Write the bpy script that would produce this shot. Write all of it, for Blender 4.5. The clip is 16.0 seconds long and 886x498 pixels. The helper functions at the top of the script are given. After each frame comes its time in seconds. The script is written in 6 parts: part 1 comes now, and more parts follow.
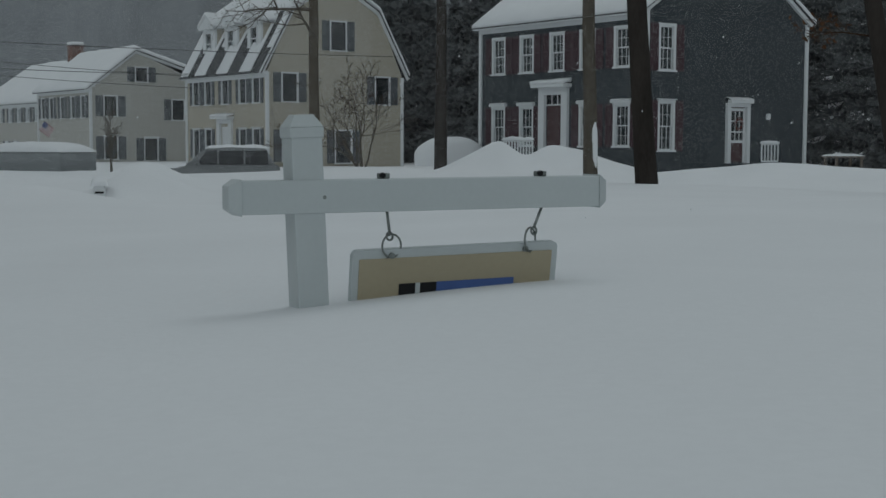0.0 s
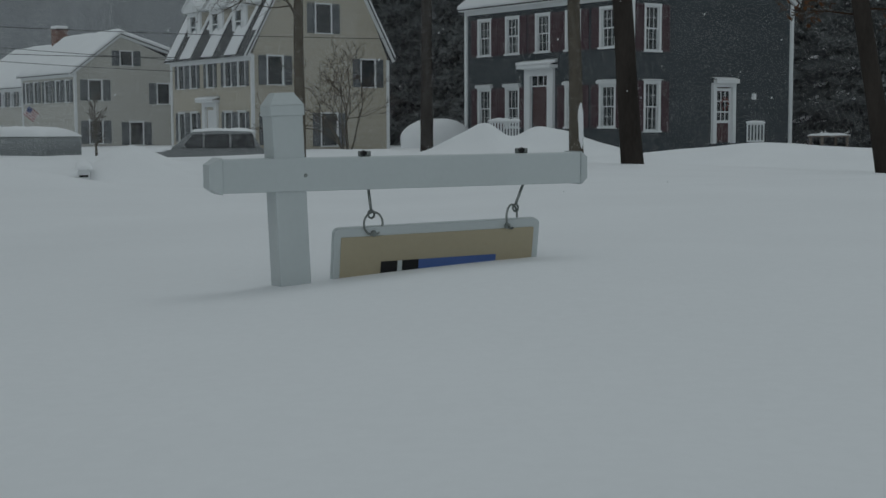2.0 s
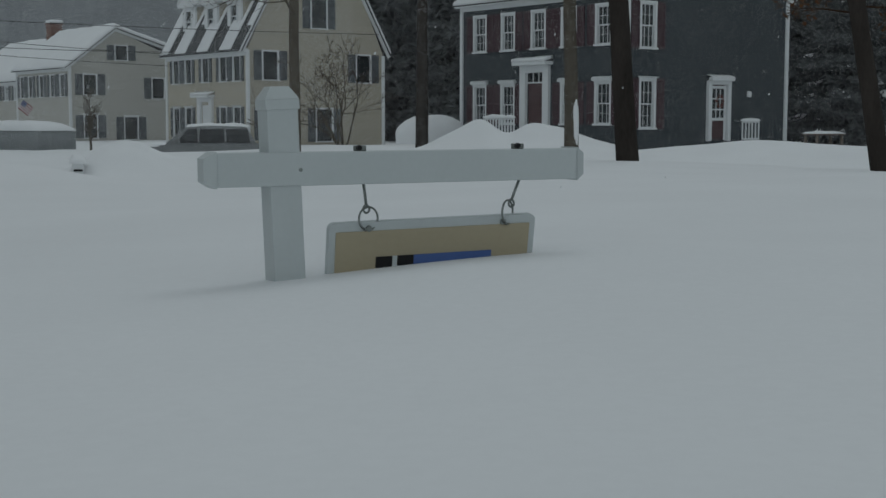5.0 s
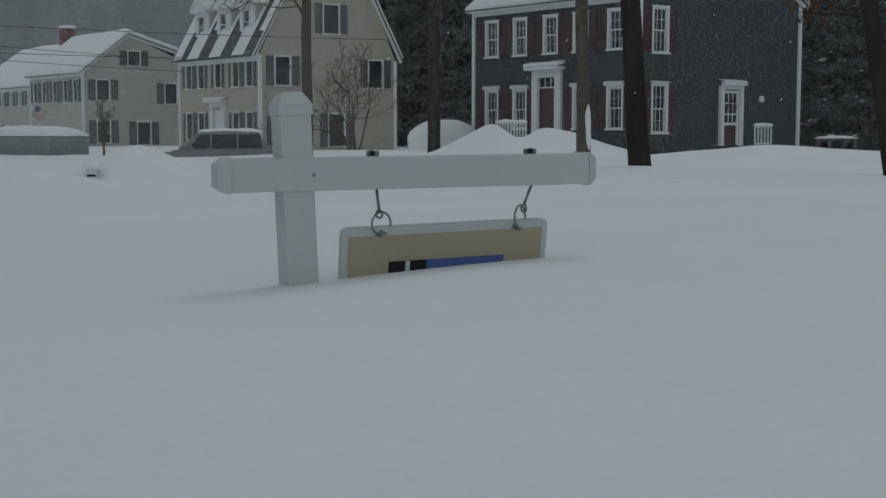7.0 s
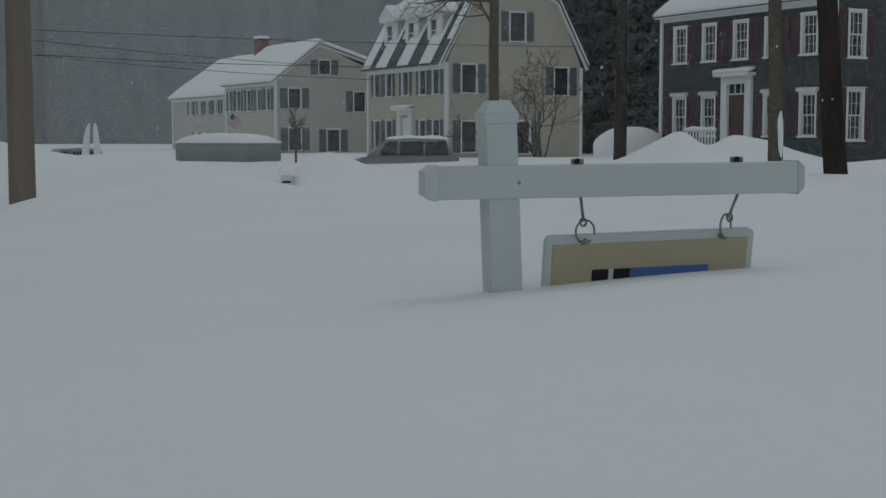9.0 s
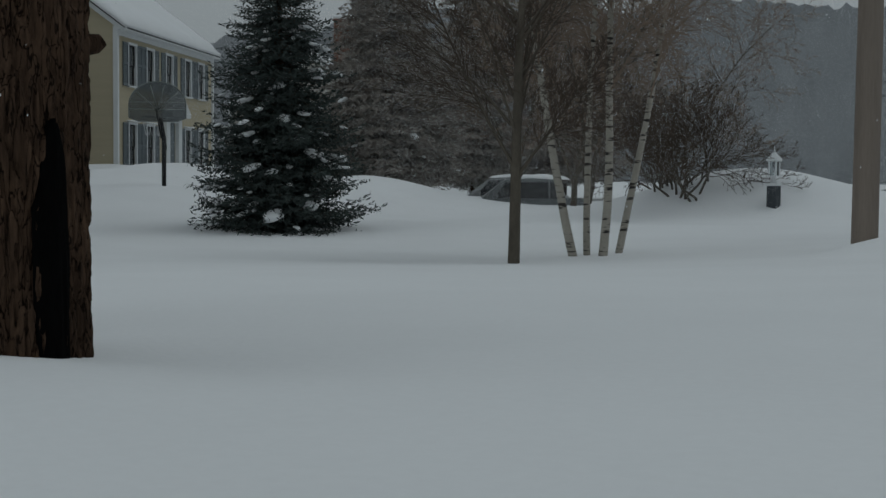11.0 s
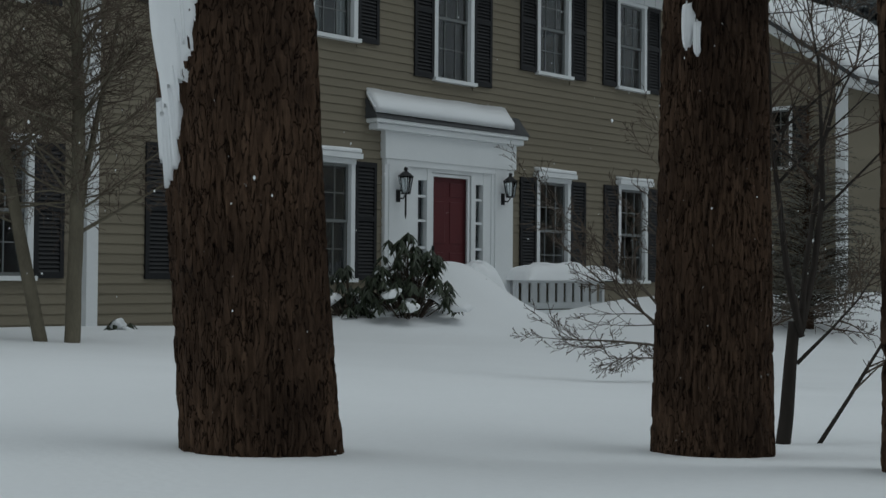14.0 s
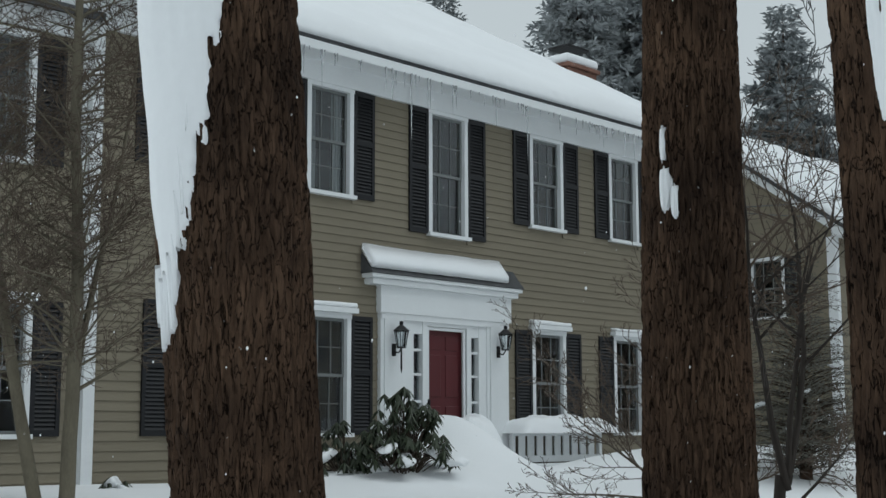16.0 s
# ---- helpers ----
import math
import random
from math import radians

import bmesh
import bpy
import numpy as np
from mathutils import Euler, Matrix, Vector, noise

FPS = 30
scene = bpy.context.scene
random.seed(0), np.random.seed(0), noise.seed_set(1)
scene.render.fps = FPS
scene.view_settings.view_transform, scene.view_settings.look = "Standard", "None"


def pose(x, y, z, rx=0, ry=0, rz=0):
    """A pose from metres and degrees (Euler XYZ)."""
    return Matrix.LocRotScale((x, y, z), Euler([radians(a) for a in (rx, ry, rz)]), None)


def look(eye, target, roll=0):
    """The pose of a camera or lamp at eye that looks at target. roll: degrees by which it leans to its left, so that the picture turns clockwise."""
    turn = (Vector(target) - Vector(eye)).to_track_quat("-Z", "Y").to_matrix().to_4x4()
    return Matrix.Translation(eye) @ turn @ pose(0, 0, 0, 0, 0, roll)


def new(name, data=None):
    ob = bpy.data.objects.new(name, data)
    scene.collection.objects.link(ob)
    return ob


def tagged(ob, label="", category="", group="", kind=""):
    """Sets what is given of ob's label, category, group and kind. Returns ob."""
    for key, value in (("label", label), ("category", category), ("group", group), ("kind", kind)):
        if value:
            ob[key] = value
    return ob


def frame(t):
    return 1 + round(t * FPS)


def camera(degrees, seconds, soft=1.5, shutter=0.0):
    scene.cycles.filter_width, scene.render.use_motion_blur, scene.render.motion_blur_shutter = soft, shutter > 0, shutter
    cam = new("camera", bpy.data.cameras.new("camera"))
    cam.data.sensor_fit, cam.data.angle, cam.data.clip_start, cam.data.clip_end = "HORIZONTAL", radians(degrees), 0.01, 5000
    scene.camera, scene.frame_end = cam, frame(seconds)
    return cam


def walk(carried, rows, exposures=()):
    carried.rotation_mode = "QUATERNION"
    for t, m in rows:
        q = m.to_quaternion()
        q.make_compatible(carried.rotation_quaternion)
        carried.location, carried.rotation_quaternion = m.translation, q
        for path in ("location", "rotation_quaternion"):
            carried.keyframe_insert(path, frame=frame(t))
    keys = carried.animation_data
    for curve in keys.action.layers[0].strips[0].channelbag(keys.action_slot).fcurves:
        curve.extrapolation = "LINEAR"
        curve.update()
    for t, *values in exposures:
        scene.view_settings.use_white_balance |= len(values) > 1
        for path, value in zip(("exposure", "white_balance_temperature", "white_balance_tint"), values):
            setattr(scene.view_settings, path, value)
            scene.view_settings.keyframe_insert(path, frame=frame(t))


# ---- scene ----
from mathutils import geometry

cam = camera(36.5, 16.0)
EYE_Z = 1.5
PATH = [  # seconds, eye, yaw, pitch, roll
    (0.0, -0.000, -0.000, 1.500, 0.00, -4.50, 0.18),
    (0.5, -0.001, 0.001, 1.496, -0.74, -4.65, 0.30),
    (1.0, 0.001, 0.017, 1.491, -1.19, -4.89, 0.05),
    (1.5, 0.005, -0.000, 1.486, -1.30, -5.12, -0.06),
    (2.0, 0.016, -0.006, 1.486, -0.54, -5.25, -0.20),
    (2.5, 0.019, 0.008, 1.485, -0.57, -5.49, -0.23),
    (3.0, 0.016, 0.009, 1.484, -0.61, -5.66, -0.14),
    (3.5, 0.012, 0.003, 1.483, -1.06, -5.59, -0.03),
    (4.0, 0.012, 0.007, 1.482, -0.82, -5.67, 0.04),
    (6.3, 0.017, 0.013, 1.482, -0.75, -5.02, 0.16),
    (6.5, 0.016, 0.013, 1.480, -0.72, -5.09, 0.21),
    (7.0, 0.012, 0.001, 1.483, -0.26, -5.20, 0.04),
    (7.5, 0.011, -0.000, 1.484, 0.13, -5.36, 0.01),
    (8.0, 0.004, -0.003, 1.483, 0.59, -5.18, 0.07),
    (8.2, 0.003, -0.005, 1.484, 0.85, -5.19, 0.00),
    (10.3, -0.207, -0.053, 1.486, 29.32, -3.86, 0.61),
    (10.5, -0.229, -0.059, 1.486, 32.81, -3.77, 0.63),
    (11.0, -0.258, -0.064, 1.479, 41.56, -3.36, 0.53),
    (11.5, -0.268, -0.068, 1.480, 49.25, -3.24, 0.93),
    (12.0, -0.276, -0.111, 1.479, 56.08, -3.07, 1.02),
    (12.5, -0.293, -0.158, 1.483, 66.00, -2.61, -0.79),
    (13.0, -0.327, -0.174, 1.483, 74.41, -1.17, -0.09),
    (13.5, -0.303, -0.174, 1.494, 77.40, 0.05, 0.93),
    (14.0, -0.278, -0.184, 1.502, 79.23, 1.30, 0.41),
    (14.5, -0.250, -0.178, 1.501, 78.94, 2.72, 0.19),
    (15.0, -0.138, -0.196, 1.497, 79.34, 4.21, -0.24),
    (15.5, -0.137, -0.188, 1.511, 79.03, 6.31, -0.32),
    (16.0, -0.138, -0.185, 1.519, 79.11, 7.77, -0.17),
]
walk(cam, [(t, pose(x, y, z, 90 + pitch, 0, yaw) @ pose(0, 0, 0, 0, 0, roll)) for t, x, y, z, yaw, pitch, roll in PATH],
     exposures=[(0.0, -0.5), (12.6, -0.47), (13.3, -0.38), (14.0, -0.1), (14.6, 0.05), (15.0, 0.13), (15.5, 0.31), (16.0, 0.66)])

# ---------------------------------------------------------------- light: overcast snowfall
world = bpy.data.worlds.new("world")
scene.world = world
world.use_nodes = True
wn, wl = world.node_tree.nodes, world.node_tree.links
sky = wn.new("ShaderNodeTexSky")
sky.sky_type, sky.sun_disc = "NISHITA", False
sky.sun_elevation, sky.sun_rotation = radians(38), radians(200)
sky.air_density, sky.dust_density = 1.0, 4.0
grey = wn.new("ShaderNodeHueSaturation")
grey.inputs["Saturation"].default_value = 0.10
wl.new(sky.outputs[0], grey.inputs["Color"])
cloud = wn.new("ShaderNodeMix")  # an even cloud deck over most of the sky's own gradient
cloud.data_type = "RGBA"
cloud.inputs["Factor"].default_value = 0.65
cloud.inputs["B"].default_value = (5.6, 5.6, 5.6, 1)
wl.new(grey.outputs[0], cloud.inputs["A"])
cool = wn.new("ShaderNodeMix")
cool.data_type, cool.blend_type = "RGBA", "MULTIPLY"
cool.inputs["Factor"].default_value = 1.0
cool.inputs["B"].default_value = (0.885, 1.0, 1.05, 1)
wl.new(cloud.outputs["Result"], cool.inputs["A"])
wl.new(cool.outputs["Result"], wn["Background"].inputs["Color"])
wn["Background"].inputs["Strength"].default_value = 0.075
sun = new("sun", bpy.data.lights.new("sun", "SUN"))
sun.data.energy, sun.data.angle, sun.data.color = 0.5, radians(40), (0.92, 1.0, 1.02)
sun.matrix_world = look((0, 0, 50), (-14, -26, 0))

# ---------------------------------------------------------------- materials
def mat(name, base, rough=0.8, scale=6.0, var=0.18, bump=0.15, fine=60.0, metal=0.0, stretch=(1, 1, 1), spec=0.3, tint=None, space="Object"):
    """A surface with two scales of tone and a fine relief."""
    m = bpy.data.materials.new(name)
    m.use_nodes = True
    n, l = m.node_tree.nodes, m.node_tree.links
    b = n["Principled BSDF"]
    b.inputs["Roughness"].default_value, b.inputs["Metallic"].default_value = rough, metal
    b.inputs["Specular IOR Level"].default_value = spec
    tc, mp = n.new("ShaderNodeTexCoord"), n.new("ShaderNodeMapping")
    mp.inputs["Scale"].default_value = stretch
    l.new(tc.outputs[space], mp.inputs["Vector"])
    n1, n2 = n.new("ShaderNodeTexNoise"), n.new("ShaderNodeTexNoise")
    for node, s in ((n1, scale), (n2, fine)):
        node.inputs["Scale"].default_value, node.inputs["Detail"].default_value = s, 5
        l.new(mp.outputs[0], node.inputs["Vector"])
    ramp = n.new("ShaderNodeValToRGB")
    lo = [c * (1 - var) for c in base]
    hi = [min(1, c * (1 + var)) for c in (tint or base)]
    ramp.color_ramp.elements[0].position, ramp.color_ramp.elements[0].color = 0.3, (*lo, 1)
    ramp.color_ramp.elements[1].position, ramp.color_ramp.elements[1].color = 0.7, (*hi, 1)
    mx = n.new("ShaderNodeMath")
    mx.operation = "MULTIPLY_ADD"
    mx.inputs[1].default_value, mx.inputs[2].default_value = 0.35, 0.0
    ad = n.new("ShaderNodeMath")
    ad.operation = "MULTIPLY_ADD"
    ad.inputs[1].default_value = 0.65
    l.new(n2.outputs["Fac"], mx.inputs[0])
    l.new(n1.outputs["Fac"], ad.inputs[0])
    l.new(mx.outputs[0], ad.inputs[2])
    info = n.new("ShaderNodeObjectInfo")
    vary = n.new("ShaderNodeMath")
    vary.operation = "MULTIPLY_ADD"
    vary.inputs[1].default_value, vary.inputs[2].default_value = 0.12, -0.06
    l.new(info.outputs["Random"], vary.inputs[0])
    both = n.new("ShaderNodeMath")
    l.new(ad.outputs[0], both.inputs[0])
    l.new(vary.outputs[0], both.inputs[1])
    l.new(both.outputs[0], ramp.inputs["Fac"])
    l.new(ramp.outputs[0], b.inputs["Base Color"])
    if bump:
        bp = n.new("ShaderNodeBump")
        bp.inputs["Strength"].default_value, bp.inputs["Distance"].default_value = bump, 0.02
        l.new(n2.outputs["Fac"], bp.inputs["Height"])
        l.new(bp.outputs[0], b.inputs["Normal"])
    return m


def glass_mat():
    m = bpy.data.materials.new("window_glass")
    m.use_nodes = True
    b = m.node_tree.nodes["Principled BSDF"]
    b.inputs["Base Color"].default_value = (0.72, 0.78, 0.8, 1)
    b.inputs["Roughness"].default_value = 0.03
    b.inputs["Transmission Weight"].default_value = 1.0
    return m


SNOW = mat("snow", (0.80, 0.815, 0.83), 0.9, 0.7, 0.03, 0.12, 30, spec=0.2)
WHITE = mat("white_trim", (0.70, 0.72, 0.73), 0.55, 1.5, 0.05, 0.04, 40)
VINYL = mat("white_vinyl", (0.52, 0.56, 0.565), 0.45, 2.0, 0.04, 0.03, 60)
TAN = mat("tan_clapboard", (0.194, 0.169, 0.124), 0.75, 0.6, 0.13, 0.12, 25, stretch=(0.4, 1, 3))
TAN_FAR = mat("cream_clapboard", (0.44, 0.405, 0.33), 0.8, 0.8, 0.08, 0.1, 20, stretch=(0.3, 0.3, 6))
PALE_FAR = mat("pale_clapboard", (0.46, 0.45, 0.41), 0.8, 0.8, 0.06, 0.1, 20, stretch=(0.3, 0.3, 6))
YELLOW = mat("yellow_clapboard", (0.46, 0.405, 0.29), 0.8, 0.8, 0.08, 0.1, 20, stretch=(0.3, 0.3, 6))
SLATE = mat("slate_blue_clapboard", (0.043, 0.052, 0.059), 0.7, 0.8, 0.12, 0.1, 20, stretch=(0.3, 0.3, 6))
# white sashes coloured grey for the dimming by storm glass before them
SASH_DIM = mat("dull_sash", (0.17, 0.18, 0.18), 0.6, 3, 0.1, 0.05)
BLACK = mat("black_shutter", (0.012, 0.0125, 0.0145), 0.5, 4, 0.25, 0.1, 30)
MAROON = mat("maroon_shutter", (0.075, 0.04, 0.048), 0.6, 4, 0.2, 0.1, 30)
GREY_SHUTTER = mat("grey_shutter", (0.10, 0.11, 0.12), 0.6, 4, 0.15, 0.1, 30)
BLUE_SHUTTER = mat("grey_blue_shutter", (0.14, 0.165, 0.18), 0.6, 4, 0.15, 0.1, 30)
SHINGLE = mat("dark_shingle", (0.07, 0.072, 0.075), 0.9, 5, 0.3, 0.4, 40)
BRICK = mat("red_brick", (0.19, 0.10, 0.075), 0.85, 5, 0.3, 0.4, 30)
RED_DOOR = mat("red_door", (0.092, 0.020, 0.023), 0.4, 2, 0.12, 0.03, 40)
DARK_DOOR = mat("dark_red_door", (0.08, 0.04, 0.042), 0.5, 2, 0.12, 0.03, 40)
GLASS = glass_mat()
# shade of unlit rooms put into the colour of what lies behind windows
DIM = mat("painted_dim_room", (0.038, 0.040, 0.043), 0.9, 1.0, 0.3, 0.0)
IRON = mat("black_iron", (0.02, 0.02, 0.021), 0.45, 8, 0.3, 0.1, 50, metal=0.6)
STEEL = mat("galvanised_steel", (0.25, 0.27, 0.26), 0.4, 20, 0.3, 0.1, 80, metal=0.9)
def bark_mat(name, dark, light, scale, tall, crack, flecks=0.0):
    """Furrowed plates: stretched cells with black cracks, two tones and a few flecks of stuck snow."""
    m = bpy.data.materials.new(name)
    m.use_nodes = True
    n, l = m.node_tree.nodes, m.node_tree.links
    b = n["Principled BSDF"]
    b.inputs["Roughness"].default_value, b.inputs["Specular IOR Level"].default_value = 0.95, 0.08
    tc, mp = n.new("ShaderNodeTexCoord"), n.new("ShaderNodeMapping")
    mp.inputs["Scale"].default_value = (1, 1, tall)
    l.new(tc.outputs["Object"], mp.inputs["Vector"])
    warp, add = n.new("ShaderNodeTexNoise"), n.new("ShaderNodeMix")
    warp.inputs["Scale"].default_value, warp.inputs["Detail"].default_value = scale * 0.7, 4
    l.new(mp.outputs[0], warp.inputs["Vector"])
    add.data_type, add.blend_type = "RGBA", "LINEAR_LIGHT"
    add.inputs["Factor"].default_value = 0.05
    l.new(mp.outputs[0], add.inputs["A"])
    l.new(warp.outputs["Color"], add.inputs["B"])
    vo = n.new("ShaderNodeTexVoronoi")
    vo.feature = "DISTANCE_TO_EDGE"
    vo.inputs["Scale"].default_value = scale
    l.new(add.outputs["Result"], vo.inputs["Vector"])
    edge = n.new("ShaderNodeMapRange")
    edge.inputs["From Max"].default_value = crack
    l.new(vo.outputs["Distance"], edge.inputs["Value"])
    grain = n.new("ShaderNodeTexNoise")
    grain.inputs["Scale"].default_value, grain.inputs["Detail"].default_value, grain.inputs["Roughness"].default_value = 55, 6, 0.7
    l.new(mp.outputs[0], grain.inputs["Vector"])
    tone = n.new("ShaderNodeTexNoise")
    tone.inputs["Scale"].default_value = 3.0
    l.new(tc.outputs["Object"], tone.inputs["Vector"])
    mixf = n.new("ShaderNodeMath")
    mixf.operation = "MULTIPLY"
    l.new(grain.outputs["Fac"], mixf.inputs[0])
    l.new(tone.outputs["Fac"], mixf.inputs[1])
    ramp = n.new("ShaderNodeValToRGB")
    ramp.color_ramp.elements[0].position, ramp.color_ramp.elements[0].color = 0.12, (*dark, 1)
    ramp.color_ramp.elements[1].position, ramp.color_ramp.elements[1].color = 0.40, (*light, 1)
    l.new(mixf.outputs[0], ramp.inputs["Fac"])
    dk = n.new("ShaderNodeMix")
    dk.data_type = "RGBA"
    dk.inputs["A"].default_value = (*[c * 0.5 for c in dark], 1)
    l.new(edge.outputs[0], dk.inputs["Factor"])
    l.new(ramp.outputs[0], dk.inputs["B"])
    out = dk.outputs["Result"]
    if flecks:
        fl, fr, fm = n.new("ShaderNodeTexNoise"), n.new("ShaderNodeMapRange"), n.new("ShaderNodeMix")
        fl.inputs["Scale"].default_value, fl.inputs["Detail"].default_value = 38, 1
        l.new(tc.outputs["Object"], fl.inputs["Vector"])
        fr.inputs["From Min"].default_value, fr.inputs["From Max"].default_value = 1 - flecks, 1 - flecks + 0.03
        l.new(fl.outputs["Fac"], fr.inputs["Value"])
        fm.data_type = "RGBA"
        fm.inputs["B"].default_value = (0.5, 0.5, 0.5, 1)
        l.new(fr.outputs[0], fm.inputs["Factor"])
        l.new(out, fm.inputs["A"])
        out = fm.outputs["Result"]
    l.new(out, b.inputs["Base Color"])
    hs = n.new("ShaderNodeMath")
    hs.operation = "MULTIPLY_ADD"
    hs.inputs[1].default_value = 0.5
    l.new(grain.outputs["Fac"], hs.inputs[0])
    l.new(edge.outputs[0], hs.inputs[2])
    bp = n.new("ShaderNodeBump")
    bp.inputs["Strength"].default_value, bp.inputs["Distance"].default_value = 1.0, 0.018
    l.new(hs.outputs[0], bp.inputs["Height"])
    l.new(bp.outputs[0], b.inputs["Normal"])
    return m


BARK = bark_mat("pine_bark", (0.026, 0.0165, 0.012), (0.116, 0.071, 0.046), 36.0, 0.17, 0.045, 0.215)
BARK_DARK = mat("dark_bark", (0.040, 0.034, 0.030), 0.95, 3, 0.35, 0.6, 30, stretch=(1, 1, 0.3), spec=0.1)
BARK_GREY = mat("grey_bark", (0.110, 0.095, 0.076), 0.9, 8, 0.35, 0.6, 50, stretch=(1, 1, 0.4), spec=0.15)
TWIG = mat("bare_twig", (0.080, 0.060, 0.046), 0.9, 4, 0.3, 0.0)
POLE_WOOD = mat("weathered_pole", (0.20, 0.165, 0.138), 0.9, 4, 0.2, 0.5, 60, stretch=(1, 1, 0.08))
NEEDLE = mat("spruce_needles", (0.032, 0.044, 0.041), 0.7, 3, 0.4, 0.0, tint=(0.048, 0.064, 0.058))
# distance haze painted in: much paler than real needles
NEEDLE_HAZED = mat("hazed_needles", (0.29, 0.31, 0.318), 0.9, 0.6, 0.25, 0.0)
# spruce tone lifted and greyed to carry the haze over the street
NEEDLE_HAZED2 = mat("hazed_spruce", (0.120, 0.130, 0.133), 0.9, 0.6, 0.3, 0.0)
# brown twigs of mid-distance trees, lightened to include the haze
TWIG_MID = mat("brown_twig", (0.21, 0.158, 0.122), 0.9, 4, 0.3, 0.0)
STEM_OLIVE = mat("olive_stem", (0.135, 0.118, 0.085), 0.85, 6, 0.25, 0.4, 50, stretch=(1, 1, 0.4))
# cedar tone raised well above real foliage to paint in haze
ARBOR = mat("hazed_cedar_foliage", (0.25, 0.225, 0.20), 0.9, 1.5, 0.4, 0.0)
# bark greyed, the haze before it is in the colour
BARK_HAZED = mat("hazed_bark", (0.10, 0.10, 0.10), 0.9, 2, 0.2, 0.0)
CEDAR_NEAR = mat("dull_juniper", (0.115, 0.112, 0.095), 0.9, 1.5, 0.4, 0.0)
LEAF = mat("rhododendron_leaf", (0.030, 0.040, 0.022), 0.45, 6, 0.4, 0.0)


STORM_GLASS = mat("storm_glass", (0.03, 0.033, 0.036), 0.12, 2, 0.2, 0.0, spec=0.5)


# ---------------------------------------------------------------- helpers
def add_box(bm, c, s, m=None, bevel=0.0):
    r = bmesh.ops.create_cube(bm, size=1.0, matrix=Matrix.Translation(c) @ Matrix.Diagonal((*s, 1)))
    vs = r["verts"]
    if bevel:
        es = list({e for v in vs for e in v.link_edges})
        vs = [v for v in bmesh.ops.bevel(bm, geom=es, offset=bevel, segments=2, affect="EDGES", profile=0.5)["verts"]] 
    if m is not None:
        bmesh.ops.transform(bm, matrix=m, verts=vs)
    return vs


def box_bm(c, s, bevel=0.0):
    bm = bmesh.new()
    add_box(bm, c, s, None, bevel)
    return bm


def part(name, bm, material, parent=None, label="", smooth=False, m=None):
    me = bm if isinstance(bm, bpy.types.Mesh) else bpy.data.meshes.new(name)
    if me is not bm:
        bm.to_mesh(me)
        bm.free()
        me.materials.append(material)
        if smooth:
            me.polygons.foreach_set("use_smooth", [True] * len(me.polygons))
    ob = new(name, me)
    ob.parent = parent
    if m is not None:
        ob.matrix_basis = m
    if label:
        ob["label"] = label
    return ob


def raw(name, verts, faces, material, parent=None, label="", smooth=False, m=None):
    me = bpy.data.meshes.new(name)
    me.from_pydata(verts, [], faces)
    me.materials.append(material)
    if smooth:
        me.polygons.foreach_set("use_smooth", [True] * len(me.polygons))
    return part(name, me, material, parent, label, m=m)


def empty(name, m, label, category, group="", kind=""):
    ob = new(name)
    ob.matrix_basis = m
    return tagged(ob, label, category, group, kind)


class Tubes:
    """Tapered tubes collected as plain lists."""
    def __init__(self):
        self.v, self.f = [], []

    def add(self, pts, radii, sides=5, cap=True):
        base, prev = len(self.v), None
        for i, p in enumerate(pts):
            a = pts[min(i + 1, len(pts) - 1)] - pts[max(i - 1, 0)]
            a = a.normalized() if a.length > 1e-9 else Vector((0, 0, 1))
            if prev is None:
                prev = a.orthogonal().normalized()
            u = (prev - a * prev.dot(a)).normalized()
            w = a.cross(u)
            prev = u
            for k in range(sides):
                t = 2 * math.pi * k / sides
                q = p + (u * math.cos(t) + w * math.sin(t)) * radii[i]
                self.v.append((q.x, q.y, q.z))
        for i in range(len(pts) - 1):
            for k in range(sides):
                a, b = base + i * sides + k, base + i * sides + (k + 1) % sides
                self.f.append((a, b, b + sides, a + sides))
        if cap:
            self.f.append(tuple(base + k for k in reversed(range(sides))))
            self.f.append(tuple(base + (len(pts) - 1) * sides + k for k in range(sides)))

    def make(self, name, material, parent=None, label="", smooth=True):
        return raw(name, self.v, self.f, material, parent, label, smooth)


def smooth(a, b, x):
    t = min(1.0, max(0.0, (x - a) / (b - a)))
    return t * t * (3 - 2 * t)


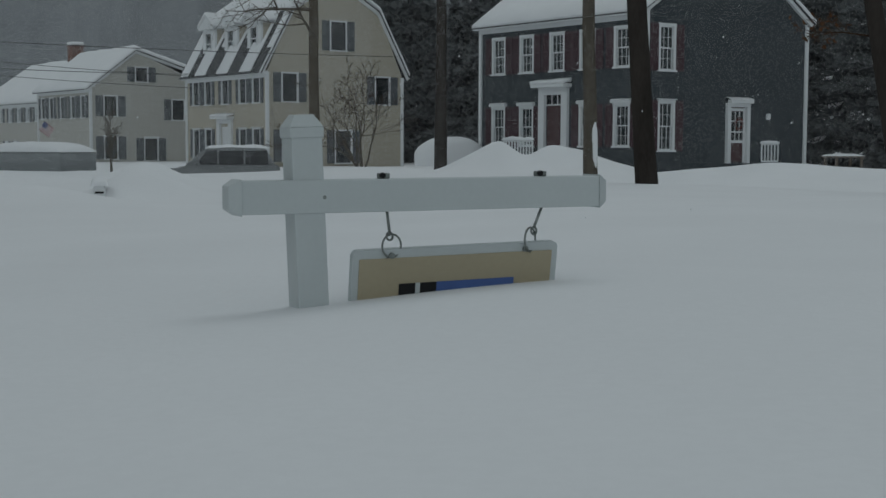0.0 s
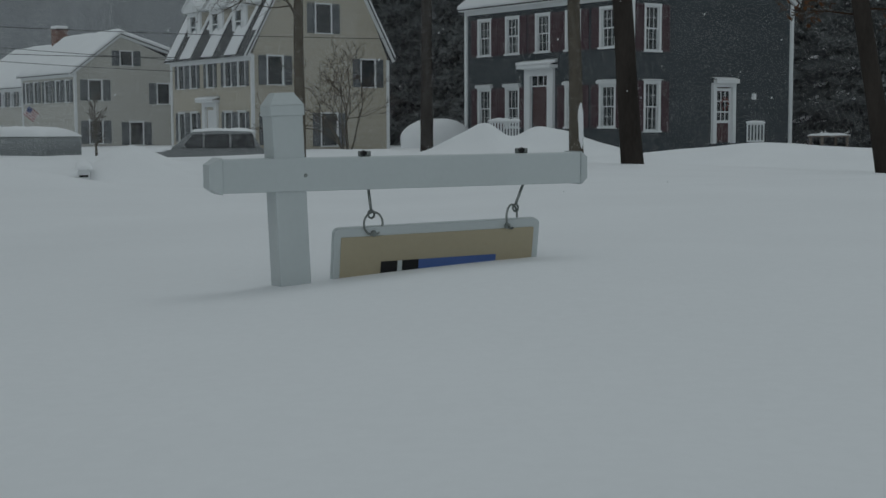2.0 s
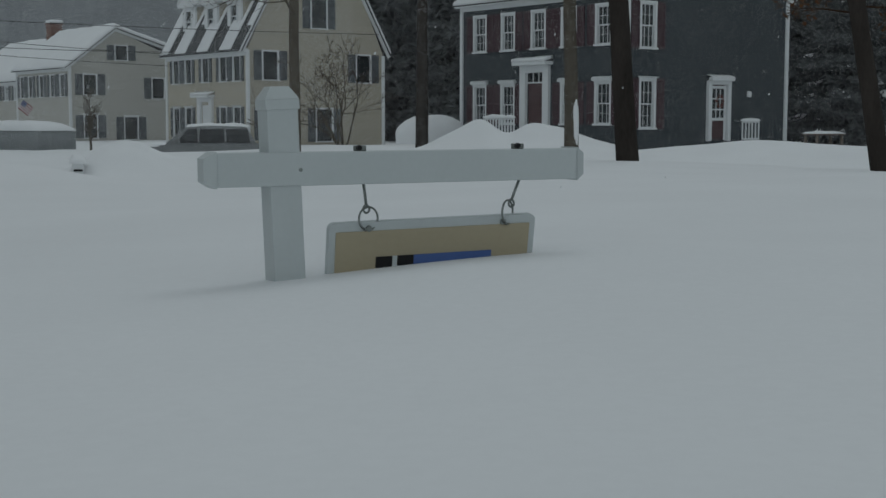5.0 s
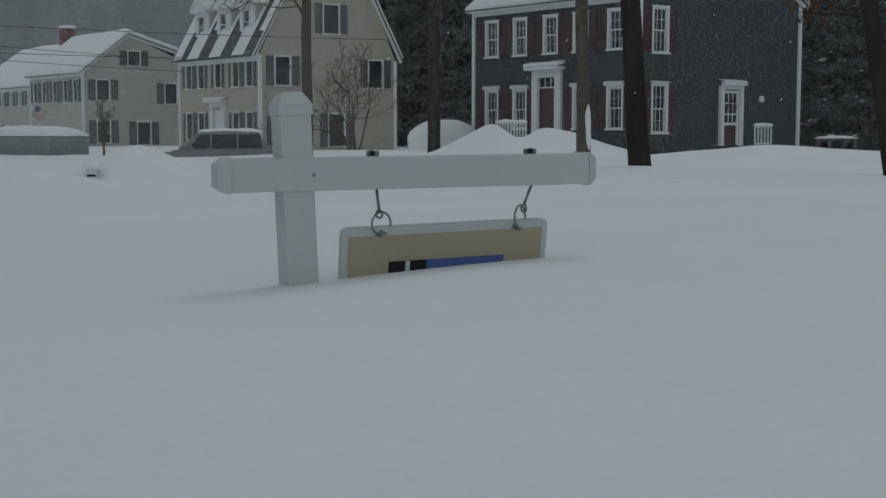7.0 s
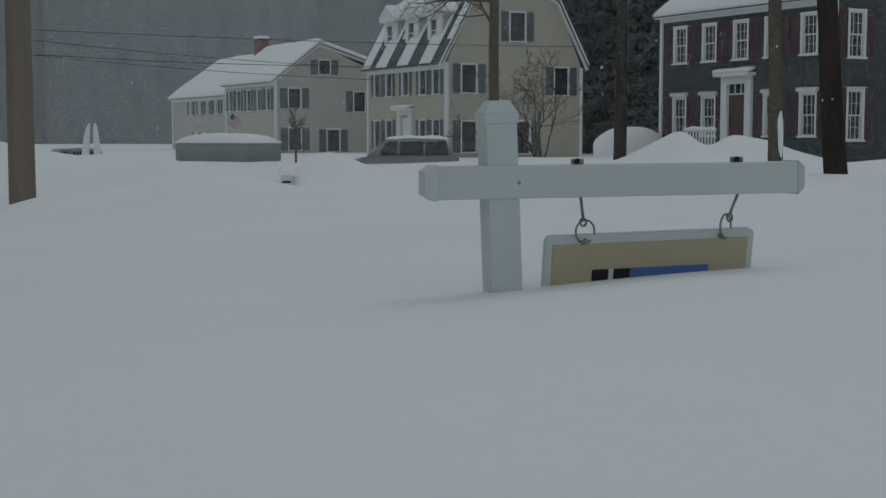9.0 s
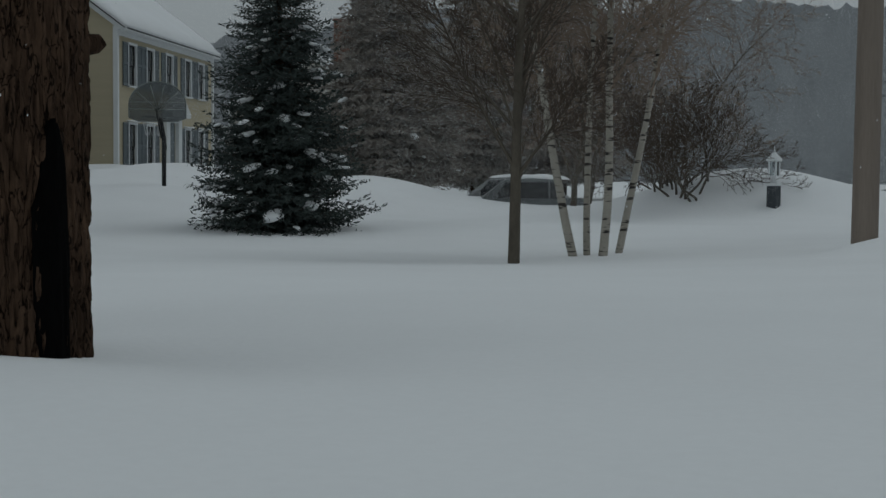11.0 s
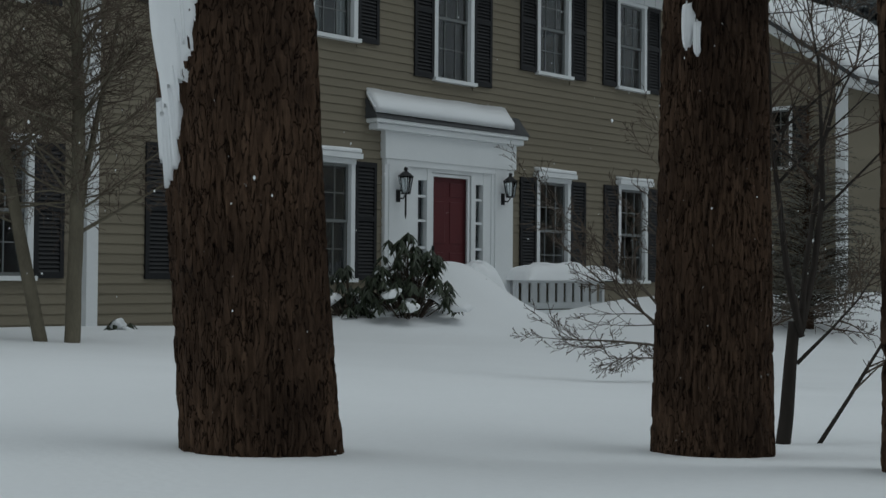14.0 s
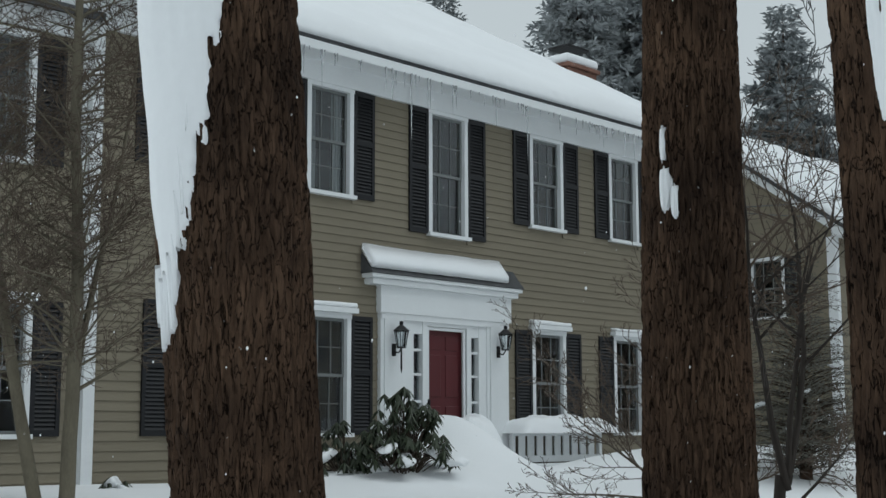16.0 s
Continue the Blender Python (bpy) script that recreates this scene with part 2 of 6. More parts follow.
# snow drifts: x, y, height, spread along the street, spread across it
DRIFTS = [
    (-6.0, 27.2, 0.34, 0.55, 0.5), (-5.9, 27.4, 0.07, 1.2, 1.0), (2.0, 46.2, 0.80, 0.5, 0.5), (3.6, 46.1, 0.66, 0.5, 0.5), (2.9, 47.0, 0.35, 2.6, 1.5), (1.0, 46.6, 0.5, 0.7, 0.6), (4.6, 45.8, 0.42, 0.6, 0.5), (5.6, 45, 0.40, 1.1, 0.9), (8.2, 43.5, 0.25, 0.7, 0.6), (14.0, 42, 0.22, 0.8, 0.7),
    (-2.5, 44, 0.35, 5.0, 2.0), (9.6, 39, 0.42, 1.6, 1.3), (12.6, 38, 0.30, 2.0, 1.6), (7.0, 38, 0.28, 1.6, 1.4), (10.8, 40.5, 0.22, 0.6, 0.6), (16.0, 39, 0.25, 1.4, 1.0), (3.3, 31, 0.42, 1.2, 1.0),
    (-12.95, 23.2, 0.86, 0.85, 1.9), (-9.5, 26.0, 0.20, 2.5, 1.2), (-13.5, 33, 0.50, 4.0, 1.8), (-21.8, 21.6, 0.55, 1.6, 1.4), (-23.0, 24.5, 0.20, 1.6, 1.4),
    (-27.0, 20.5, 0.62, 2.6, 1.6), (-33.0, 22.0, 0.60, 4.0, 3.0), (-36, 27, 0.4, 5, 3),
    (-20.75, 3.80, 0.92, 0.72, 0.85), (-19.2, 3.7, 0.12, 1.0, 0.9), (-19.4, 2.7, 0.30, 1.3, 1.0), (-22.0, 7.2, 0.40, 1.6, 0.9), (-23.5, 10.5, 0.45, 2.0, 1.5), (-26.5, 14.5, 0.5, 3.0, 2.5),
    (-4.7, 14.3, 0.32, 1.6, 0.8), (-5.7, 13.05, 0.16, 0.5, 0.5), (-3.82, 17.0, 0.42, 0.34, 0.46), (-2.82, 1.98, -0.05, 0.3, 0.3), (0.6, 4.1, 0.05, 0.6, 0.5), (0.05, 3.62, 0.018, 0.3, 0.3), (8.5, 20.0, -0.20, 3.5, 3.5), (-4.8, 1.6, -0.05, 0.9, 0.8), (-3.05, 1.5, 0.060, 0.6, 0.5), (-22.2, 16.1, 0.38, 1.5, 1.2), (-11.0, 14.0, -0.08, 3.0, 3.0),
]


def ground(x, y):
    """Height of the snow."""
    r = math.hypot(x, y)
    z = 1.165 - 0.0105 * min(r, 55) - 0.50 * math.exp(-((x + 13) ** 2 + (y - 11) ** 2) / 128)
    k = smooth(-3, 1, x)
    z -= 0.33 * smooth(21, 33 - 7 * k, y) + 0.25 * k * smooth(22, 25, y) - 0.28 * k * smooth(33, 38, y)
    for cx, cy, h, a, b in DRIFTS:
        u, w = -0.588 * (x - cx) + 0.809 * (y - cy), 0.809 * (x - cx) + 0.588 * (y - cy)
        q = (u / a) ** 2 + (w / b) ** 2
        if q < 12:
            z += h * math.exp(-q / 2)
    k = smooth(2, 12, r)
    z += (0.02 + 0.05 * k) * noise.noise((x * 0.22, y * 0.22, 3.0)) + 0.02 * k * noise.noise((x * 0.9, y * 0.9, 7.0))
    return z


# ---------------------------------------------------------------- ground: one sheet of deep snow
def build_ground():
    radii = [0.0] + list(np.geomspace(0.25, 12, 120)) + list(np.geomspace(12.12, 60, 170)) + list(np.geomspace(61, 90, 16)) + list(np.geomspace(100, 1500, 12))
    angles = list(np.linspace(-20, 110, 680)) + list(np.linspace(113, 337, 60))
    n = len(angles)
    verts, faces = [(0, 0, ground(0, 0))], []
    for r in radii[1:]:
        for k in range(n):
            a = radians(angles[k])
            x, y = -r * math.sin(a), r * math.cos(a)
            verts.append((x, y, ground(x, y)))
    for k in range(n):
        faces.append((0, 1 + k, 1 + (k + 1) % n))
    for i in range(len(radii) - 2):
        for k in range(n):
            a, b = 1 + i * n + k, 1 + i * n + (k + 1) % n
            faces.append((a, a + n, b + n, b))
    ob = raw("ground", verts, faces, SNOW, smooth=True)
    tagged(ob, "deep smooth fresh snow over yards and street", "snow", kind="structure")


build_ground()

# ---------------------------------------------------------------- houses
CACHE = {}


def cached(key, make, material, smooth_=False):
    if key not in CACHE:
        bm = make()
        me = bpy.data.meshes.new(key[0])
        bm.to_mesh(me)
        bm.free()
        me.materials.append(material)
        if smooth_:
            me.polygons.foreach_set("use_smooth", [True] * len(me.polygons))
        CACHE[key] = me
    return CACHE[key]


def wall_bm(a0, a1, z0, z1, holes, thick=0.18):
    """A wall in the xz plane, front face at y = 0, with rectangular openings."""
    bm = bmesh.new()
    xs = sorted({a0, a1, *[min(max(v, a0), a1) for h in holes for v in h[:2]]})
    zs = sorted({z0, z1, *[min(max(v, z0), z1) for h in holes for v in h[2:]]})
    grid = {}

    def vert(x, y, z):
        key = (round(x, 4), y, round(z, 4))
        if key not in grid:
            grid[key] = bm.verts.new((x, y, z))
        return grid[key]

    def solid(i, j):
        if not (0 <= i < len(xs) - 1 and 0 <= j < len(zs) - 1):
            return False
        cx, cz = (xs[i] + xs[i + 1]) / 2, (zs[j] + zs[j + 1]) / 2
        return not any(h[0] < cx < h[1] and h[2] < cz < h[3] for h in holes)

    for i in range(len(xs) - 1):
        for j in range(len(zs) - 1):
            if not solid(i, j):
                continue
            x0, x1, y0, y1 = xs[i], xs[i + 1], zs[j], zs[j + 1]
            bm.faces.new([vert(x0, 0, y0), vert(x1, 0, y0), vert(x1, 0, y1), vert(x0, 0, y1)])
            bm.faces.new([vert(x0, thick, y1), vert(x1, thick, y1), vert(x1, thick, y0), vert(x0, thick, y0)])
            for di, dj, p, q in ((-1, 0, (x0, y1), (x0, y0)), (1, 0, (x1, y0), (x1, y1)), (0, -1, (x0, y0), (x1, y0)), (0, 1, (x1, y1), (x0, y1))):
                if not solid(i + di, j + dj):
                    bm.faces.new([vert(q[0], 0, q[1]), vert(p[0], 0, p[1]), vert(p[0], thick, p[1]), vert(q[0], thick, q[1])])
    return bm


def strip_bm(poly, thick, x0, x1, nx=1, wobble=0.0, seed=0.0, round_ends=False):
    """A slab that follows a polyline of (y, z) and runs along x; thickness is upright."""
    bm = bmesh.new()
    fine = []
    for (ya, za), (yb, zb) in zip(poly, poly[1:]):
        k = max(1, int(math.hypot(yb - ya, zb - za) / 0.35)) if wobble else 1
        fine += [(ya + (yb - ya) * i / k, za + (zb - za) * i / k) for i in range(k)]
    fine.append(poly[-1])
    m = len(fine)
    top, bot = [], []
    for i in range(nx + 1):
        x = x0 + (x1 - x0) * i / nx
        rt, rb = [], []
        for j, (y, z) in enumerate(fine):
            t = thick
            if wobble:
                t += wobble * noise.noise((x * 0.6 + seed, y * 0.6, seed)) + 0.5 * wobble * noise.noise((x * 2 + seed, y * 2, seed))
                edge = min(j, m - 1 - j, i * 1.0, (nx - i) * 1.0)
                if round_ends and edge < 1:
                    t *= 0.45
            rb.append(bm.verts.new((x, y, z)))
            rt.append(bm.verts.new((x, y, z + max(0.02, t))))
        top.append(rt)
        bot.append(rb)
    for i in range(nx):
        for j in range(m - 1):
            bm.faces.new([top[i][j], top[i + 1][j], top[i + 1][j + 1], top[i][j + 1]])
            bm.faces.new([bot[i][j + 1], bot[i + 1][j + 1], bot[i + 1][j], bot[i][j]])
        bm.faces.new([bot[i][0], bot[i + 1][0], top[i + 1][0], top[i][0]])
        bm.faces.new([top[i][-1], top[i + 1][-1], bot[i + 1][-1], bot[i][-1]])
    for j in range(m - 1):
        bm.faces.new([bot[0][j], top[0][j], top[0][j + 1], bot[0][j + 1]])
        bm.faces.new([bot[-1][j + 1], top[-1][j + 1], top[-1][j], bot[-1][j]])
    bmesh.ops.recalc_face_normals(bm, faces=bm.faces)
    return bm


def poly_bm(pts, y0, y1):
    """A prism of an outline in xz between two y."""
    bm = bmesh.new()
    a = [bm.verts.new((x, y0, z)) for x, z in pts]
    b = [bm.verts.new((x, y1, z)) for x, z in pts]
    bm.faces.new(a)
    bm.faces.new(b[::-1])
    for i in range(len(pts)):
        j = (i + 1) % len(pts)
        bm.faces.new([a[j], a[i], b[i], b[j]])
    bmesh.ops.recalc_face_normals(bm, faces=bm.faces)
    return bm


FACES = {"front": Matrix.Identity(4), "right": Matrix.Rotation(radians(90), 4, "Z"), "left": Matrix.Rotation(radians(-90), 4, "Z")}


def face_at(face, const):
    return {"front": Matrix.Translation((0, const, 0)), "right": Matrix.Translation((const, 0, 0)), "left": Matrix.Translation((const, 0, 0))}[face] @ FACES[face]


def window(house, face, a, z0, z1, w, shutter=None, sw=0.42, cap=0.0, cols=3, rows=2, trim=0.10, mesh_wood=None, curtain=False, head=0.0, sash_mat=None, solid=False):
    """A double-hung window; a is its centre along the wall, w and z0..z1 the outside of its casing."""
    h = z1 - z0
    wood = mesh_wood or WHITE

    def casing():
        bm = bmesh.new()
        for s in (-1, 1):
            add_box(bm, (s * (w - trim) / 2, -0.005, h / 2), (trim, 0.09, h))
        add_box(bm, (0, -0.008, h - trim / 2), (w + 0.02, 0.10, trim))
        if head:
            add_box(bm, (0, -0.05, h + head / 2), (w + 0.14, 0.20, head))
        return bm

    def sill():
        return box_bm((0, -0.03, trim * 0.35), (w + 0.06, 0.15, trim * 0.7))

    iw, ih = w - 2 * trim, h - 1.7 * trim

    def sash():
        bm = bmesh.new()
        hh = ih / 2 + 0.02
        for s in (-1, 1):
            add_box(bm, (s * (iw / 2 - 0.02), 0, hh / 2), (0.04, 0.035, hh))
            add_box(bm, (0, 0.0006, hh / 2 + s * (hh / 2 - 0.022)), (iw - 0.002, 0.034, 0.044))
        for i in range(1, cols):
            add_box(bm, (-iw / 2 + iw * i / cols, 0.001, hh / 2), (0.016, 0.024, hh - 0.05))
        for i in range(1, rows):
            add_box(bm, (0, 0.0015, hh * i / rows), (iw - 0.05, 0.022, 0.016))
        return bm

    def pane():
        return box_bm((0, 0, ih / 4), (iw - 0.06, 0.006, ih / 2 - 0.05))

    m = face @ Matrix.Translation((a, 0, z0))
    key = (round(w, 3), round(h, 3), cols, rows, trim, head, wood.name)
    win = part("window", cached(("casing", *key), casing, wood), None, house, m=m)
    part("sill", cached(("sill", *key), sill, wood), None, win)
    for i in range(2):
        zz = trim * 0.7 + i * (ih / 2 - 0.02)
        part("sash", cached(("sash", *key, (sash_mat or wood).name), sash, sash_mat or wood), None, win, m=Matrix.Translation((0, 0.05 - 0.03 * i + 0.02, zz)))
        p = part("pane", cached(("pane", *key), pane, GLASS), None, win, m=Matrix.Translation((0, 0.055 - 0.03 * i + 0.02, zz + 0.02)))
        p.visible_shadow = False
    # opaque dark sheet over the uncut gable, for the shaded room
    if solid:
        part("backing", cached(("backing", *key), lambda: box_bm((0, -0.010, trim * 0.7 + ih / 2), (iw, 0.012, ih)), STORM_GLASS), None, win, "dark sheet standing for the unlit room behind the glass")
    # dark sheet added behind the panes, room shade in its colour
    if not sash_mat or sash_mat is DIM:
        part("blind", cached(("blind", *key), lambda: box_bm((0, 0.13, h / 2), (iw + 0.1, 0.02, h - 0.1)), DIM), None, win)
    if curtain:
        bm = bmesh.new()
        for s in (-1, 1):
            n = 14
            cw = iw * 0.3
            pts = [(s * (iw / 2 - cw * i / n), 0.16 + 0.02 * math.sin(i * 1.7)) for i in range(n + 1)]
            for (xa, ya), (xb, yb) in zip(pts, pts[1:]):
                vs = [bm.verts.new(q) for q in ((xa, ya, 0.05), (xb, yb, 0.05), (xb, yb, h - 0.1), (xa, ya, h - 0.1))]
                bm.faces.new(vs)
        part("curtain", bm, CURTAIN, win, "pale drawn-back curtains")
    if shutter:
        sh = h - 0.06
        lo, mid, hi = 0.08, sh * 0.52, sh - 0.08

        def leaf():
            return wall_bm(-sw / 2, sw / 2, 0, sh, [(-sw / 2 + 0.06, sw / 2 - 0.06, lo, mid - 0.04), (-sw / 2 + 0.06, sw / 2 - 0.06, mid + 0.04, hi)], 0.04)

        def louvre(length):
            """One sheet folded into slanting slats."""
            bm = bmesh.new()
            k = max(3, int(length / 0.055))
            prof = []
            for i in range(k):
                z = length * i / k
                prof += [(0.004, z), (0.030, z + length / k * 0.9)]
            prof += [(0.004, length), (0.036, length), (0.036, 0.0)]
            rows = [[bm.verts.new((x, y, z)) for y, z in prof] for x in (-sw / 2 + 0.06, sw / 2 - 0.06)]
            for i in range(len(prof)):
                j = (i + 1) % len(prof)
                bm.faces.new([rows[0][i], rows[0][j], rows[1][j], rows[1][i]])
            bmesh.ops.recalc_face_normals(bm, faces=bm.faces)
            return bm

        for s in (-1, 1):
            lf = part("shutter", cached(("shutter", round(h, 3), sw, shutter.name), leaf, shutter), None, house,
                      m=m @ Matrix.Translation((s * (w / 2 + sw / 2 + 0.012), -0.055, 0.03)))
            for z0_, z1_ in ((lo, mid - 0.04), (mid + 0.04, hi)):
                part("louvre", cached(("louvre", round(z1_ - z0_, 3), sw, shutter.name), lambda: louvre(z1_ - z0_), shutter), None, lf, m=Matrix.Translation((0, 0, z0_)))
    if cap:
        top = h + head
        bm = strip_bm([(-0.16, top), (0.02, top + 0.02)], cap, -w / 2 - 0.05, w / 2 + 0.05, 8, cap * 0.25, a * 3.1 + z0, True)
        bmesh.ops.bevel(bm, geom=bm.edges[:], offset=0.02, segments=1, affect="EDGES")
        part("snow_cap", bm, SNOW, win, "rounded cap of snow on the window head", True)
    return win


def hole(a, w, z0, z1, trim=0.06):
    return (a - w / 2 + trim, a + w / 2 - trim, z0 + trim, z1 - trim)


def roof_set(house, poly, x0, x1, thick, snow_t, nx, seed, snow_poly=None):
    part("roof", strip_bm(poly, thick, x0, x1), SHINGLE, house)
    sp = snow_poly or [(y, z + thick + 0.004) for y, z in poly]
    part("roof_snow", strip_bm(sp, snow_t, x0 - 0.03, x1 + 0.03, nx, snow_t * 0.28, seed, True), SNOW, house, "thick blanket of snow on the roof", True)


def chimney(house, x, y, z0, z1, sx=0.9, sy=0.7):
    c = part("chimney", box_bm((x, y, (z0 + z1) / 2), (sx, sy, z1 - z0), 0.02), BRICK, house)
    part("chimney_crown", box_bm((x, y, z1 + 0.05), (sx + 0.14, sy + 0.14, 0.1), 0.02), BRICK, c)
    bm = box_bm((x, y, z1 + 0.22), (sx + 0.1, sy + 0.1, 0.24), 0.09)
    part("snow_cap", bm, SNOW, c, "cap of snow", True)


def corner_board(house, x, y, z0, z1, w=0.16):
    part("corner_board", box_bm((x, y, (z0 + z1) / 2), (w, w, z1 - z0)), WHITE, house)

HEAD = 126.0  # all houses line up with the street


def simple_house(m, label, siding, L, W, z0, eave, ridge, front, sides, left_side, profile=None, side_trim=True, seed=1.0, fr_x=(0.0, 1.0), snow_poly=None):
    """A box house: front wall on y=0 from x=fr_x*L, one gable wall at the near end."""
    house = empty("house", m, label, "house")
    x0, x1 = fr_x[0] * L, fr_x[1] * L
    fm = Matrix.Identity(4)
    fholes = [hole(a, w, b, t) for a, b, t, w in front]
    part("front_wall", wall_bm(x0, x1, z0, eave, fholes), siding, house)
    gx = x0 if left_side else x1
    gm = face_at("left" if left_side else "right", gx)
    sgn = -1 if left_side else 1
    sholes = [hole(a * sgn, w, b, t) for a, b, t, w in sides]
    a0, a1 = (-W, -0.18) if left_side else (0.18, W)
    low = [h for h in sholes if h[2] < eave - 0.1]
    part("side_wall", wall_bm(a0, a1, z0, eave, low), siding, house, m=gm)
    prof = profile or [(-0.35, eave - 0.1), (W / 2, ridge), (W + 0.35, eave - 0.1)]
    ins = [(0.0, eave)] + [(y, z - 0.02) for y, z in prof[1:-1]] + [(W, eave)]
    part("gable", poly_bm([(sgn * y, z) for y, z in ins], 0.0, 0.18), siding, house, m=gm)
    part("back_wall", box_bm(((x0 + x1) / 2, W - 0.09, (z0 + eave) / 2), (x1 - x0 - 0.4, 0.18, eave - z0)), siding, house)
    fx = x1 - 0.09 if left_side else x0 + 0.09
    part("far_wall", poly_bm([(0.2, z0), (W - 0.2, z0)] + [(min(max(y, 0.2), W - 0.2), z - 0.05) for y, z in ins[::-1]], -0.09, 0.09), siding, house,
         m=Matrix.Translation((fx, 0, 0)) @ Matrix.Rotation(radians(90), 4, "Z"))
    # unseen floor and partition, coloured dark for the rooms' shade
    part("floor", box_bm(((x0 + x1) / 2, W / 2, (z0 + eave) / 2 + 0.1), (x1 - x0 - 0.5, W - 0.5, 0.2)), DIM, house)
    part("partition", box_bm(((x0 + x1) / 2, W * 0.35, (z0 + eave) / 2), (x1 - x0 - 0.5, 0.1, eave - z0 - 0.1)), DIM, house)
    roof_set(house, prof, x0 - 0.2, x1 + 0.2, 0.05, 0.30, 30, seed, snow_poly)
    part("frieze", box_bm(((x0 + x1) / 2, -0.03, eave - 0.16), (x1 - x0 + 0.1, 0.07, 0.30)), WHITE, house)
    part("cornice", box_bm(((x0 + x1) / 2, -0.20, eave - 0.06), (x1 - x0 + 0.36, 0.28, 0.16)), WHITE, house)
    rk = []
    for (ya, za), (yb, zb) in zip(prof, prof[1:]):
        ln = math.hypot(yb - ya, zb - za)
        mm = gm @ Matrix.Translation((sgn * (ya + yb) / 2, -0.06, (za + zb) / 2 - 0.06)) @ Matrix.Rotation(-sgn * math.atan2(zb - za, yb - ya), 4, "Y")
        part("rake_board", box_bm((0, 0, 0), (ln, 0.12, 0.2)), WHITE, house, m=mm)
    for x in (x0, x1):
        corner_board(house, x, 0.0, z0, eave - 0.02)
    corner_board(house, gx, W, z0, eave - 0.1)
    return house, fm, gm, sgn


def porch(house, face, a, z0, top, w, dw, door_mat, dtop, roof_snow=0.2, transom=False, gable=False, hood=0.3):
    """A door with pilasters and a small hood."""
    m = face @ Matrix.Translation((a, 0, 0))
    bm = bmesh.new()
    pw = (w - dw) / 2
    for s in (-1, 1):
        add_box(bm, (s * (dw / 2 + pw / 2), -0.07, (z0 + top) / 2), (pw, 0.14, top - z0))
    add_box(bm, (0, -0.0705, (dtop + top) / 2), (dw, 0.14, top - dtop))
    d = part("entry_surround", bm, WHITE, house, m=m)
    part("hood", box_bm((0, -0.22, top + 0.06), (w + hood, 0.46 if hood > 0.1 else 0.2, 0.14), 0.02), WHITE, d)
    lz = dtop - (0.42 if transom else 0.0)
    leaf = part("door", box_bm((0, 0.03, (z0 + lz) / 2), (dw, 0.05, lz - z0)), door_mat, d)
    if transom:
        part("transom", box_bm((0, 0.03, dtop - 0.19), (dw, 0.02, 0.34)), GLASS, d)
        bm = bmesh.new()
        for i in range(4):
            add_box(bm, (-dw / 2 + dw * i / 3, 0.0, dtop - 0.19), (0.03, 0.04, 0.38))
        add_box(bm, (0, 0, lz + 0.02), (dw, 0.05, 0.05))
        part("transom_bars", bm, WHITE, d)
    part("door_panel", box_bm((0, 0.0, z0 + 1.35), (dw * 0.5, 0.02, 0.5), 0.008), door_mat, leaf)
    bm = strip_bm([(-0.46 if hood > 0.1 else -0.32, top + 0.13), (-0.02, top + 0.22)], roof_snow, -w / 2 - hood * 0.56, w / 2 + hood * 0.56, 10, roof_snow * 0.25, a + 5, True)
    part("snow_cap", bm, SNOW, d, "cap of snow on the hood", True)
    return d


# slate-blue colonial across the street
X0 = pose(7.5, 50.1, 0, 0, 0, HEAD - 180)
f2 = [(-a, 4.35, 5.95, 0.92) for a in (1.25, 3.2, 5.0, 6.9, 8.75)]
f1 = [(-a, 1.35, 3.05, 0.92) for a in (1.25, 3.2, 6.9, 8.75)]
s_all = [(1.05, 4.2, 6.0, 0.9), (1.05, 1.2, 3.15, 0.9)]
dark, fm, gm, sg = simple_house(X0, "slate-blue clapboard colonial house with maroon shutters and snowy roof", SLATE, 10.0, 9.05, 0.0, 6.45, 9.6,
                                f2 + f1 + [(-5.15, 0.9, 3.5, 1.05)], s_all + [(4.97, 0.75, 3.15, 1.05)], False, fr_x=(-1.0, 0.0), seed=2.0)
for a, b, t, w in f2:
    window(dark, fm, a, b, t, w, MAROON, 0.42)
for a, b, t, w in f1:
    window(dark, fm, a, b, t, w, MAROON, 0.42, cap=0.08, head=0.1)
for a, b, t, w in s_all:
    window(dark, gm, a, b, t, w, MAROON, 0.42, cap=0.06 if b < 3 else 0)
porch(dark, fm, -5.15, 0.9, 3.75, 1.75, 1.05, DARK_DOOR, 3.45, 0.3, True)
side = porch(dark, gm, 4.97, 0.75, 3.1, 1.3, 0.95, DARK_DOOR, 2.95, 0.05, hood=0.02)
part("storm_glass", box_bm((0, -0.012, 2.2), (0.68, 0.012, 1.15)), STORM_GLASS, side, "dark glass of the storm door")
bm = bmesh.new()
for x in (-0.40, 0.40):
    add_box(bm, (x, -0.025, 1.85), (0.11, 0.03, 2.15))
for x in (-0.12, 0.12):
    add_box(bm, (x, -0.025, 2.2), (0.03, 0.03, 1.15))
for z in (1.6, 1.98, 2.4, 2.85):
    add_box(bm, (0, -0.0255, z), (0.70, 0.03, 0.05 if 1.7 < z < 2.6 else 0.11))
part("storm_door", bm, WHITE, side, "white glazed storm door")

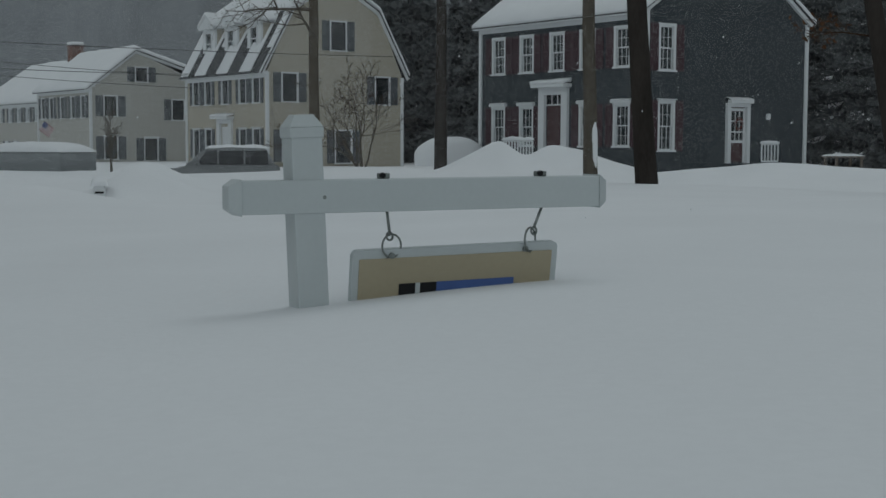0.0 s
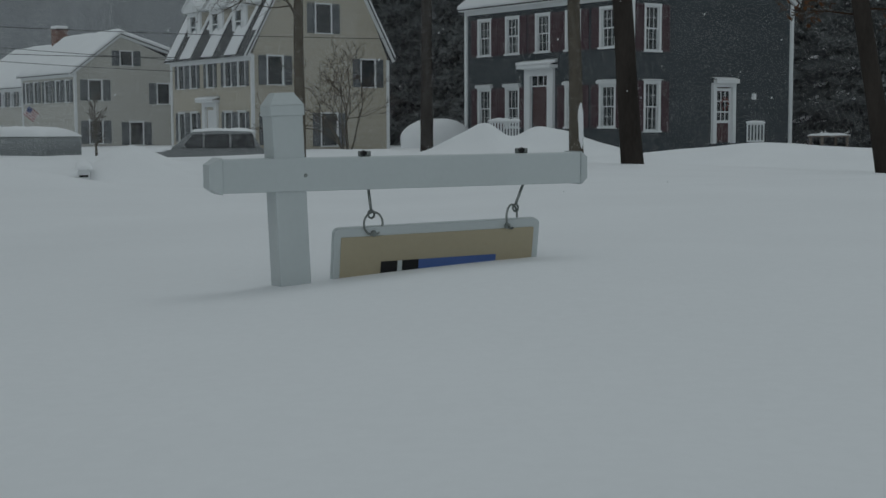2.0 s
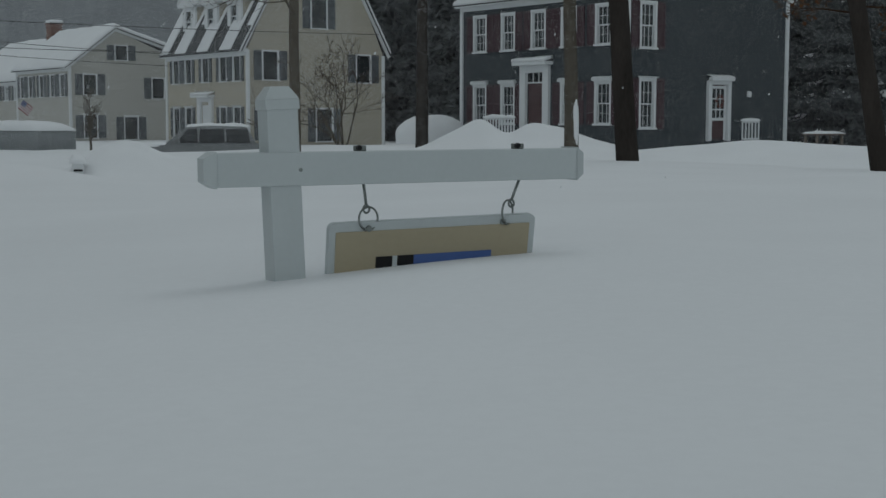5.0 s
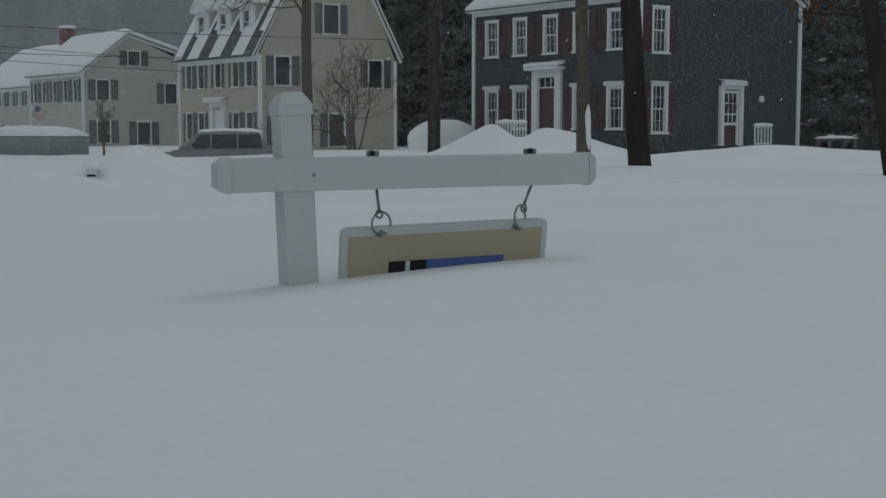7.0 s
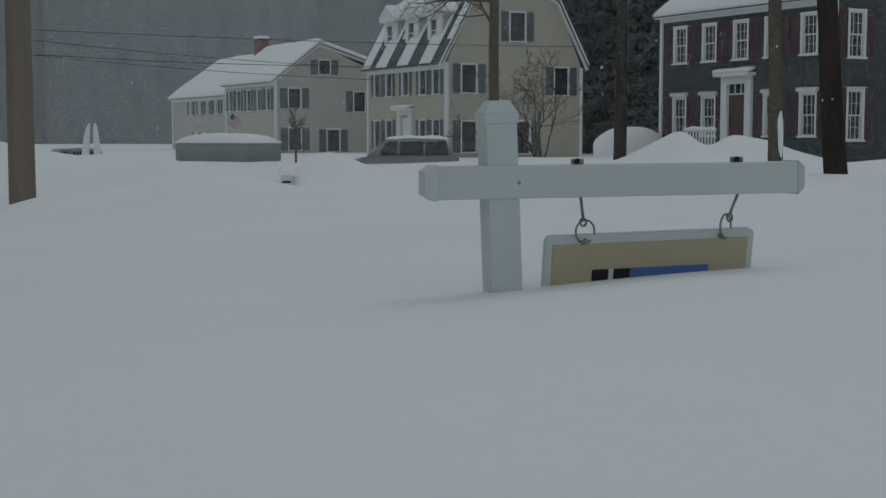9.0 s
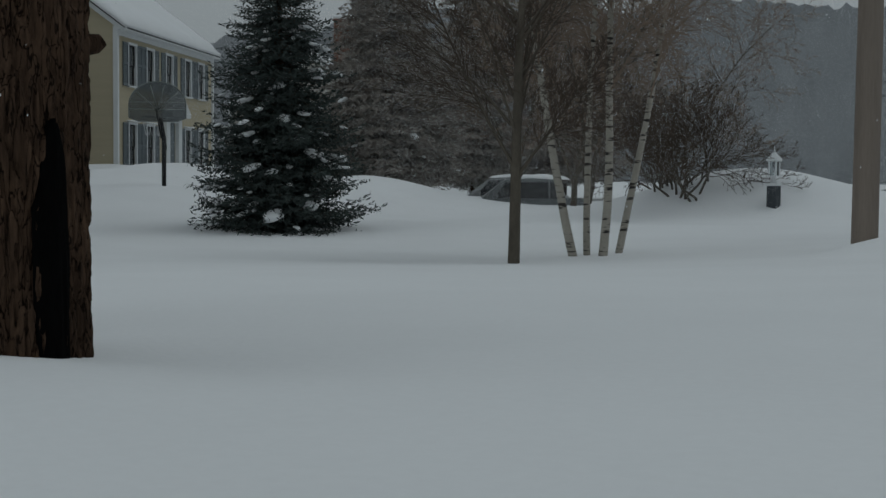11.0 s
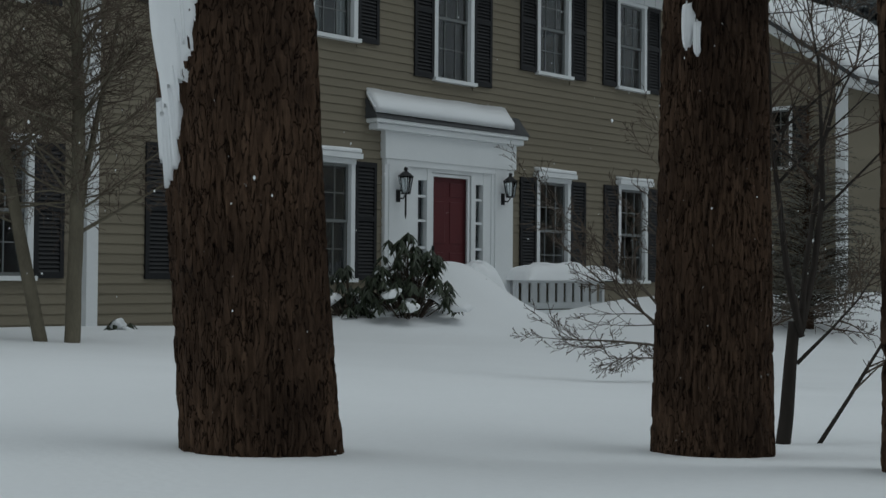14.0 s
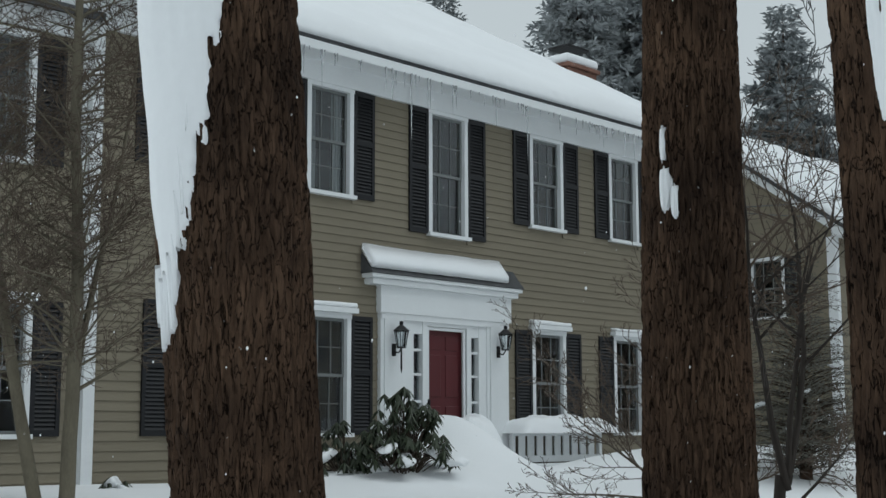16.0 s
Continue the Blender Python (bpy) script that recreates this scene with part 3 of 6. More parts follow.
# cream gambrel house with dormers
X1 = pose(-8.9, 68.2, 0, 0, 0, HEAD - 180)
W1 = 8.2
gam = [(-0.4, 5.0), (1.5, 8.4), (W1 / 2, 9.9), (W1 - 1.5, 8.4), (W1 + 0.4, 5.0)]
g2 = [(-a, 3.5, 4.85, 0.85) for a in (1.1, 2.6, 4.6, 6.6, 8.1)]
g1 = [(-a, 0.6, 2.25, 0.85) for a in (1.1, 2.6, 6.6, 8.1)]
gs = [(1.3, 3.55, 5.1, 1.0), (6.95, 3.5, 5.05, 1.0), (1.3, 0.5, 2.2, 1.0), (4.5, 0.4, 2.2, 1.1), (4.2, 6.25, 7.85, 1.05)]
cream, fm, gm, sg = simple_house(X1, "cream clapboard gambrel house with dormers and grey shutters", TAN_FAR, 9.3, W1, 0.0, 5.1, 9.9,
                                 g2 + g1 + [(-4.6, 0.4, 2.4, 1.0)], gs, False, profile=gam, fr_x=(-1.0, 0.0), seed=4.0,
                                 snow_poly=[(1.35, 8.25), (W1 / 2, 10.02), (W1 - 1.5, 8.52), (W1 + 0.4, 5.12)])
for a, b, t, w in g2 + g1:
    window(cream, fm, a, b, t, w, GREY_SHUTTER, 0.3, cap=0.08 if b < 2 else 0, cols=1, rows=1, trim=0.07, sash_mat=DIM)
for a, b, t, w in gs:
    window(cream, gm, a * sg, b, t, w, GREY_SHUTTER, 0.45, cols=1, rows=1, trim=0.08, sash_mat=DIM, solid=b > 5.5)
porch(cream, fm, -4.6, 0.4, 2.75, 1.7, 1.0, WHITE, 2.5, 0.25)
chimney(cream, -8.3, W1 * 0.5, 8.6, 11.2, 1.1, 0.9)
for a in (-2.0, -4.6, -7.2):
    d = part("dormer", wall_bm(-0.75, 0.75, 6.0, 7.75, [(-0.36, 0.36, 6.3, 7.45)], 0.12), WHITE, cream, m=Matrix.Translation((a, 0.35, 0)))
    for s in (-1, 1):
        part("cheek", poly_bm([(0.12, 5.8), (1.5, 8.0), (0.12, 7.75)], -0.05, 0.05), TAN_FAR, d, m=Matrix.Translation((s * 0.7, 0, 0)) @ Matrix.Rotation(radians(90), 4, "Z"))
    part("dormer_pane", box_bm((0, 0.06, 6.87), (0.74, 0.01, 1.16)), GLASS, d)
    bm = bmesh.new()
    for x in (-0.36, 0.36):
        add_box(bm, (x, -0.01, 6.87), (0.08, 0.08, 1.2))
    for z in (6.3, 6.87, 7.45):
        add_box(bm, (0, 0.0, z), (0.72, 0.06, 0.06))
    part("dormer_sash", bm, WHITE, d)
    bm = poly_bm([(-0.95, 7.65), (0.95, 7.65), (0.0, 8.35)], -0.2, 1.9)
    part("dormer_roof", bm, WHITE, d)
    bm = poly_bm([(-1.0, 7.68), (-0.95, 7.95), (0.0, 8.62), (0.95, 7.95), (1.0, 7.68), (0.0, 8.37)], -0.26, 2.0)
    bmesh.ops.bevel(bm, geom=bm.edges[:], offset=0.05, segments=2, affect="EDGES")
    part("snow_cap", bm, SNOW, d, "snow on the dormer roof", True)

for k, (xa, xb, lo) in enumerate([(-9.3, -8.3, 0.0), (-7.5, -6.2, 0.0), (-4.9, -3.6, 0.0), (-2.3, -1.0, 0.0), (-0.45, 0.1, 0.35), (-8.1, -7.6, 0.5), (-5.9, -5.2, 0.45), (-3.4, -2.9, 0.55)]):
    ya, za = -0.40 + 1.9 * lo, 5.12 + 3.4 * lo
    part("roof_snow", strip_bm([(ya, za), (1.46, 8.45)], 0.10, xa, xb, 8, 0.035, 30.0 + k, True), SNOW, cream, "streak of snow on bare shingles", True)

# pale house with a long garage wing, farthest along the street
X2 = pose(-22.0, 84.2, 0, 0, 0, HEAD - 180)
p2 = [(-a, 3.0, 4.45, 0.85) for a in (1.2, 2.9, 4.8, 6.8, 8.4)]
ps = [(1.3, 3.1, 4.45, 0.95), (5.9, 2.9, 4.3, 0.95), (1.3, 0.4, 1.9, 0.95), (4.0, 0.3, 1.8, 1.0), (3.4, 5.3, 6.3, 0.9)]
pale, fm, gm, sg = simple_house(X2, "pale clapboard house with garage wing, chimney and snowy roof", PALE_FAR, 9.4, 8.6, 0.0, 4.9, 7.3,
                                p2, ps, False, profile=[(-0.35, 4.75), (3.0, 7.3), (8.9, 5.5)], fr_x=(-1.0, 0.0), seed=6.0)
for a, b, t, w in p2:
    window(pale, fm, a, b, t, w, GREY_SHUTTER, 0.4, cols=1, rows=1, trim=0.07, sash_mat=DIM)
for a, b, t, w in ps:
    window(pale, gm, a, b, t, w, GREY_SHUTTER, 0.5, cap=0.1 if b < 2 else 0, cols=1, rows=1, trim=0.07, sash_mat=DIM, solid=b > 4.9)
chimney(pale, -10.3, 3.0, 5.0, 8.1, 0.95, 0.8)
wing, fm, gm, sg = simple_house(X2 @ Matrix.Translation((-11.6, 1.2, 0)), "pale clapboard garage wing under snow", PALE_FAR, 14.2, 8.0, 0.0, 4.3, 7.25,
                                [(-a, 2.9, 4.0, 0.8) for a in (1.5, 3.4, 5.3, 7.2, 9.4)] + [(-a, 0.4, 1.6, 0.8) for a in (6.2, 8.2)], [], False, fr_x=(-1.0, 0.0), seed=7.0)
for a in (1.5, 3.4, 5.3, 7.2, 9.4):
    window(wing, fm, -a, 2.9, 4.0, 0.8, GREY_SHUTTER, 0.4)
for a in (6.2, 8.2):
    window(wing, fm, -a, 0.4, 1.6, 0.8, GREY_SHUTTER, 0.4)

# yellow house beyond the spruce
X3 = pose(-38.8, 26.7, 0.25, 0, 0, HEAD)
y2 = [(a, 4.0, 5.55, 0.95) for a in (1.6, 3.6, 5.9, 8.4, 10.3)]
y1 = [(a, 1.1, 2.8, 0.95) for a in (1.6, 3.6, 8.4, 10.3)]
yel, fm, gm, sg = simple_house(X3, "yellow clapboard colonial house with grey-blue shutters in snow", YELLOW, 12.0, 8.6, 0.0, 6.0, 9.3,
                               y2 + y1 + [(6.2, 0.9, 3.2, 1.1)], [], True, seed=8.0)
for a, b, t, w in y2:
    window(yel, fm, a, b, t, w, BLUE_SHUTTER, 0.5, cols=1, rows=1, trim=0.08, sash_mat=DIM)
for a, b, t, w in y1:
    window(yel, fm, a, b, t, w, BLUE_SHUTTER, 0.5, cap=0.12, cols=1, rows=1, trim=0.08, sash_mat=DIM)
e = porch(yel, fm, 6.2, 0.9, 3.15, 2.0, 1.1, BLUE_SHUTTER, 2.95, 0.1)
part("pediment", poly_bm([(-1.15, 3.3), (1.15, 3.3), (0, 4.1)], -0.45, 0.0), WHITE, e)
far, fm, gm, sg = simple_house(pose(-49.4, 51.6, 0, 0, 0, HEAD), "far house with brick chimney and snow-covered roof", PALE_FAR, 11.0, 9.0, 0.0, 4.6, 7.4, [], [], True, seed=9.0)
chimney(far, 4.2, 3.5, 6.5, 9.7, 1.3, 1.1)

# ---------------------------------------------------------------- the tan house
X4 = pose(-22.29, 4.09, 0, 0, 0, HEAD)
home = empty("house", X4, "tan clapboard colonial house with black shutters and red door", "house")
H_L, H_R, H_W, H_EAVE = -6.80, 7.15, 14.4, 7.2
CURTAIN = mat("curtain", (0.35, 0.36, 0.36), 0.9, 3, 0.1, 0.0)
UP = [(-5.25, 5.17, 6.97, 0.98), (-2.63, 5.17, 6.97, 0.98), (0.08, 4.78, 6.97, 0.98), (2.76, 5.2, 6.97, 0.98), (5.2, 5.2, 6.97, 0.98)]
DOWN = [(-5.05, 1.45, 3.36, 0.98), (-2.66, 1.45, 3.36, 0.98), (2.77, 1.45, 3.36, 0.98), (5.25, 1.45, 3.36, 0.98)]
holes = [hole(a, w, b, t) for a, b, t, w in UP + DOWN] + [(-0.92, 0.92, 0.9, 3.4)]
part("front_wall", wall_bm(H_L, H_R, 0.0, H_EAVE, holes, 0.16), TAN, home)
part("side_wall", box_bm((H_L + 0.08, H_W / 2 + 0.08, H_EAVE / 2), (0.16, H_W - 0.16, H_EAVE)), TAN, home)
part("side_wall", box_bm((H_R - 0.08, H_W / 2 + 0.08, H_EAVE / 2), (0.16, H_W - 0.16, H_EAVE)), TAN, home)
part("back_wall", box_bm((0, H_W - 0.08, H_EAVE / 2), (H_R - H_L - 0.4, 0.16, H_EAVE)), TAN, home)
for x in (H_L, H_R - 0.16):
    part("gable", poly_bm([(0.0, H_EAVE), (H_W, H_EAVE), (H_W / 2, 11.5)], 0.0, 0.16), TAN, home, m=Matrix.Translation((x + 0.16, 0, 0)) @ Matrix.Rotation(radians(90), 4, "Z"))
# inner floors and partition, room shade put into their colour
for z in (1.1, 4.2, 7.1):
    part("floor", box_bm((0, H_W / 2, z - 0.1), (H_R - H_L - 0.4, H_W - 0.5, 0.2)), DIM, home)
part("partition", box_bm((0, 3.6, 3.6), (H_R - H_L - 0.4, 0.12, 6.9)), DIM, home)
for a, b, t, w in UP:
    window(home, FACES["front"], a, b, t, w, BLACK, 0.45, trim=0.085, curtain=a == UP[1][0], sash_mat=SASH_DIM)
for a, b, t, w in DOWN:
    window(home, FACES["front"], a, b, t, w, BLACK, 0.45, cap=0.16, trim=0.085, head=0.08, sash_mat=SASH_DIM)
roof_p = [(-0.50, 7.37), (H_W / 2, 11.75), (H_W + 0.5, 7.37)]
roof_set(home, roof_p, H_L - 0.25, H_R + 0.25, 0.12, 0.33, 70, 11.0)
part("frieze", box_bm(((H_L + H_R) / 2, -0.04, 7.12), (H_R - H_L + 0.06, 0.09, 0.34)), WHITE, home)
part("soffit", box_bm(((H_L + H_R) / 2, -0.235, 7.30), (H_R - H_L + 0.5, 0.47, 0.06)), WHITE, home)
part("gutter", box_bm(((H_L + H_R) / 2, -0.50, 7.34), (H_R - H_L + 0.5, 0.10, 0.15), 0.02), WHITE, home)
part("corner_board", box_bm((H_L - 0.01, 0.06, 3.5), (0.17, 0.20, 7.0)), WHITE, home)
part("corner_board", box_bm((H_R + 0.01, 0.06, 3.5), (0.17, 0.20, 7.0)), WHITE, home)
chimney(home, 7.95, 3.4, 0.0, 9.85, 1.1, 0.8)
part("flue_cap", box_bm((7.95, 3.4, 10.42), (0.8, 0.62, 0.05), 0.01), IRON, home)

# entry: pilasters, entablature, sidelights, storm door, hood
d = part("entry_surround", box_bm((-1.285, -0.03, 2.1), (0.57, 0.12, 3.0)), WHITE, home)
part("pilaster", box_bm((1.275, -0.03, 2.1), (0.57, 0.12, 3.0)), WHITE, d)
part("pilaster_face", box_bm((-1.285, -0.10, 2.1), (0.42, 0.022, 2.98)), WHITE, d)
part("pilaster_face", box_bm((1.275, -0.10, 2.1), (0.42, 0.022, 2.98)), WHITE, d)
part("entablature", box_bm((0.0, -0.045, 3.68), (3.20, 0.17, 0.52)), WHITE, d)
part("architrave", box_bm((0.0, -0.04, 3.37), (3.12, 0.14, 0.10)), WHITE, d)
bm = bmesh.new()
add_box(bm, (-0.08, -0.125, 3.985), (3.68, 0.29, 0.07), None, 0.015)
add_box(bm, (-0.08, -0.10, 3.90), (3.56, 0.24, 0.10), None, 0.015)
part("hood_cornice", bm, WHITE, d)
part("hood_roof", poly_bm([(-0.29, 4.02), (0.0, 4.02), (0.0, 4.38)], -1.86, 1.86), SHINGLE, d, "weathered shingle hood",
     m=Matrix.Translation((-0.08, 0, 0)) @ Matrix.Rotation(radians(90), 4, "Z"))
bm = strip_bm([(-0.27, 4.07), (-0.02, 4.38)], 0.33, -1.97, 1.42, 24, 0.09, 21, True)
bmesh.ops.bevel(bm, geom=[e for e in bm.edges if e.calc_face_angle(0) > 0.8], offset=0.04, segments=2, affect="EDGES")
part("snow_cap", bm, SNOW, d, "thick snow on the hood", True)
bm = bmesh.new()
for x, w in ((-0.53, 0.11), (0.55, 0.11), (-0.90, 0.20), (0.90, 0.20)):
    add_box(bm, (x, 0.0, 2.15), (w, 0.14, 2.42))
add_box(bm, (0, 0.0005, 3.305), (1.14, 0.14, 0.09))
for s in (-1, 1):
    add_box(bm, (s * 0.69, 0.001, 1.25), (0.26, 0.12, 0.70))
    add_box(bm, (s * 0.69, 0.001, 3.22), (0.26, 0.12, 0.20))
    for z in (2.02, 2.46, 2.86):
        add_box(bm, (s * 0.69, 0.002, z), (0.26, 0.07, 0.04))
part("door_frame", bm, WHITE, d)
for s in (-1, 1):
    part("sidelight_pane", box_bm((s * 0.69, 0.03, 2.35), (0.26, 0.008, 1.56)), GLASS, d).visible_shadow = False
leaf = part("door", box_bm((0, 0.06, 2.22), (0.94, 0.05, 2.12)), RED_DOOR, d, "red panelled front door behind a storm door")
for x in (-0.22, 0.22):
    for z, h in ((1.65, 0.6), (2.45, 0.7), (3.0, 0.24)):
        part("door_panel", box_bm((x, 0.032, z), (0.32, 0.02, h), 0.008), RED_DOOR, leaf)
bm = bmesh.new()
for s in (-1, 1):
    add_box(bm, (s * 0.445, -0.035, 2.2), (0.05, 0.035, 2.1))
add_box(bm, (0, -0.035, 3.225), (0.93, 0.034, 0.05))
storm = part("storm_door", bm, WHITE, d)
part("handle", box_bm((-0.445, -0.075, 1.98), (0.03, 0.05, 0.16), 0.01), IRON, storm)


def lantern(x, z, tall):
    t = empty("wall_lantern", X4 @ Matrix.Translation((x, -0.125, z)), "black iron wall lantern with clear glass beside the door", "wall lamp", "lanterns at the door")
    part("back_plate", box_bm((0, 0.01, -0.15), (0.09, 0.025, 0.20), 0.01), IRON, t)
    tb = Tubes()
    tb.add([Vector((0, 0.0, -0.18)), Vector((0, -0.10, -0.20)), Vector((0, -0.16, -0.13))], [0.012] * 3, 6)
    if tall:
        tb.add([Vector((0, -0.16, -0.10)), Vector((0, -0.16, -0.45)), Vector((0, -0.16, -0.52))], [0.016, 0.018, 0.006], 6)
    tb.make("bracket", IRON, t)
    bm = bmesh.new()
    bmesh.ops.create_cone(bm, cap_ends=True, segments=6, radius1=0.07, radius2=0.115, depth=0.26, matrix=Matrix.Translation((0, -0.16, 0.02)))
    part("glass", bm, GLASS, t).visible_shadow = False
    bm = bmesh.new()
    for k in range(6):
        a = k * math.pi / 3
        p, q = Vector((0.072 * math.cos(a), 0.072 * math.sin(a) - 0.16, -0.11)), Vector((0.118 * math.cos(a), 0.118 * math.sin(a) - 0.16, 0.15))
        tt = Tubes()
        tt.add([p, q], [0.007, 0.007], 4)
        vs = [bm.verts.new(v) for v in tt.v]
        for f in tt.f:
            bm.faces.new([vs[i] for i in f])
    bmesh.ops.create_cone(bm, cap_ends=True, segments=6, radius1=0.08, radius2=0.08, depth=0.02, matrix=Matrix.Translation((0, -0.16, -0.12)))
    part("cage", bm, IRON, t)
    bm = bmesh.new()
    bmesh.ops.create_cone(bm, cap_ends=True, segments=6, radius1=0.14, radius2=0.03, depth=0.09, matrix=Matrix.Translation((0, -0.16, 0.195)))
    bmesh.ops.create_uvsphere(bm, u_segments=8, v_segments=6, radius=0.035, matrix=Matrix.Translation((0, -0.16, 0.27)))
    part("cap", bm, IRON, t)


lantern(-1.30, 2.98, True)
lantern(1.26, 3.05, False)

# left wing, set a little back from the main block
lw = empty("house_wing", X4, "tan clapboard side wing joined to the house", "house wing")
LWH = [(-8.08, 1.45, 3.24, 0.98), (-8.15, 4.95, 6.7, 0.98), (-10.6, 1.45, 3.24, 0.98)]
part("front_wall", wall_bm(-14.0, H_L - 0.1, 0, 7.0, [hole(a, w, b, t) for a, b, t, w in LWH], 0.16), TAN, lw, m=Matrix.Translation((0, 0.12, 0)))
part("wing_corner_board", box_bm((H_L - 0.135, 0.10, 3.5), (0.07, 0.06, 7.0)), WHITE, lw)
part("back_wall", box_bm((-10.5, 6.0, 3.5), (7.4, 0.16, 7.0)), TAN, lw)
part("end_wall", box_bm((-13.92, 3.2, 3.5), (0.16, 5.5, 7.0)), TAN, lw)
# inside of the wing, darkened by colour like an unlit room
for z in (1.1, 4.0, 6.9):
    part("floor", box_bm((-10.4, 3.2, z - 0.1), (7.0, 5.3, 0.2)), DIM, lw)
part("partition", box_bm((-10.4, 3.0, 3.5), (7.0, 0.1, 6.8)), DIM, lw)
roof_set(lw, [(-0.15, 7.0), (3.1, 9.4), (6.3, 7.0)], -14.2, H_L, 0.12, 0.3, 30, 13.0)
part("frieze", box_bm((-10.4, 0.08, 6.9), (7.2, 0.08, 0.3)), WHITE, lw)
for a, b, t, w in LWH:
    window(lw, Matrix.Translation((0, 0.12, 0)), a, b, t, w, BLACK, 0.42, trim=0.085, cap=0.1 if b < 2 else 0, sash_mat=SASH_DIM)

# right wing: gable end towards the viewer
rw = empty("garage_wing", pose(-30.7, 15.6, 0, 0, 0, HEAD), "tan clapboard wing with gable end and snowy roof", "house wing")
RW = 7.6
rg = face_at("left", 0.0)
part("gable_wall", wall_bm(-RW, 0, 0, 6.4, [hole(-1.9, 1.0, 4.35, 5.95)], 0.16), TAN, rw, m=rg)
part("gable", poly_bm([(-RW, 6.4), (0, 6.4), (-RW / 2, 9.2)], 0.0, 0.16), TAN, rw, m=rg)
window(rw, rg, -1.9, 4.35, 5.95, 1.0, BLACK, 0.45, trim=0.085, sash_mat=SASH_DIM)
part("front_wall", box_bm((4.6, 0.08, 3.2), (8.8, 0.16, 6.4)), TAN, rw)
part("back_wall", box_bm((4.6, RW - 0.08, 3.2), (8.8, 0.16, 6.4)), TAN, rw)
part("end_wall", box_bm((9.0, RW / 2, 3.2), (0.16, RW - 0.4, 6.4)), TAN, rw)
# inside faces take the painted room shade too
part("floor", box_bm((4.6, RW / 2, 4.1), (8.4, RW - 0.5, 0.2)), DIM, rw)
part("partition", box_bm((1.6, RW / 2, 3.2), (0.1, RW - 0.5, 6.0)), DIM, rw)
part("corner_board", box_bm((-0.01, 0.07, 3.15), (0.18, 0.24, 6.3)), WHITE, rw)
roof_set(rw, [(-0.5, 6.35), (RW / 2, 9.35), (RW + 0.5, 6.35)], -0.3, 9.3, 0.12, 0.33, 24, 17.0)
part("cornice", box_bm((4.5, -0.24, 6.36), (9.4, 0.46, 0.14)), WHITE, rw)
for sgn in (-1, 1):
    ang = math.atan2(3.0, RW / 2 + 0.5)
    mm = rg @ Matrix.Translation((-RW / 2 + sgn * (RW / 4 + 0.25), -0.12, 7.78)) @ Matrix.Rotation(sgn * ang, 4, "Y")
    part("rake_board", box_bm((0, 0, 0), (math.hypot(3.0, RW / 2 + 0.5), 0.20, 0.26)), WHITE, rw, m=mm)

# ---------------------------------------------------------------- yard sign
def hang_ring(tb, c, r, axis, wire=0.0035, n=18, a0=0.0, a1=6.2832):
    u = axis.orthogonal().normalized()
    w = axis.cross(u)
    tb.add([c + (u * math.cos(a0 + (a1 - a0) * i / n) + w * math.sin(a0 + (a1 - a0) * i / n)) * r for i in range(n + 1)], [wire] * (n + 1), 6)


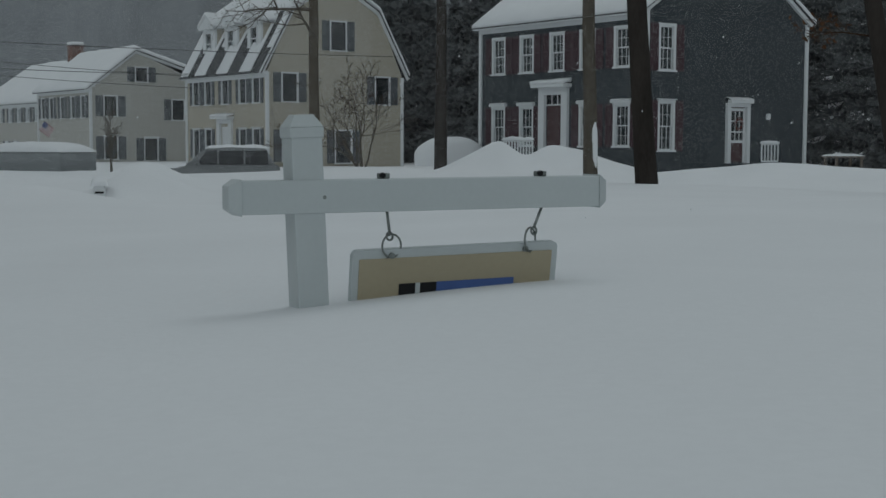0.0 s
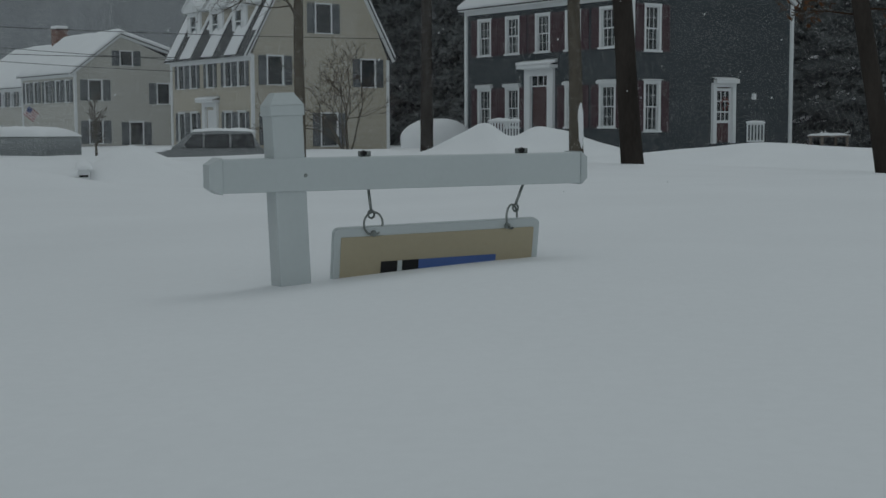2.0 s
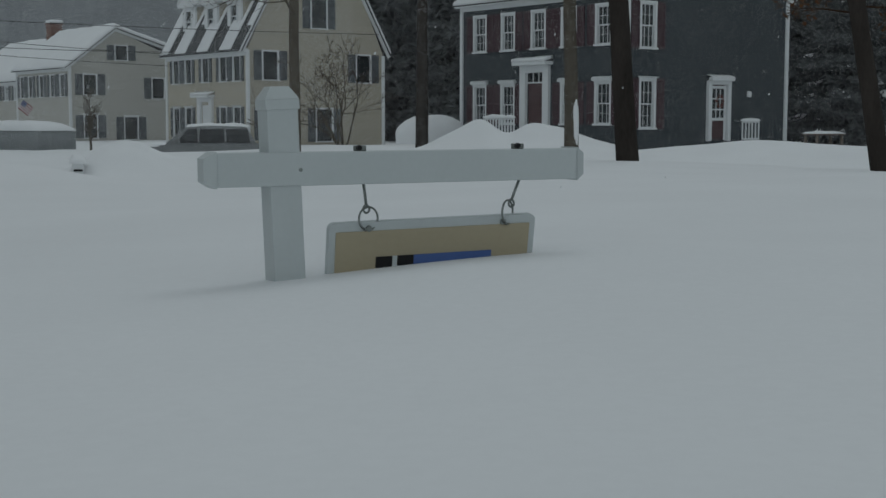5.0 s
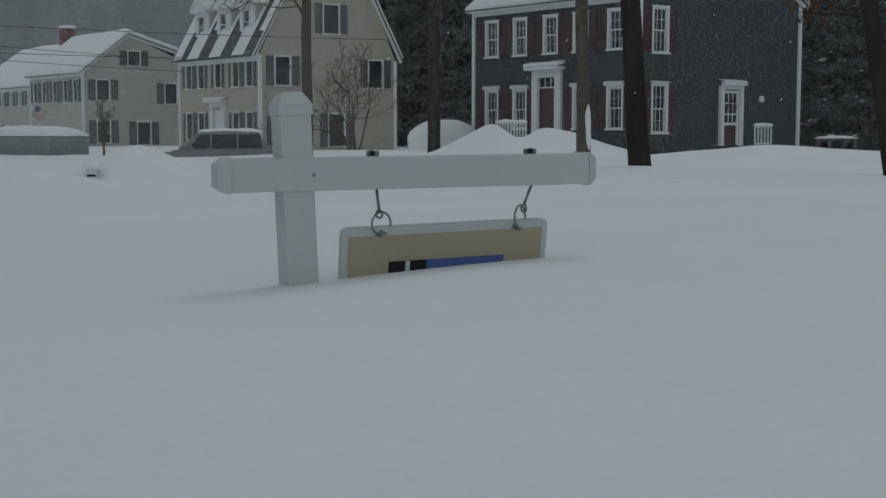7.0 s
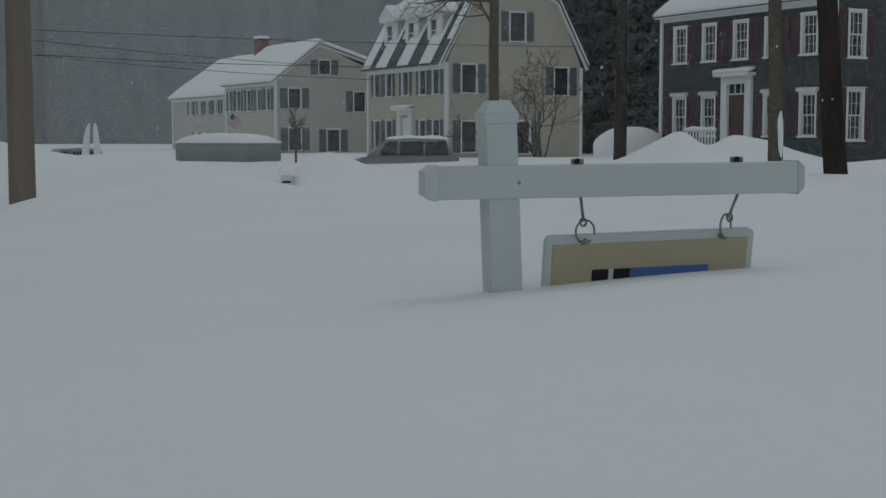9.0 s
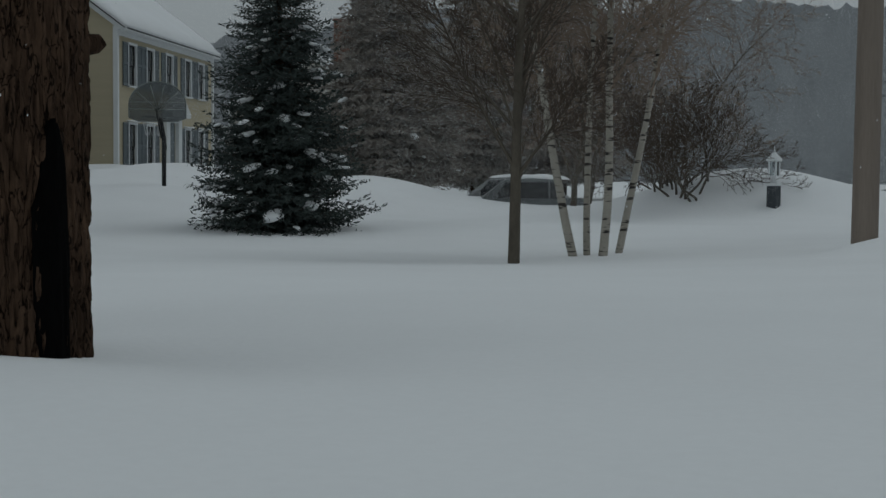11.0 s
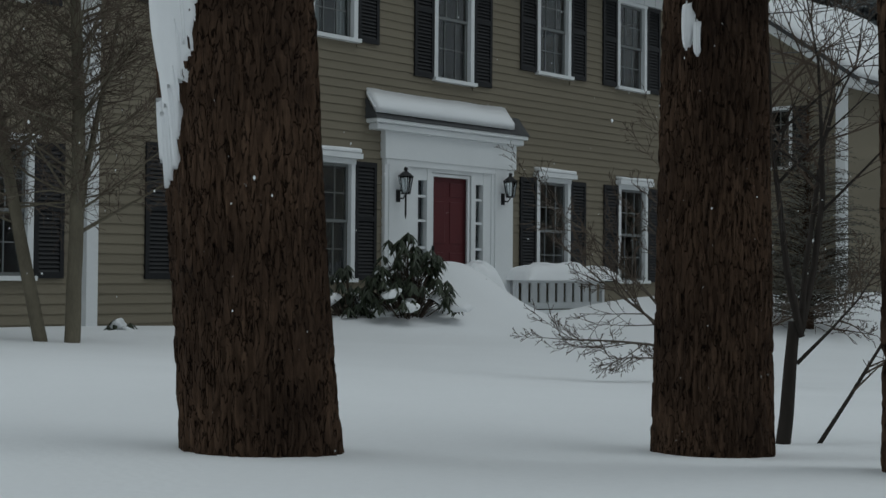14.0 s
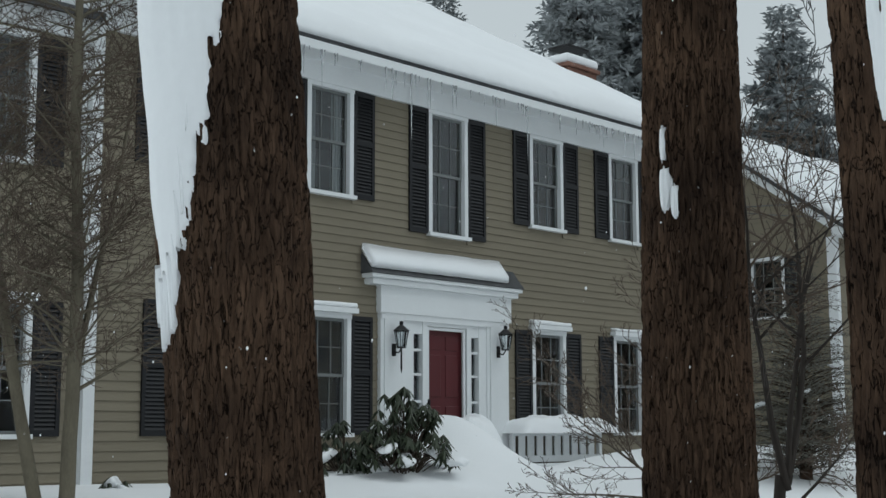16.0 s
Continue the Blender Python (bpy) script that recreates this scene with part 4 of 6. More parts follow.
def build_sign():
    s = empty("sign_post", pose(-0.375, 3.74, 0, 0, 0, 24), "white post with crossarm for a hanging yard sign, in snow", "sign post")
    w, zb = 0.090, 1.352
    lean = Matrix.Translation((-0.012, 0, zb)) @ Matrix.Rotation(radians(-2.3), 4, "Y")
    part("post", box_bm((0, 0, -0.46), (w, w, 1.26), 0.004), VINYL, s, m=lean)
    bm = box_bm((0, 0, 0.012), (w + 0.008, w + 0.008, 0.030), 0.003)
    cap = part("post_cap", bm, VINYL, s, m=lean @ Matrix.Translation((0, 0, 0.165)))
    bm = bmesh.new()
    bmesh.ops.create_cone(bm, cap_ends=True, segments=4, radius1=(w + 0.006) * 0.7071, radius2=w * 0.42, depth=0.034, matrix=Matrix.Translation((0, 0, 0.044)) @ Matrix.Rotation(radians(45), 4, "Z"))
    part("cap_top", bm, VINYL, cap)
    tilt = Matrix.Translation((0, 0, zb)) @ Matrix.Rotation(radians(-0.35), 4, "Y")
    x0, x1 = -0.205, 0.905
    part("crossarm", box_bm(((x0 + x1) / 2, -0.003, 0), (x1 - x0, w + 0.006, w + 0.002), 0.003), VINYL, s, m=tilt)
    for x, q in ((x0, -1), (x1, 1)):
        bm = bmesh.new()
        bmesh.ops.create_cone(bm, cap_ends=True, segments=4, radius1=(w + 0.010) * 0.7071, radius2=w * 0.50, depth=0.032, matrix=Matrix.Rotation(radians(90) * q, 4, "Y") @ Matrix.Rotation(radians(45), 4, "Z"))
        part("end_cap", bm, VINYL, s, m=tilt @ Matrix.Translation((x + q * 0.016, -0.003, 0)))
    bm = bmesh.new()
    bmesh.ops.create_uvsphere(bm, u_segments=10, v_segments=6, radius=0.006, matrix=Matrix.Diagonal((1, 0.6, 1, 1)))
    part("bolt", bm, STEEL, s, m=tilt @ Matrix.Translation((0.030, -0.050, -0.002)))
    hooks = (0.232, 0.735)
    for k, x in enumerate(hooks):
        b = part("bracket", box_bm((x - 0.012, -0.01, 0.054), (0.030, 0.030, 0.016), 0.003), STEEL, s, m=tilt)
        bm = bmesh.new()
        bmesh.ops.create_cone(bm, cap_ends=True, segments=6, radius1=0.008, radius2=0.008, depth=0.014, matrix=Matrix.Translation((x - 0.022, -0.030, 0.056)) @ Matrix.Rotation(radians(90), 4, "X"))
        part("nut", bm, IRON, b)
    # the hanging board, tilted and pushed by the snow
    p = empty("yard_sign", pose(0, 0, 0), "hanging white-edged tan sign board with blue and black blocks, half buried", "sign")
    p.matrix_basis = pose(-0.375, 3.74, 0, 0, 0, 24) @ Matrix.Translation((0.120, -0.02, 1.198)) @ Matrix.Rotation(radians(-1.0), 4, "Y") @ Matrix.Rotation(radians(11), 4, "X")
    bw, bh = 0.655, 0.46
    def board(x, z, wd, ht, y, th, rad):
        bm = bmesh.new()
        add_box(bm, (x, y, z), (wd, th, ht))
        es = [e for e in bm.edges if abs(e.verts[0].co.y - e.verts[1].co.y) > th * 0.5]
        if rad:
            bmesh.ops.bevel(bm, geom=es, offset=rad, segments=4, affect="EDGES", profile=0.5)
        return bm
    part("frame", board(bw / 2, -bh / 2, bw, bh, 0, 0.022, 0.018), VINYL, p)
    part("panel", board(bw / 2, -bh / 2, bw - 0.040, bh - 0.05, -0.0125, 0.004, 0.0), SIGN_TAN, p, "matte tan sign face")
    for x, wd, mt, lab in ((0.169, 0.050, SIGN_BLACK, "black block"), (0.236, 0.050, SIGN_BLACK, "black block"), (0.387, 0.250, SIGN_BLUE, "blue block")):
        part("block", board(x, -0.177, wd, 0.15, -0.0155, 0.003, 0.0), mt, p, lab)
    part("block_gap", board(0.2025, -0.177, 0.014, 0.15, -0.0155, 0.003, 0.0), VINYL, p, "white gap between blocks")
    for x in (0.118, 0.545):
        bm = bmesh.new()
        bmesh.ops.create_cone(bm, cap_ends=True, segments=12, radius1=0.009, radius2=0.009, depth=0.006, matrix=Matrix.Translation((x, -0.014, -0.017)) @ Matrix.Rotation(radians(90), 4, "X"))
        part("grommet", bm, STEEL, p)
    # hooks, links and rings
    inv = pose(-0.375, 3.74, 0, 0, 0, 24)
    for k, x in enumerate(hooks):
        h = empty("hanger", inv.copy(), "bent steel eye hook with open ring carrying the sign", "hook", "sign hangers")
        top = tilt @ Vector((x, -0.004, -0.04))
        eye_ = p.matrix_basis @ Vector(((0.118, 0.545)[k], -0.016, -0.017))
        eye_ = inv.inverted() @ eye_
        low = top.lerp(eye_, 0.52)
        tb = Tubes()
        tb.add([top, top.lerp(low, 0.5), low], [0.0042] * 3, 6)
        hang_ring(tb, low + Vector((0, 0, -0.009)), 0.011, Vector((0.3, -1, 0.1)).normalized(), 0.0032)
        tb.make("eye_hook", STEEL, h)
        tb = Tubes()
        mid = low.lerp(eye_, 0.55) + Vector((0, -0.004, 0))
        hang_ring(tb, mid, (eye_ - low).length * 0.50, Vector((0.75 if k else 0.25, -1, 0.0)).normalized(), 0.0032, 22, 0.4, 6.6)
        tb.make("ring", STEEL, h)


SIGN_TAN = mat("sign_tan", (0.42, 0.365, 0.255), 0.5, 3, 0.05, 0.03)
SIGN_BLACK = mat("sign_black", (0.012, 0.012, 0.013), 0.4, 3, 0.1, 0.02)
SIGN_BLUE = mat("sign_blue", (0.075, 0.135, 0.34), 0.4, 3, 0.08, 0.02)
build_sign()

# ---------------------------------------------------------------- big bare trunks beside the viewer
def big_trunk(base, top, r0, r1, seed, label):
    """Ridged bark: a dense tube pushed in and out by stretched cells."""
    b, t = Vector(base), Vector(top)
    ax = (t - b).normalized()
    tree = empty("tree", Matrix.Translation((b.x, b.y, b.z)), label, "tree")
    n, step = 240, 0.012
    low = -0.4
    rows = int(3.4 / step)
    verts, faces = [], []
    u = Vector((1, 0, 0))
    w = ax.cross(u).normalized()
    u = w.cross(ax)
    for i in range(rows + 1):
        h = low + i * step
        f = max(0.0, h) / (t - b).length
        r = (r0 + (r1 - r0) * f) * (1 + 0.04 * math.exp(-max(0, h) / 0.22))
        for k in range(n):
            a = 2 * math.pi * k / n
            q = Vector((math.cos(a), math.sin(a), 0))
            wob = 0.35 * noise.noise((q.x * 3 + seed, q.y * 3, h * 4))
            dist = noise.voronoi((q.x * 10 + seed + 1.7 * wob, q.y * 10 + 1.7 * wob, h * 8.0 + 0.9 * wob))[0]
            plate = smooth(0.0, 0.30, dist[1] - dist[0])
            d = 0.015 * (plate - 0.75) + 0.004 * noise.noise((q.x * 24 + seed, q.y * 24, h * 34))
            d += 0.018 * noise.noise((q.x * 1.3 + seed, q.y * 1.3, h * 0.8))
            p = ax * h + (u * q.x + w * q.y) * (r + d)
            verts.append((p.x, p.y, p.z))
    for i in range(rows):
        for k in range(n):
            a, c = i * n + k, i * n + (k + 1) % n
            faces.append((a, c, c + n, a + n))
    ob = raw("trunk", verts, faces, BARK, tree, smooth=True)
    return tree, ax, u, w


def toward(az):
    return Vector((-math.sin(radians(az)), math.cos(radians(az)), 0))


trunk_a = big_trunk((-4.186, 0.032, 1.00), (-4.056, -0.102, 2.75), 0.225, 0.218, 3.0, "wet dark pine trunk with furrowed bark and clinging snow")
trunk_b = big_trunk((-4.60, 1.58, 0.89), (-4.44, 1.52, 2.97), 0.200, 0.163, 9.0, "dark pine trunk with snow patches on its bark")
trunk_c = big_trunk((-3.146, 1.627, 1.04), (-3.186, 1.637, 1.96), 0.192, 0.198, 15.0, "thick dark pine trunk with a black wet streak")

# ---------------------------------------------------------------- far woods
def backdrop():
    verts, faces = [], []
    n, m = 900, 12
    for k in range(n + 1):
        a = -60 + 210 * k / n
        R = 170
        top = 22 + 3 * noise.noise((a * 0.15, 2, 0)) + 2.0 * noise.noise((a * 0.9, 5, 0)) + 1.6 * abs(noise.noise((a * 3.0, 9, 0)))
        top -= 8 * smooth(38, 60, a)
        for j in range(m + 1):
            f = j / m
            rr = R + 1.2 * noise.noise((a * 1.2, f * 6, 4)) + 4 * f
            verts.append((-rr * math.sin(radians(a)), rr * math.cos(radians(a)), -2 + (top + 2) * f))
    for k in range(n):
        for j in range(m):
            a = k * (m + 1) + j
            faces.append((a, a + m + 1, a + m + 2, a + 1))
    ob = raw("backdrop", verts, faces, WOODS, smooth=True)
    tagged(ob, "far woods, snow haze put into their pale grey", "woods", kind="structure")


# pale blue-grey holds the haze in front of the woods
WOODS = mat("hazed_woods", (0.245, 0.257, 0.268), 1.0, 0.10, 0.10, 0.0, 0.5, stretch=(1, 1, 0.6), spec=0.0)
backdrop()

# ---------------------------------------------------------------- trees and shrubs
def grow(limbs, twigs, p, d, length, r, level, rng, o):
    """One branch with its side branches. o: options of the kind."""
    n = max(3, int(length / o.get("seg", 0.22)))
    pts, rad = [p.copy()], [r]
    q, v = p.copy(), d.normalized()
    for i in range(n):
        v = (v + Vector((rng.gauss(0, 1), rng.gauss(0, 1), rng.gauss(0, 1))) * (o.get("jit0", o.get("jit", 0.12)) if level == 0 else o.get("jit", 0.12)) + Vector((0, 0, o["up"][min(level, len(o["up"]) - 1)]))).normalized()
        q = q + v * (length / n)
        pts.append(q.copy())
        rad.append(max(o.get("tip", 0.0018), r * (1 - (o.get("taper", 0.85) if level == 0 else 0.85) * (i + 1) / n)))
    dst = limbs if r > o.get("split", 0.012) else twigs
    dst.add(pts, rad, 8 if r > 0.05 else (5 if r > 0.012 else 3), cap=False)
    if level >= o["levels"]:
        return
    k = o["kids"][level]
    f0 = o["from"][level]
    for i in range(k):
        f = f0 + (1 - f0) * (i + rng.random()) / k
        j = min(int(f * n), n - 1)
        at = pts[j].lerp(pts[j + 1], f * n - j)
        ax = (pts[j + 1] - pts[j]).normalized()
        side = ax.orthogonal()
        side.rotate(Matrix.Rotation(rng.random() * 6.283, 3, ax))
        a = radians(o["angle"][level] * (0.7 + 0.6 * rng.random()))
        nd = ax * math.cos(a) + side.normalized() * math.sin(a)
        ln = length * o["ratio"][level] * (0.6 + 0.6 * rng.random()) * (1 - 0.45 * (f - f0) / (1.001 - f0))
        grow(limbs, twigs, at, nd, ln, max(o.get("tip", 0.0018), min(rad[j] * 0.75, r * o.get("thin", 0.45))), level + 1, rng, o)


def bare_tree(name, label, category, base, stems, o, seed, bark=None, twig=None, group=""):
    rng = random.Random(seed)
    t = empty(name, Matrix.Translation(base), label, category, group)
    limbs, twigs = Tubes(), Tubes()
    for off, d, length, r, *own in stems:
        grow(limbs, twigs, Vector(off), Vector(d), length, r, 0, rng, dict(o, **own[0]) if own else o)
    if limbs.v:
        limbs.make("trunk", bark or BARK_GREY, t)
    if twigs.v:
        twigs.make("crown", twig or TWIG, t, smooth=False)
    return t


def on_snow(x, y, sink=0.15):
    return (x, y, ground(x, y) - sink)


SMALL = dict(levels=3, kids=[9, 6, 4], angle=[50, 45, 40], ratio=[0.5, 0.5, 0.5], up=[0.02, 0.05, 0.04, 0.02], **{"from": [0.35, 0.2, 0.2]})
SHRUB = dict(levels=3, kids=[6, 5, 4], angle=[35, 40, 45], ratio=[0.55, 0.5, 0.45], up=[0.0, 0.02, 0.03, 0.0], jit=0.16, **{"from": [0.3, 0.2, 0.2]})


def far_trunk(x, y, r, lean, height, label, branches=0, seed=1, bark=None):
    rng = random.Random(seed)
    b = on_snow(x, y, 0.3)
    t = empty("tree", Matrix.Translation(b), label, "tree")
    verts, faces, n, rows = [], [], 28, 60
    for i in range(rows + 1):
        h = height * i / rows
        rr = r * (1 - 0.35 * h / height) * (1 + 0.12 * math.exp(-h / 0.4))
        for k in range(n):
            a = 6.28319 * k / n
            q = rr * (1 + 0.06 * noise.noise((math.cos(a) * 2 + seed, math.sin(a) * 2, h * 0.7)) + 0.05 * noise.noise((math.cos(a) * 8 + seed, math.sin(a) * 8, h * 1.5)))
            verts.append((q * math.cos(a) + lean[0] * h + 0.03 * noise.noise((h * 0.4, seed, 0)), q * math.sin(a) + lean[1] * h, h))
    for i in range(rows):
        for k in range(n):
            a, c = i * n + k, i * n + (k + 1) % n
            faces.append((a, c, c + n, a + n))
    raw("trunk", verts, faces, bark or BARK, t, smooth=True)
    if branches:
        limbs, twigs = Tubes(), Tubes()
        o = dict(SMALL)
        for i in range(branches):
            h = height * (0.40 + 0.55 * (i + rng.random()) / branches)
            a = rng.random() * 6.283
            grow(limbs, twigs, Vector((lean[0] * h, lean[1] * h, h)), Vector((math.cos(a), math.sin(a), 0.25)), 2.6, 0.05, 0, rng, o)
        limbs.make("limbs", BARK_GREY, t)
        twigs.make("crown", TWIG, t, smooth=False)
    return t


far_trunk(3.20, 21.0, 0.175, (-0.072, 0.0), 8.0, "dark bare tree trunk standing in the snow", 0, 2, BARK_DARK)
far_trunk(6.83, 19.9, 0.142, (-0.172, 0.0), 8.0, "dark leaning tree trunk standing in the snow", 0, 3, BARK_DARK)
ta = far_trunk(3.40, 31.0, 0.165, (-0.02, 0.0), 9.0, "grey-brown tree trunk with snow stuck on its bark", 0, 4, BARK_GREY)
far_trunk(-3.45, 36.0, 0.15, (0.0, 0.0), 9.5, "slender bare tree with thin spreading branches", 9, 5, BARK_GREY)
far_trunk(-0.1, 54.5, 0.27, (0.0, 0.0), 9.0, "far dark trunk in the falling snow", 0, 6, BARK_DARK)

bare_tree("bush", "leafless many-stemmed bush before the cream house", "bush", on_snow(-2.75, 45.0),
          [((random.Random(i).uniform(-0.15, 0.15), 0, 0), (random.Random(i * 7).uniform(-0.75, 0.75), random.Random(i * 5).uniform(-0.4, 0.4), 1), 3.1, 0.035) for i in range(1, 9)],
          dict(SHRUB, tip=0.006), 11)
bare_tree("sapling", "thin bare sapling in the snow", "tree", on_snow(-9.85, 40.0), [((0, 0, 0), (0, 0, 1), 1.9, 0.05)], dict(SMALL, tip=0.006, jit0=0.02, angle=[35, 35, 35], kids=[14, 6, 4], ratio=[0.3, 0.5, 0.5]), 12)

# young maple and the clump of birches
bare_tree("tree", "young bare tree with fine twigs and slim brown trunk", "tree", on_snow(-9.05, 10.97, 0.1),
          [((0, 0, 0), (0.0, 0, 1), 5.6, 0.065), ((0.01, 0.01, 1.0), (0.5, 0.35, 0.8), 1.5, 0.022), ((0, 0, 1.1), (-0.5, -0.3, 1), 2.4, 0.022), ((0, 0, 1.2), (-0.2, 0.4, 1), 2.4, 0.02)],
          dict(levels=3, kids=[40, 9, 5], angle=[42, 40, 35], ratio=[0.42, 0.45, 0.5], up=[0.03, 0.03, 0.02, 0.0], jit=0.08, jit0=0.015, tip=0.0024, thin=0.28, **{"from": [0.24, 0.15, 0.1]}), 21)


def birch_mat():
    m = mat("birch_bark", (0.36, 0.335, 0.29), 0.7, 5, 0.15, 0.3, 40)
    n, l = m.node_tree.nodes, m.node_tree.links
    b = n["Principled BSDF"]
    old = b.inputs["Base Color"].links[0].from_socket
    tc, mp, ns, rp, mx = n.new("ShaderNodeTexCoord"), n.new("ShaderNodeMapping"), n.new("ShaderNodeTexNoise"), n.new("ShaderNodeValToRGB"), n.new("ShaderNodeMix")
    mp.inputs["Scale"].default_value = (3, 3, 14)
    ns.inputs["Scale"].default_value = 1.6
    l.new(tc.outputs["Object"], mp.inputs["Vector"])
    l.new(mp.outputs[0], ns.inputs["Vector"])
    rp.color_ramp.elements[0].position, rp.color_ramp.elements[1].position = 0.56, 0.64
    l.new(ns.outputs["Fac"], rp.inputs["Fac"])
    mx.data_type = "RGBA"
    mx.inputs["B"].default_value = (0.035, 0.03, 0.027, 1)
    l.new(old, mx.inputs["A"])
    l.new(rp.outputs[0], mx.inputs["Factor"])
    l.new(mx.outputs["Result"], b.inputs["Base Color"])
    return m


BIRCH = birch_mat()
BT = dict(levels=3, kids=[42, 9, 7], angle=[45, 45, 40], ratio=[0.30, 0.5, 0.5], up=[0.0, -0.02, -0.06, -0.08], jit=0.06, jit0=0.018, tip=0.0027, thin=0.24, split=0.02, **{"from": [0.3, 0.15, 0.1]})
for i, (x, y, d, r) in enumerate([(-9.67, 12.92, (-0.21, -0.137, 1), 0.055), (-9.66, 13.15, (-0.035, -0.03, 1), 0.047), (-9.37, 13.05, (0.10, 0.064, 1), 0.056), (-9.50, 13.55, (0.19, 0.123, 1), 0.05)]):
    bare_tree("birch", "white-barked bare birch with dark marks and drooping twigs", "birch tree", on_snow(x, y, 0.1), [((0, 0, 0), d, 6.6, r)], BT, 31 + i, BIRCH, TWIG_MID, "birch clump")

bare_tree("shrub", "wide leafless shrub with dense dark twigs", "shrub", on_snow(-13.75, 21.9, 0.3),
          [((random.Random(i).uniform(-0.5, 0.5), random.Random(i * 3).uniform(-0.4, 0.4), 0), (random.Random(i * 7).uniform(-1.0, 1.0), random.Random(i * 11).uniform(-0.8, 1.0), 1), 2.1, 0.026) for i in range(1, 30)],
          dict(SHRUB, levels=3, kids=[8, 7, 5], tip=0.004), 41)
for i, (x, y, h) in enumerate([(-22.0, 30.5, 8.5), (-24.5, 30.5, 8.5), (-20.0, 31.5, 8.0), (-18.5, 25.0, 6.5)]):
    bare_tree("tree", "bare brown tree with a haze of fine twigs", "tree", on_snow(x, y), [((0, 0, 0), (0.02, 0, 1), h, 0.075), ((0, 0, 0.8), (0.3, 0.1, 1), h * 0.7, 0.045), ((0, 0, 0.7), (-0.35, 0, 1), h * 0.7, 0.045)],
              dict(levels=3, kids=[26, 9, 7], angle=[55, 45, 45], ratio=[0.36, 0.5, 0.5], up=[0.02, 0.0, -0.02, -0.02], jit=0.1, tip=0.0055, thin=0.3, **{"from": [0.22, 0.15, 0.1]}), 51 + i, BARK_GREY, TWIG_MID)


# ---------------------------------------------------------------- evergreens
def conifer(name, label, base, height, radius, seed, material, layers=34, per=15, needle=0.10, droop=0.35, start=0.03, trunk_r=0.12, fuzz=12, taper=1.0, category="spruce tree", snow=0):
    rng = random.Random(seed)
    t = empty(name, Matrix.Translation(base), label, category)
    tb = Tubes()
    tb.add([Vector((0, 0, -0.2)), Vector((0, 0, height * 0.5)), Vector((0, 0, height))], [trunk_r, trunk_r * 0.55, 0.01], 7)
    tb.make("trunk", BARK, t)
    v, f, puffs = [], [], []
    wood = Tubes()
    for i in range(layers):
        fr = start + (1 - start) * (i / layers) ** 0.95
        z = height * fr
        R = radius * (1 - fr) ** taper * (0.85 + 0.3 * rng.random()) + 0.06
        k = max(4, int(per * (1 - fr) + 4))
        for j in range(k):
            a = 6.2832 * (j + rng.random() * 0.9) / k + i
            L = R * (0.72 + 0.42 * rng.random())
            zb = z + rng.uniform(-0.7, 0.7) * height / layers
            dr = droop + rng.gauss(0, 0.12)
            out = Vector((math.cos(a), math.sin(a), 0))
            lat = Vector((-out.y, out.x, 0))
            m = max(3, int(L / 0.09))
            pts = []
            for s in range(m + 1):
                g = s / m
                pts.append(Vector((0, 0, zb + 0.12 * L)) + out * (L * g) + Vector((0, 0, -dr * L * g * (1.15 - 0.75 * g * g))))
            wood.add(pts, [max(0.003, 0.012 * (1 - s / m)) for s in range(m + 1)], 3, cap=False)
            for s in range(1, m + 1):
                p = pts[s]
                ax = (pts[s] - pts[s - 1]).normalized()
                w = 0.34 * L * (1 - 0.75 * s / m) + needle * 0.8
                for side in (-1, 1):
                    sd = (lat * side * (0.8 + 0.4 * rng.random()) + ax * 0.75 + Vector((0, 0, rng.uniform(-0.25, 0.1)))).normalized()
                    ln = w * (0.7 + 0.5 * rng.random())
                    kk = max(2, int(ln / 0.055 * fuzz / 12))
                    for q in range(kk):
                        c = p + sd * (ln * (q + rng.random() * 0.6) / kk)
                        nd = (sd + Vector((rng.gauss(0, 0.55), rng.gauss(0, 0.55), rng.gauss(0, 0.5)))).normalized() * needle * (0.7 + 0.6 * rng.random())
                        th = nd.cross(Vector((rng.gauss(0, 1), rng.gauss(0, 1), rng.gauss(0, 1))))
                        th = th.normalized() * needle * 0.13 if th.length > 1e-6 else Vector((0.01, 0, 0))
                        b = len(v)
                        for e in (c - th, c + nd * 0.45 - th * 1.2, c + nd, c + nd * 0.45 + th * 1.2):
                            v.append((e.x, e.y, e.z))
                        f.append((b, b + 1, b + 2, b + 3))
                if snow and s == m - 1 and rng.random() < snow * (1.3 - fr):
                    puffs.append((pts[max(1, s - rng.randrange(1, 4))] + Vector((0, 0, 0.05)), (0.045 + 0.13 * rng.random() ** 2 * (1 - fr)) * max(1.0, radius / 2.2), a))
    wood.make("bough_wood", BARK, t, smooth=False)
    raw("foliage", v, f, material, t)
    if puffs:
        bm = bmesh.new()
        for c, r, a in puffs:
            mm = Matrix.Translation(c) @ Matrix.Rotation(a, 4, "Z") @ Matrix.Rotation(radians(14), 4, "Y") @ Matrix.Diagonal((1.5, 0.85, 0.42, 1))
            n0 = len(bm.verts)
            vs = bmesh.ops.create_icosphere(bm, subdivisions=2, radius=r, matrix=mm)["verts"]
            for q in vs:
                q.co += Vector((1, 1, 0.6)) * 0.7 * r * noise.noise(q.co * 7)
        part("snow_clumps", bm, SNOW, t, "clumps of snow lying on the branches", True)
    return t


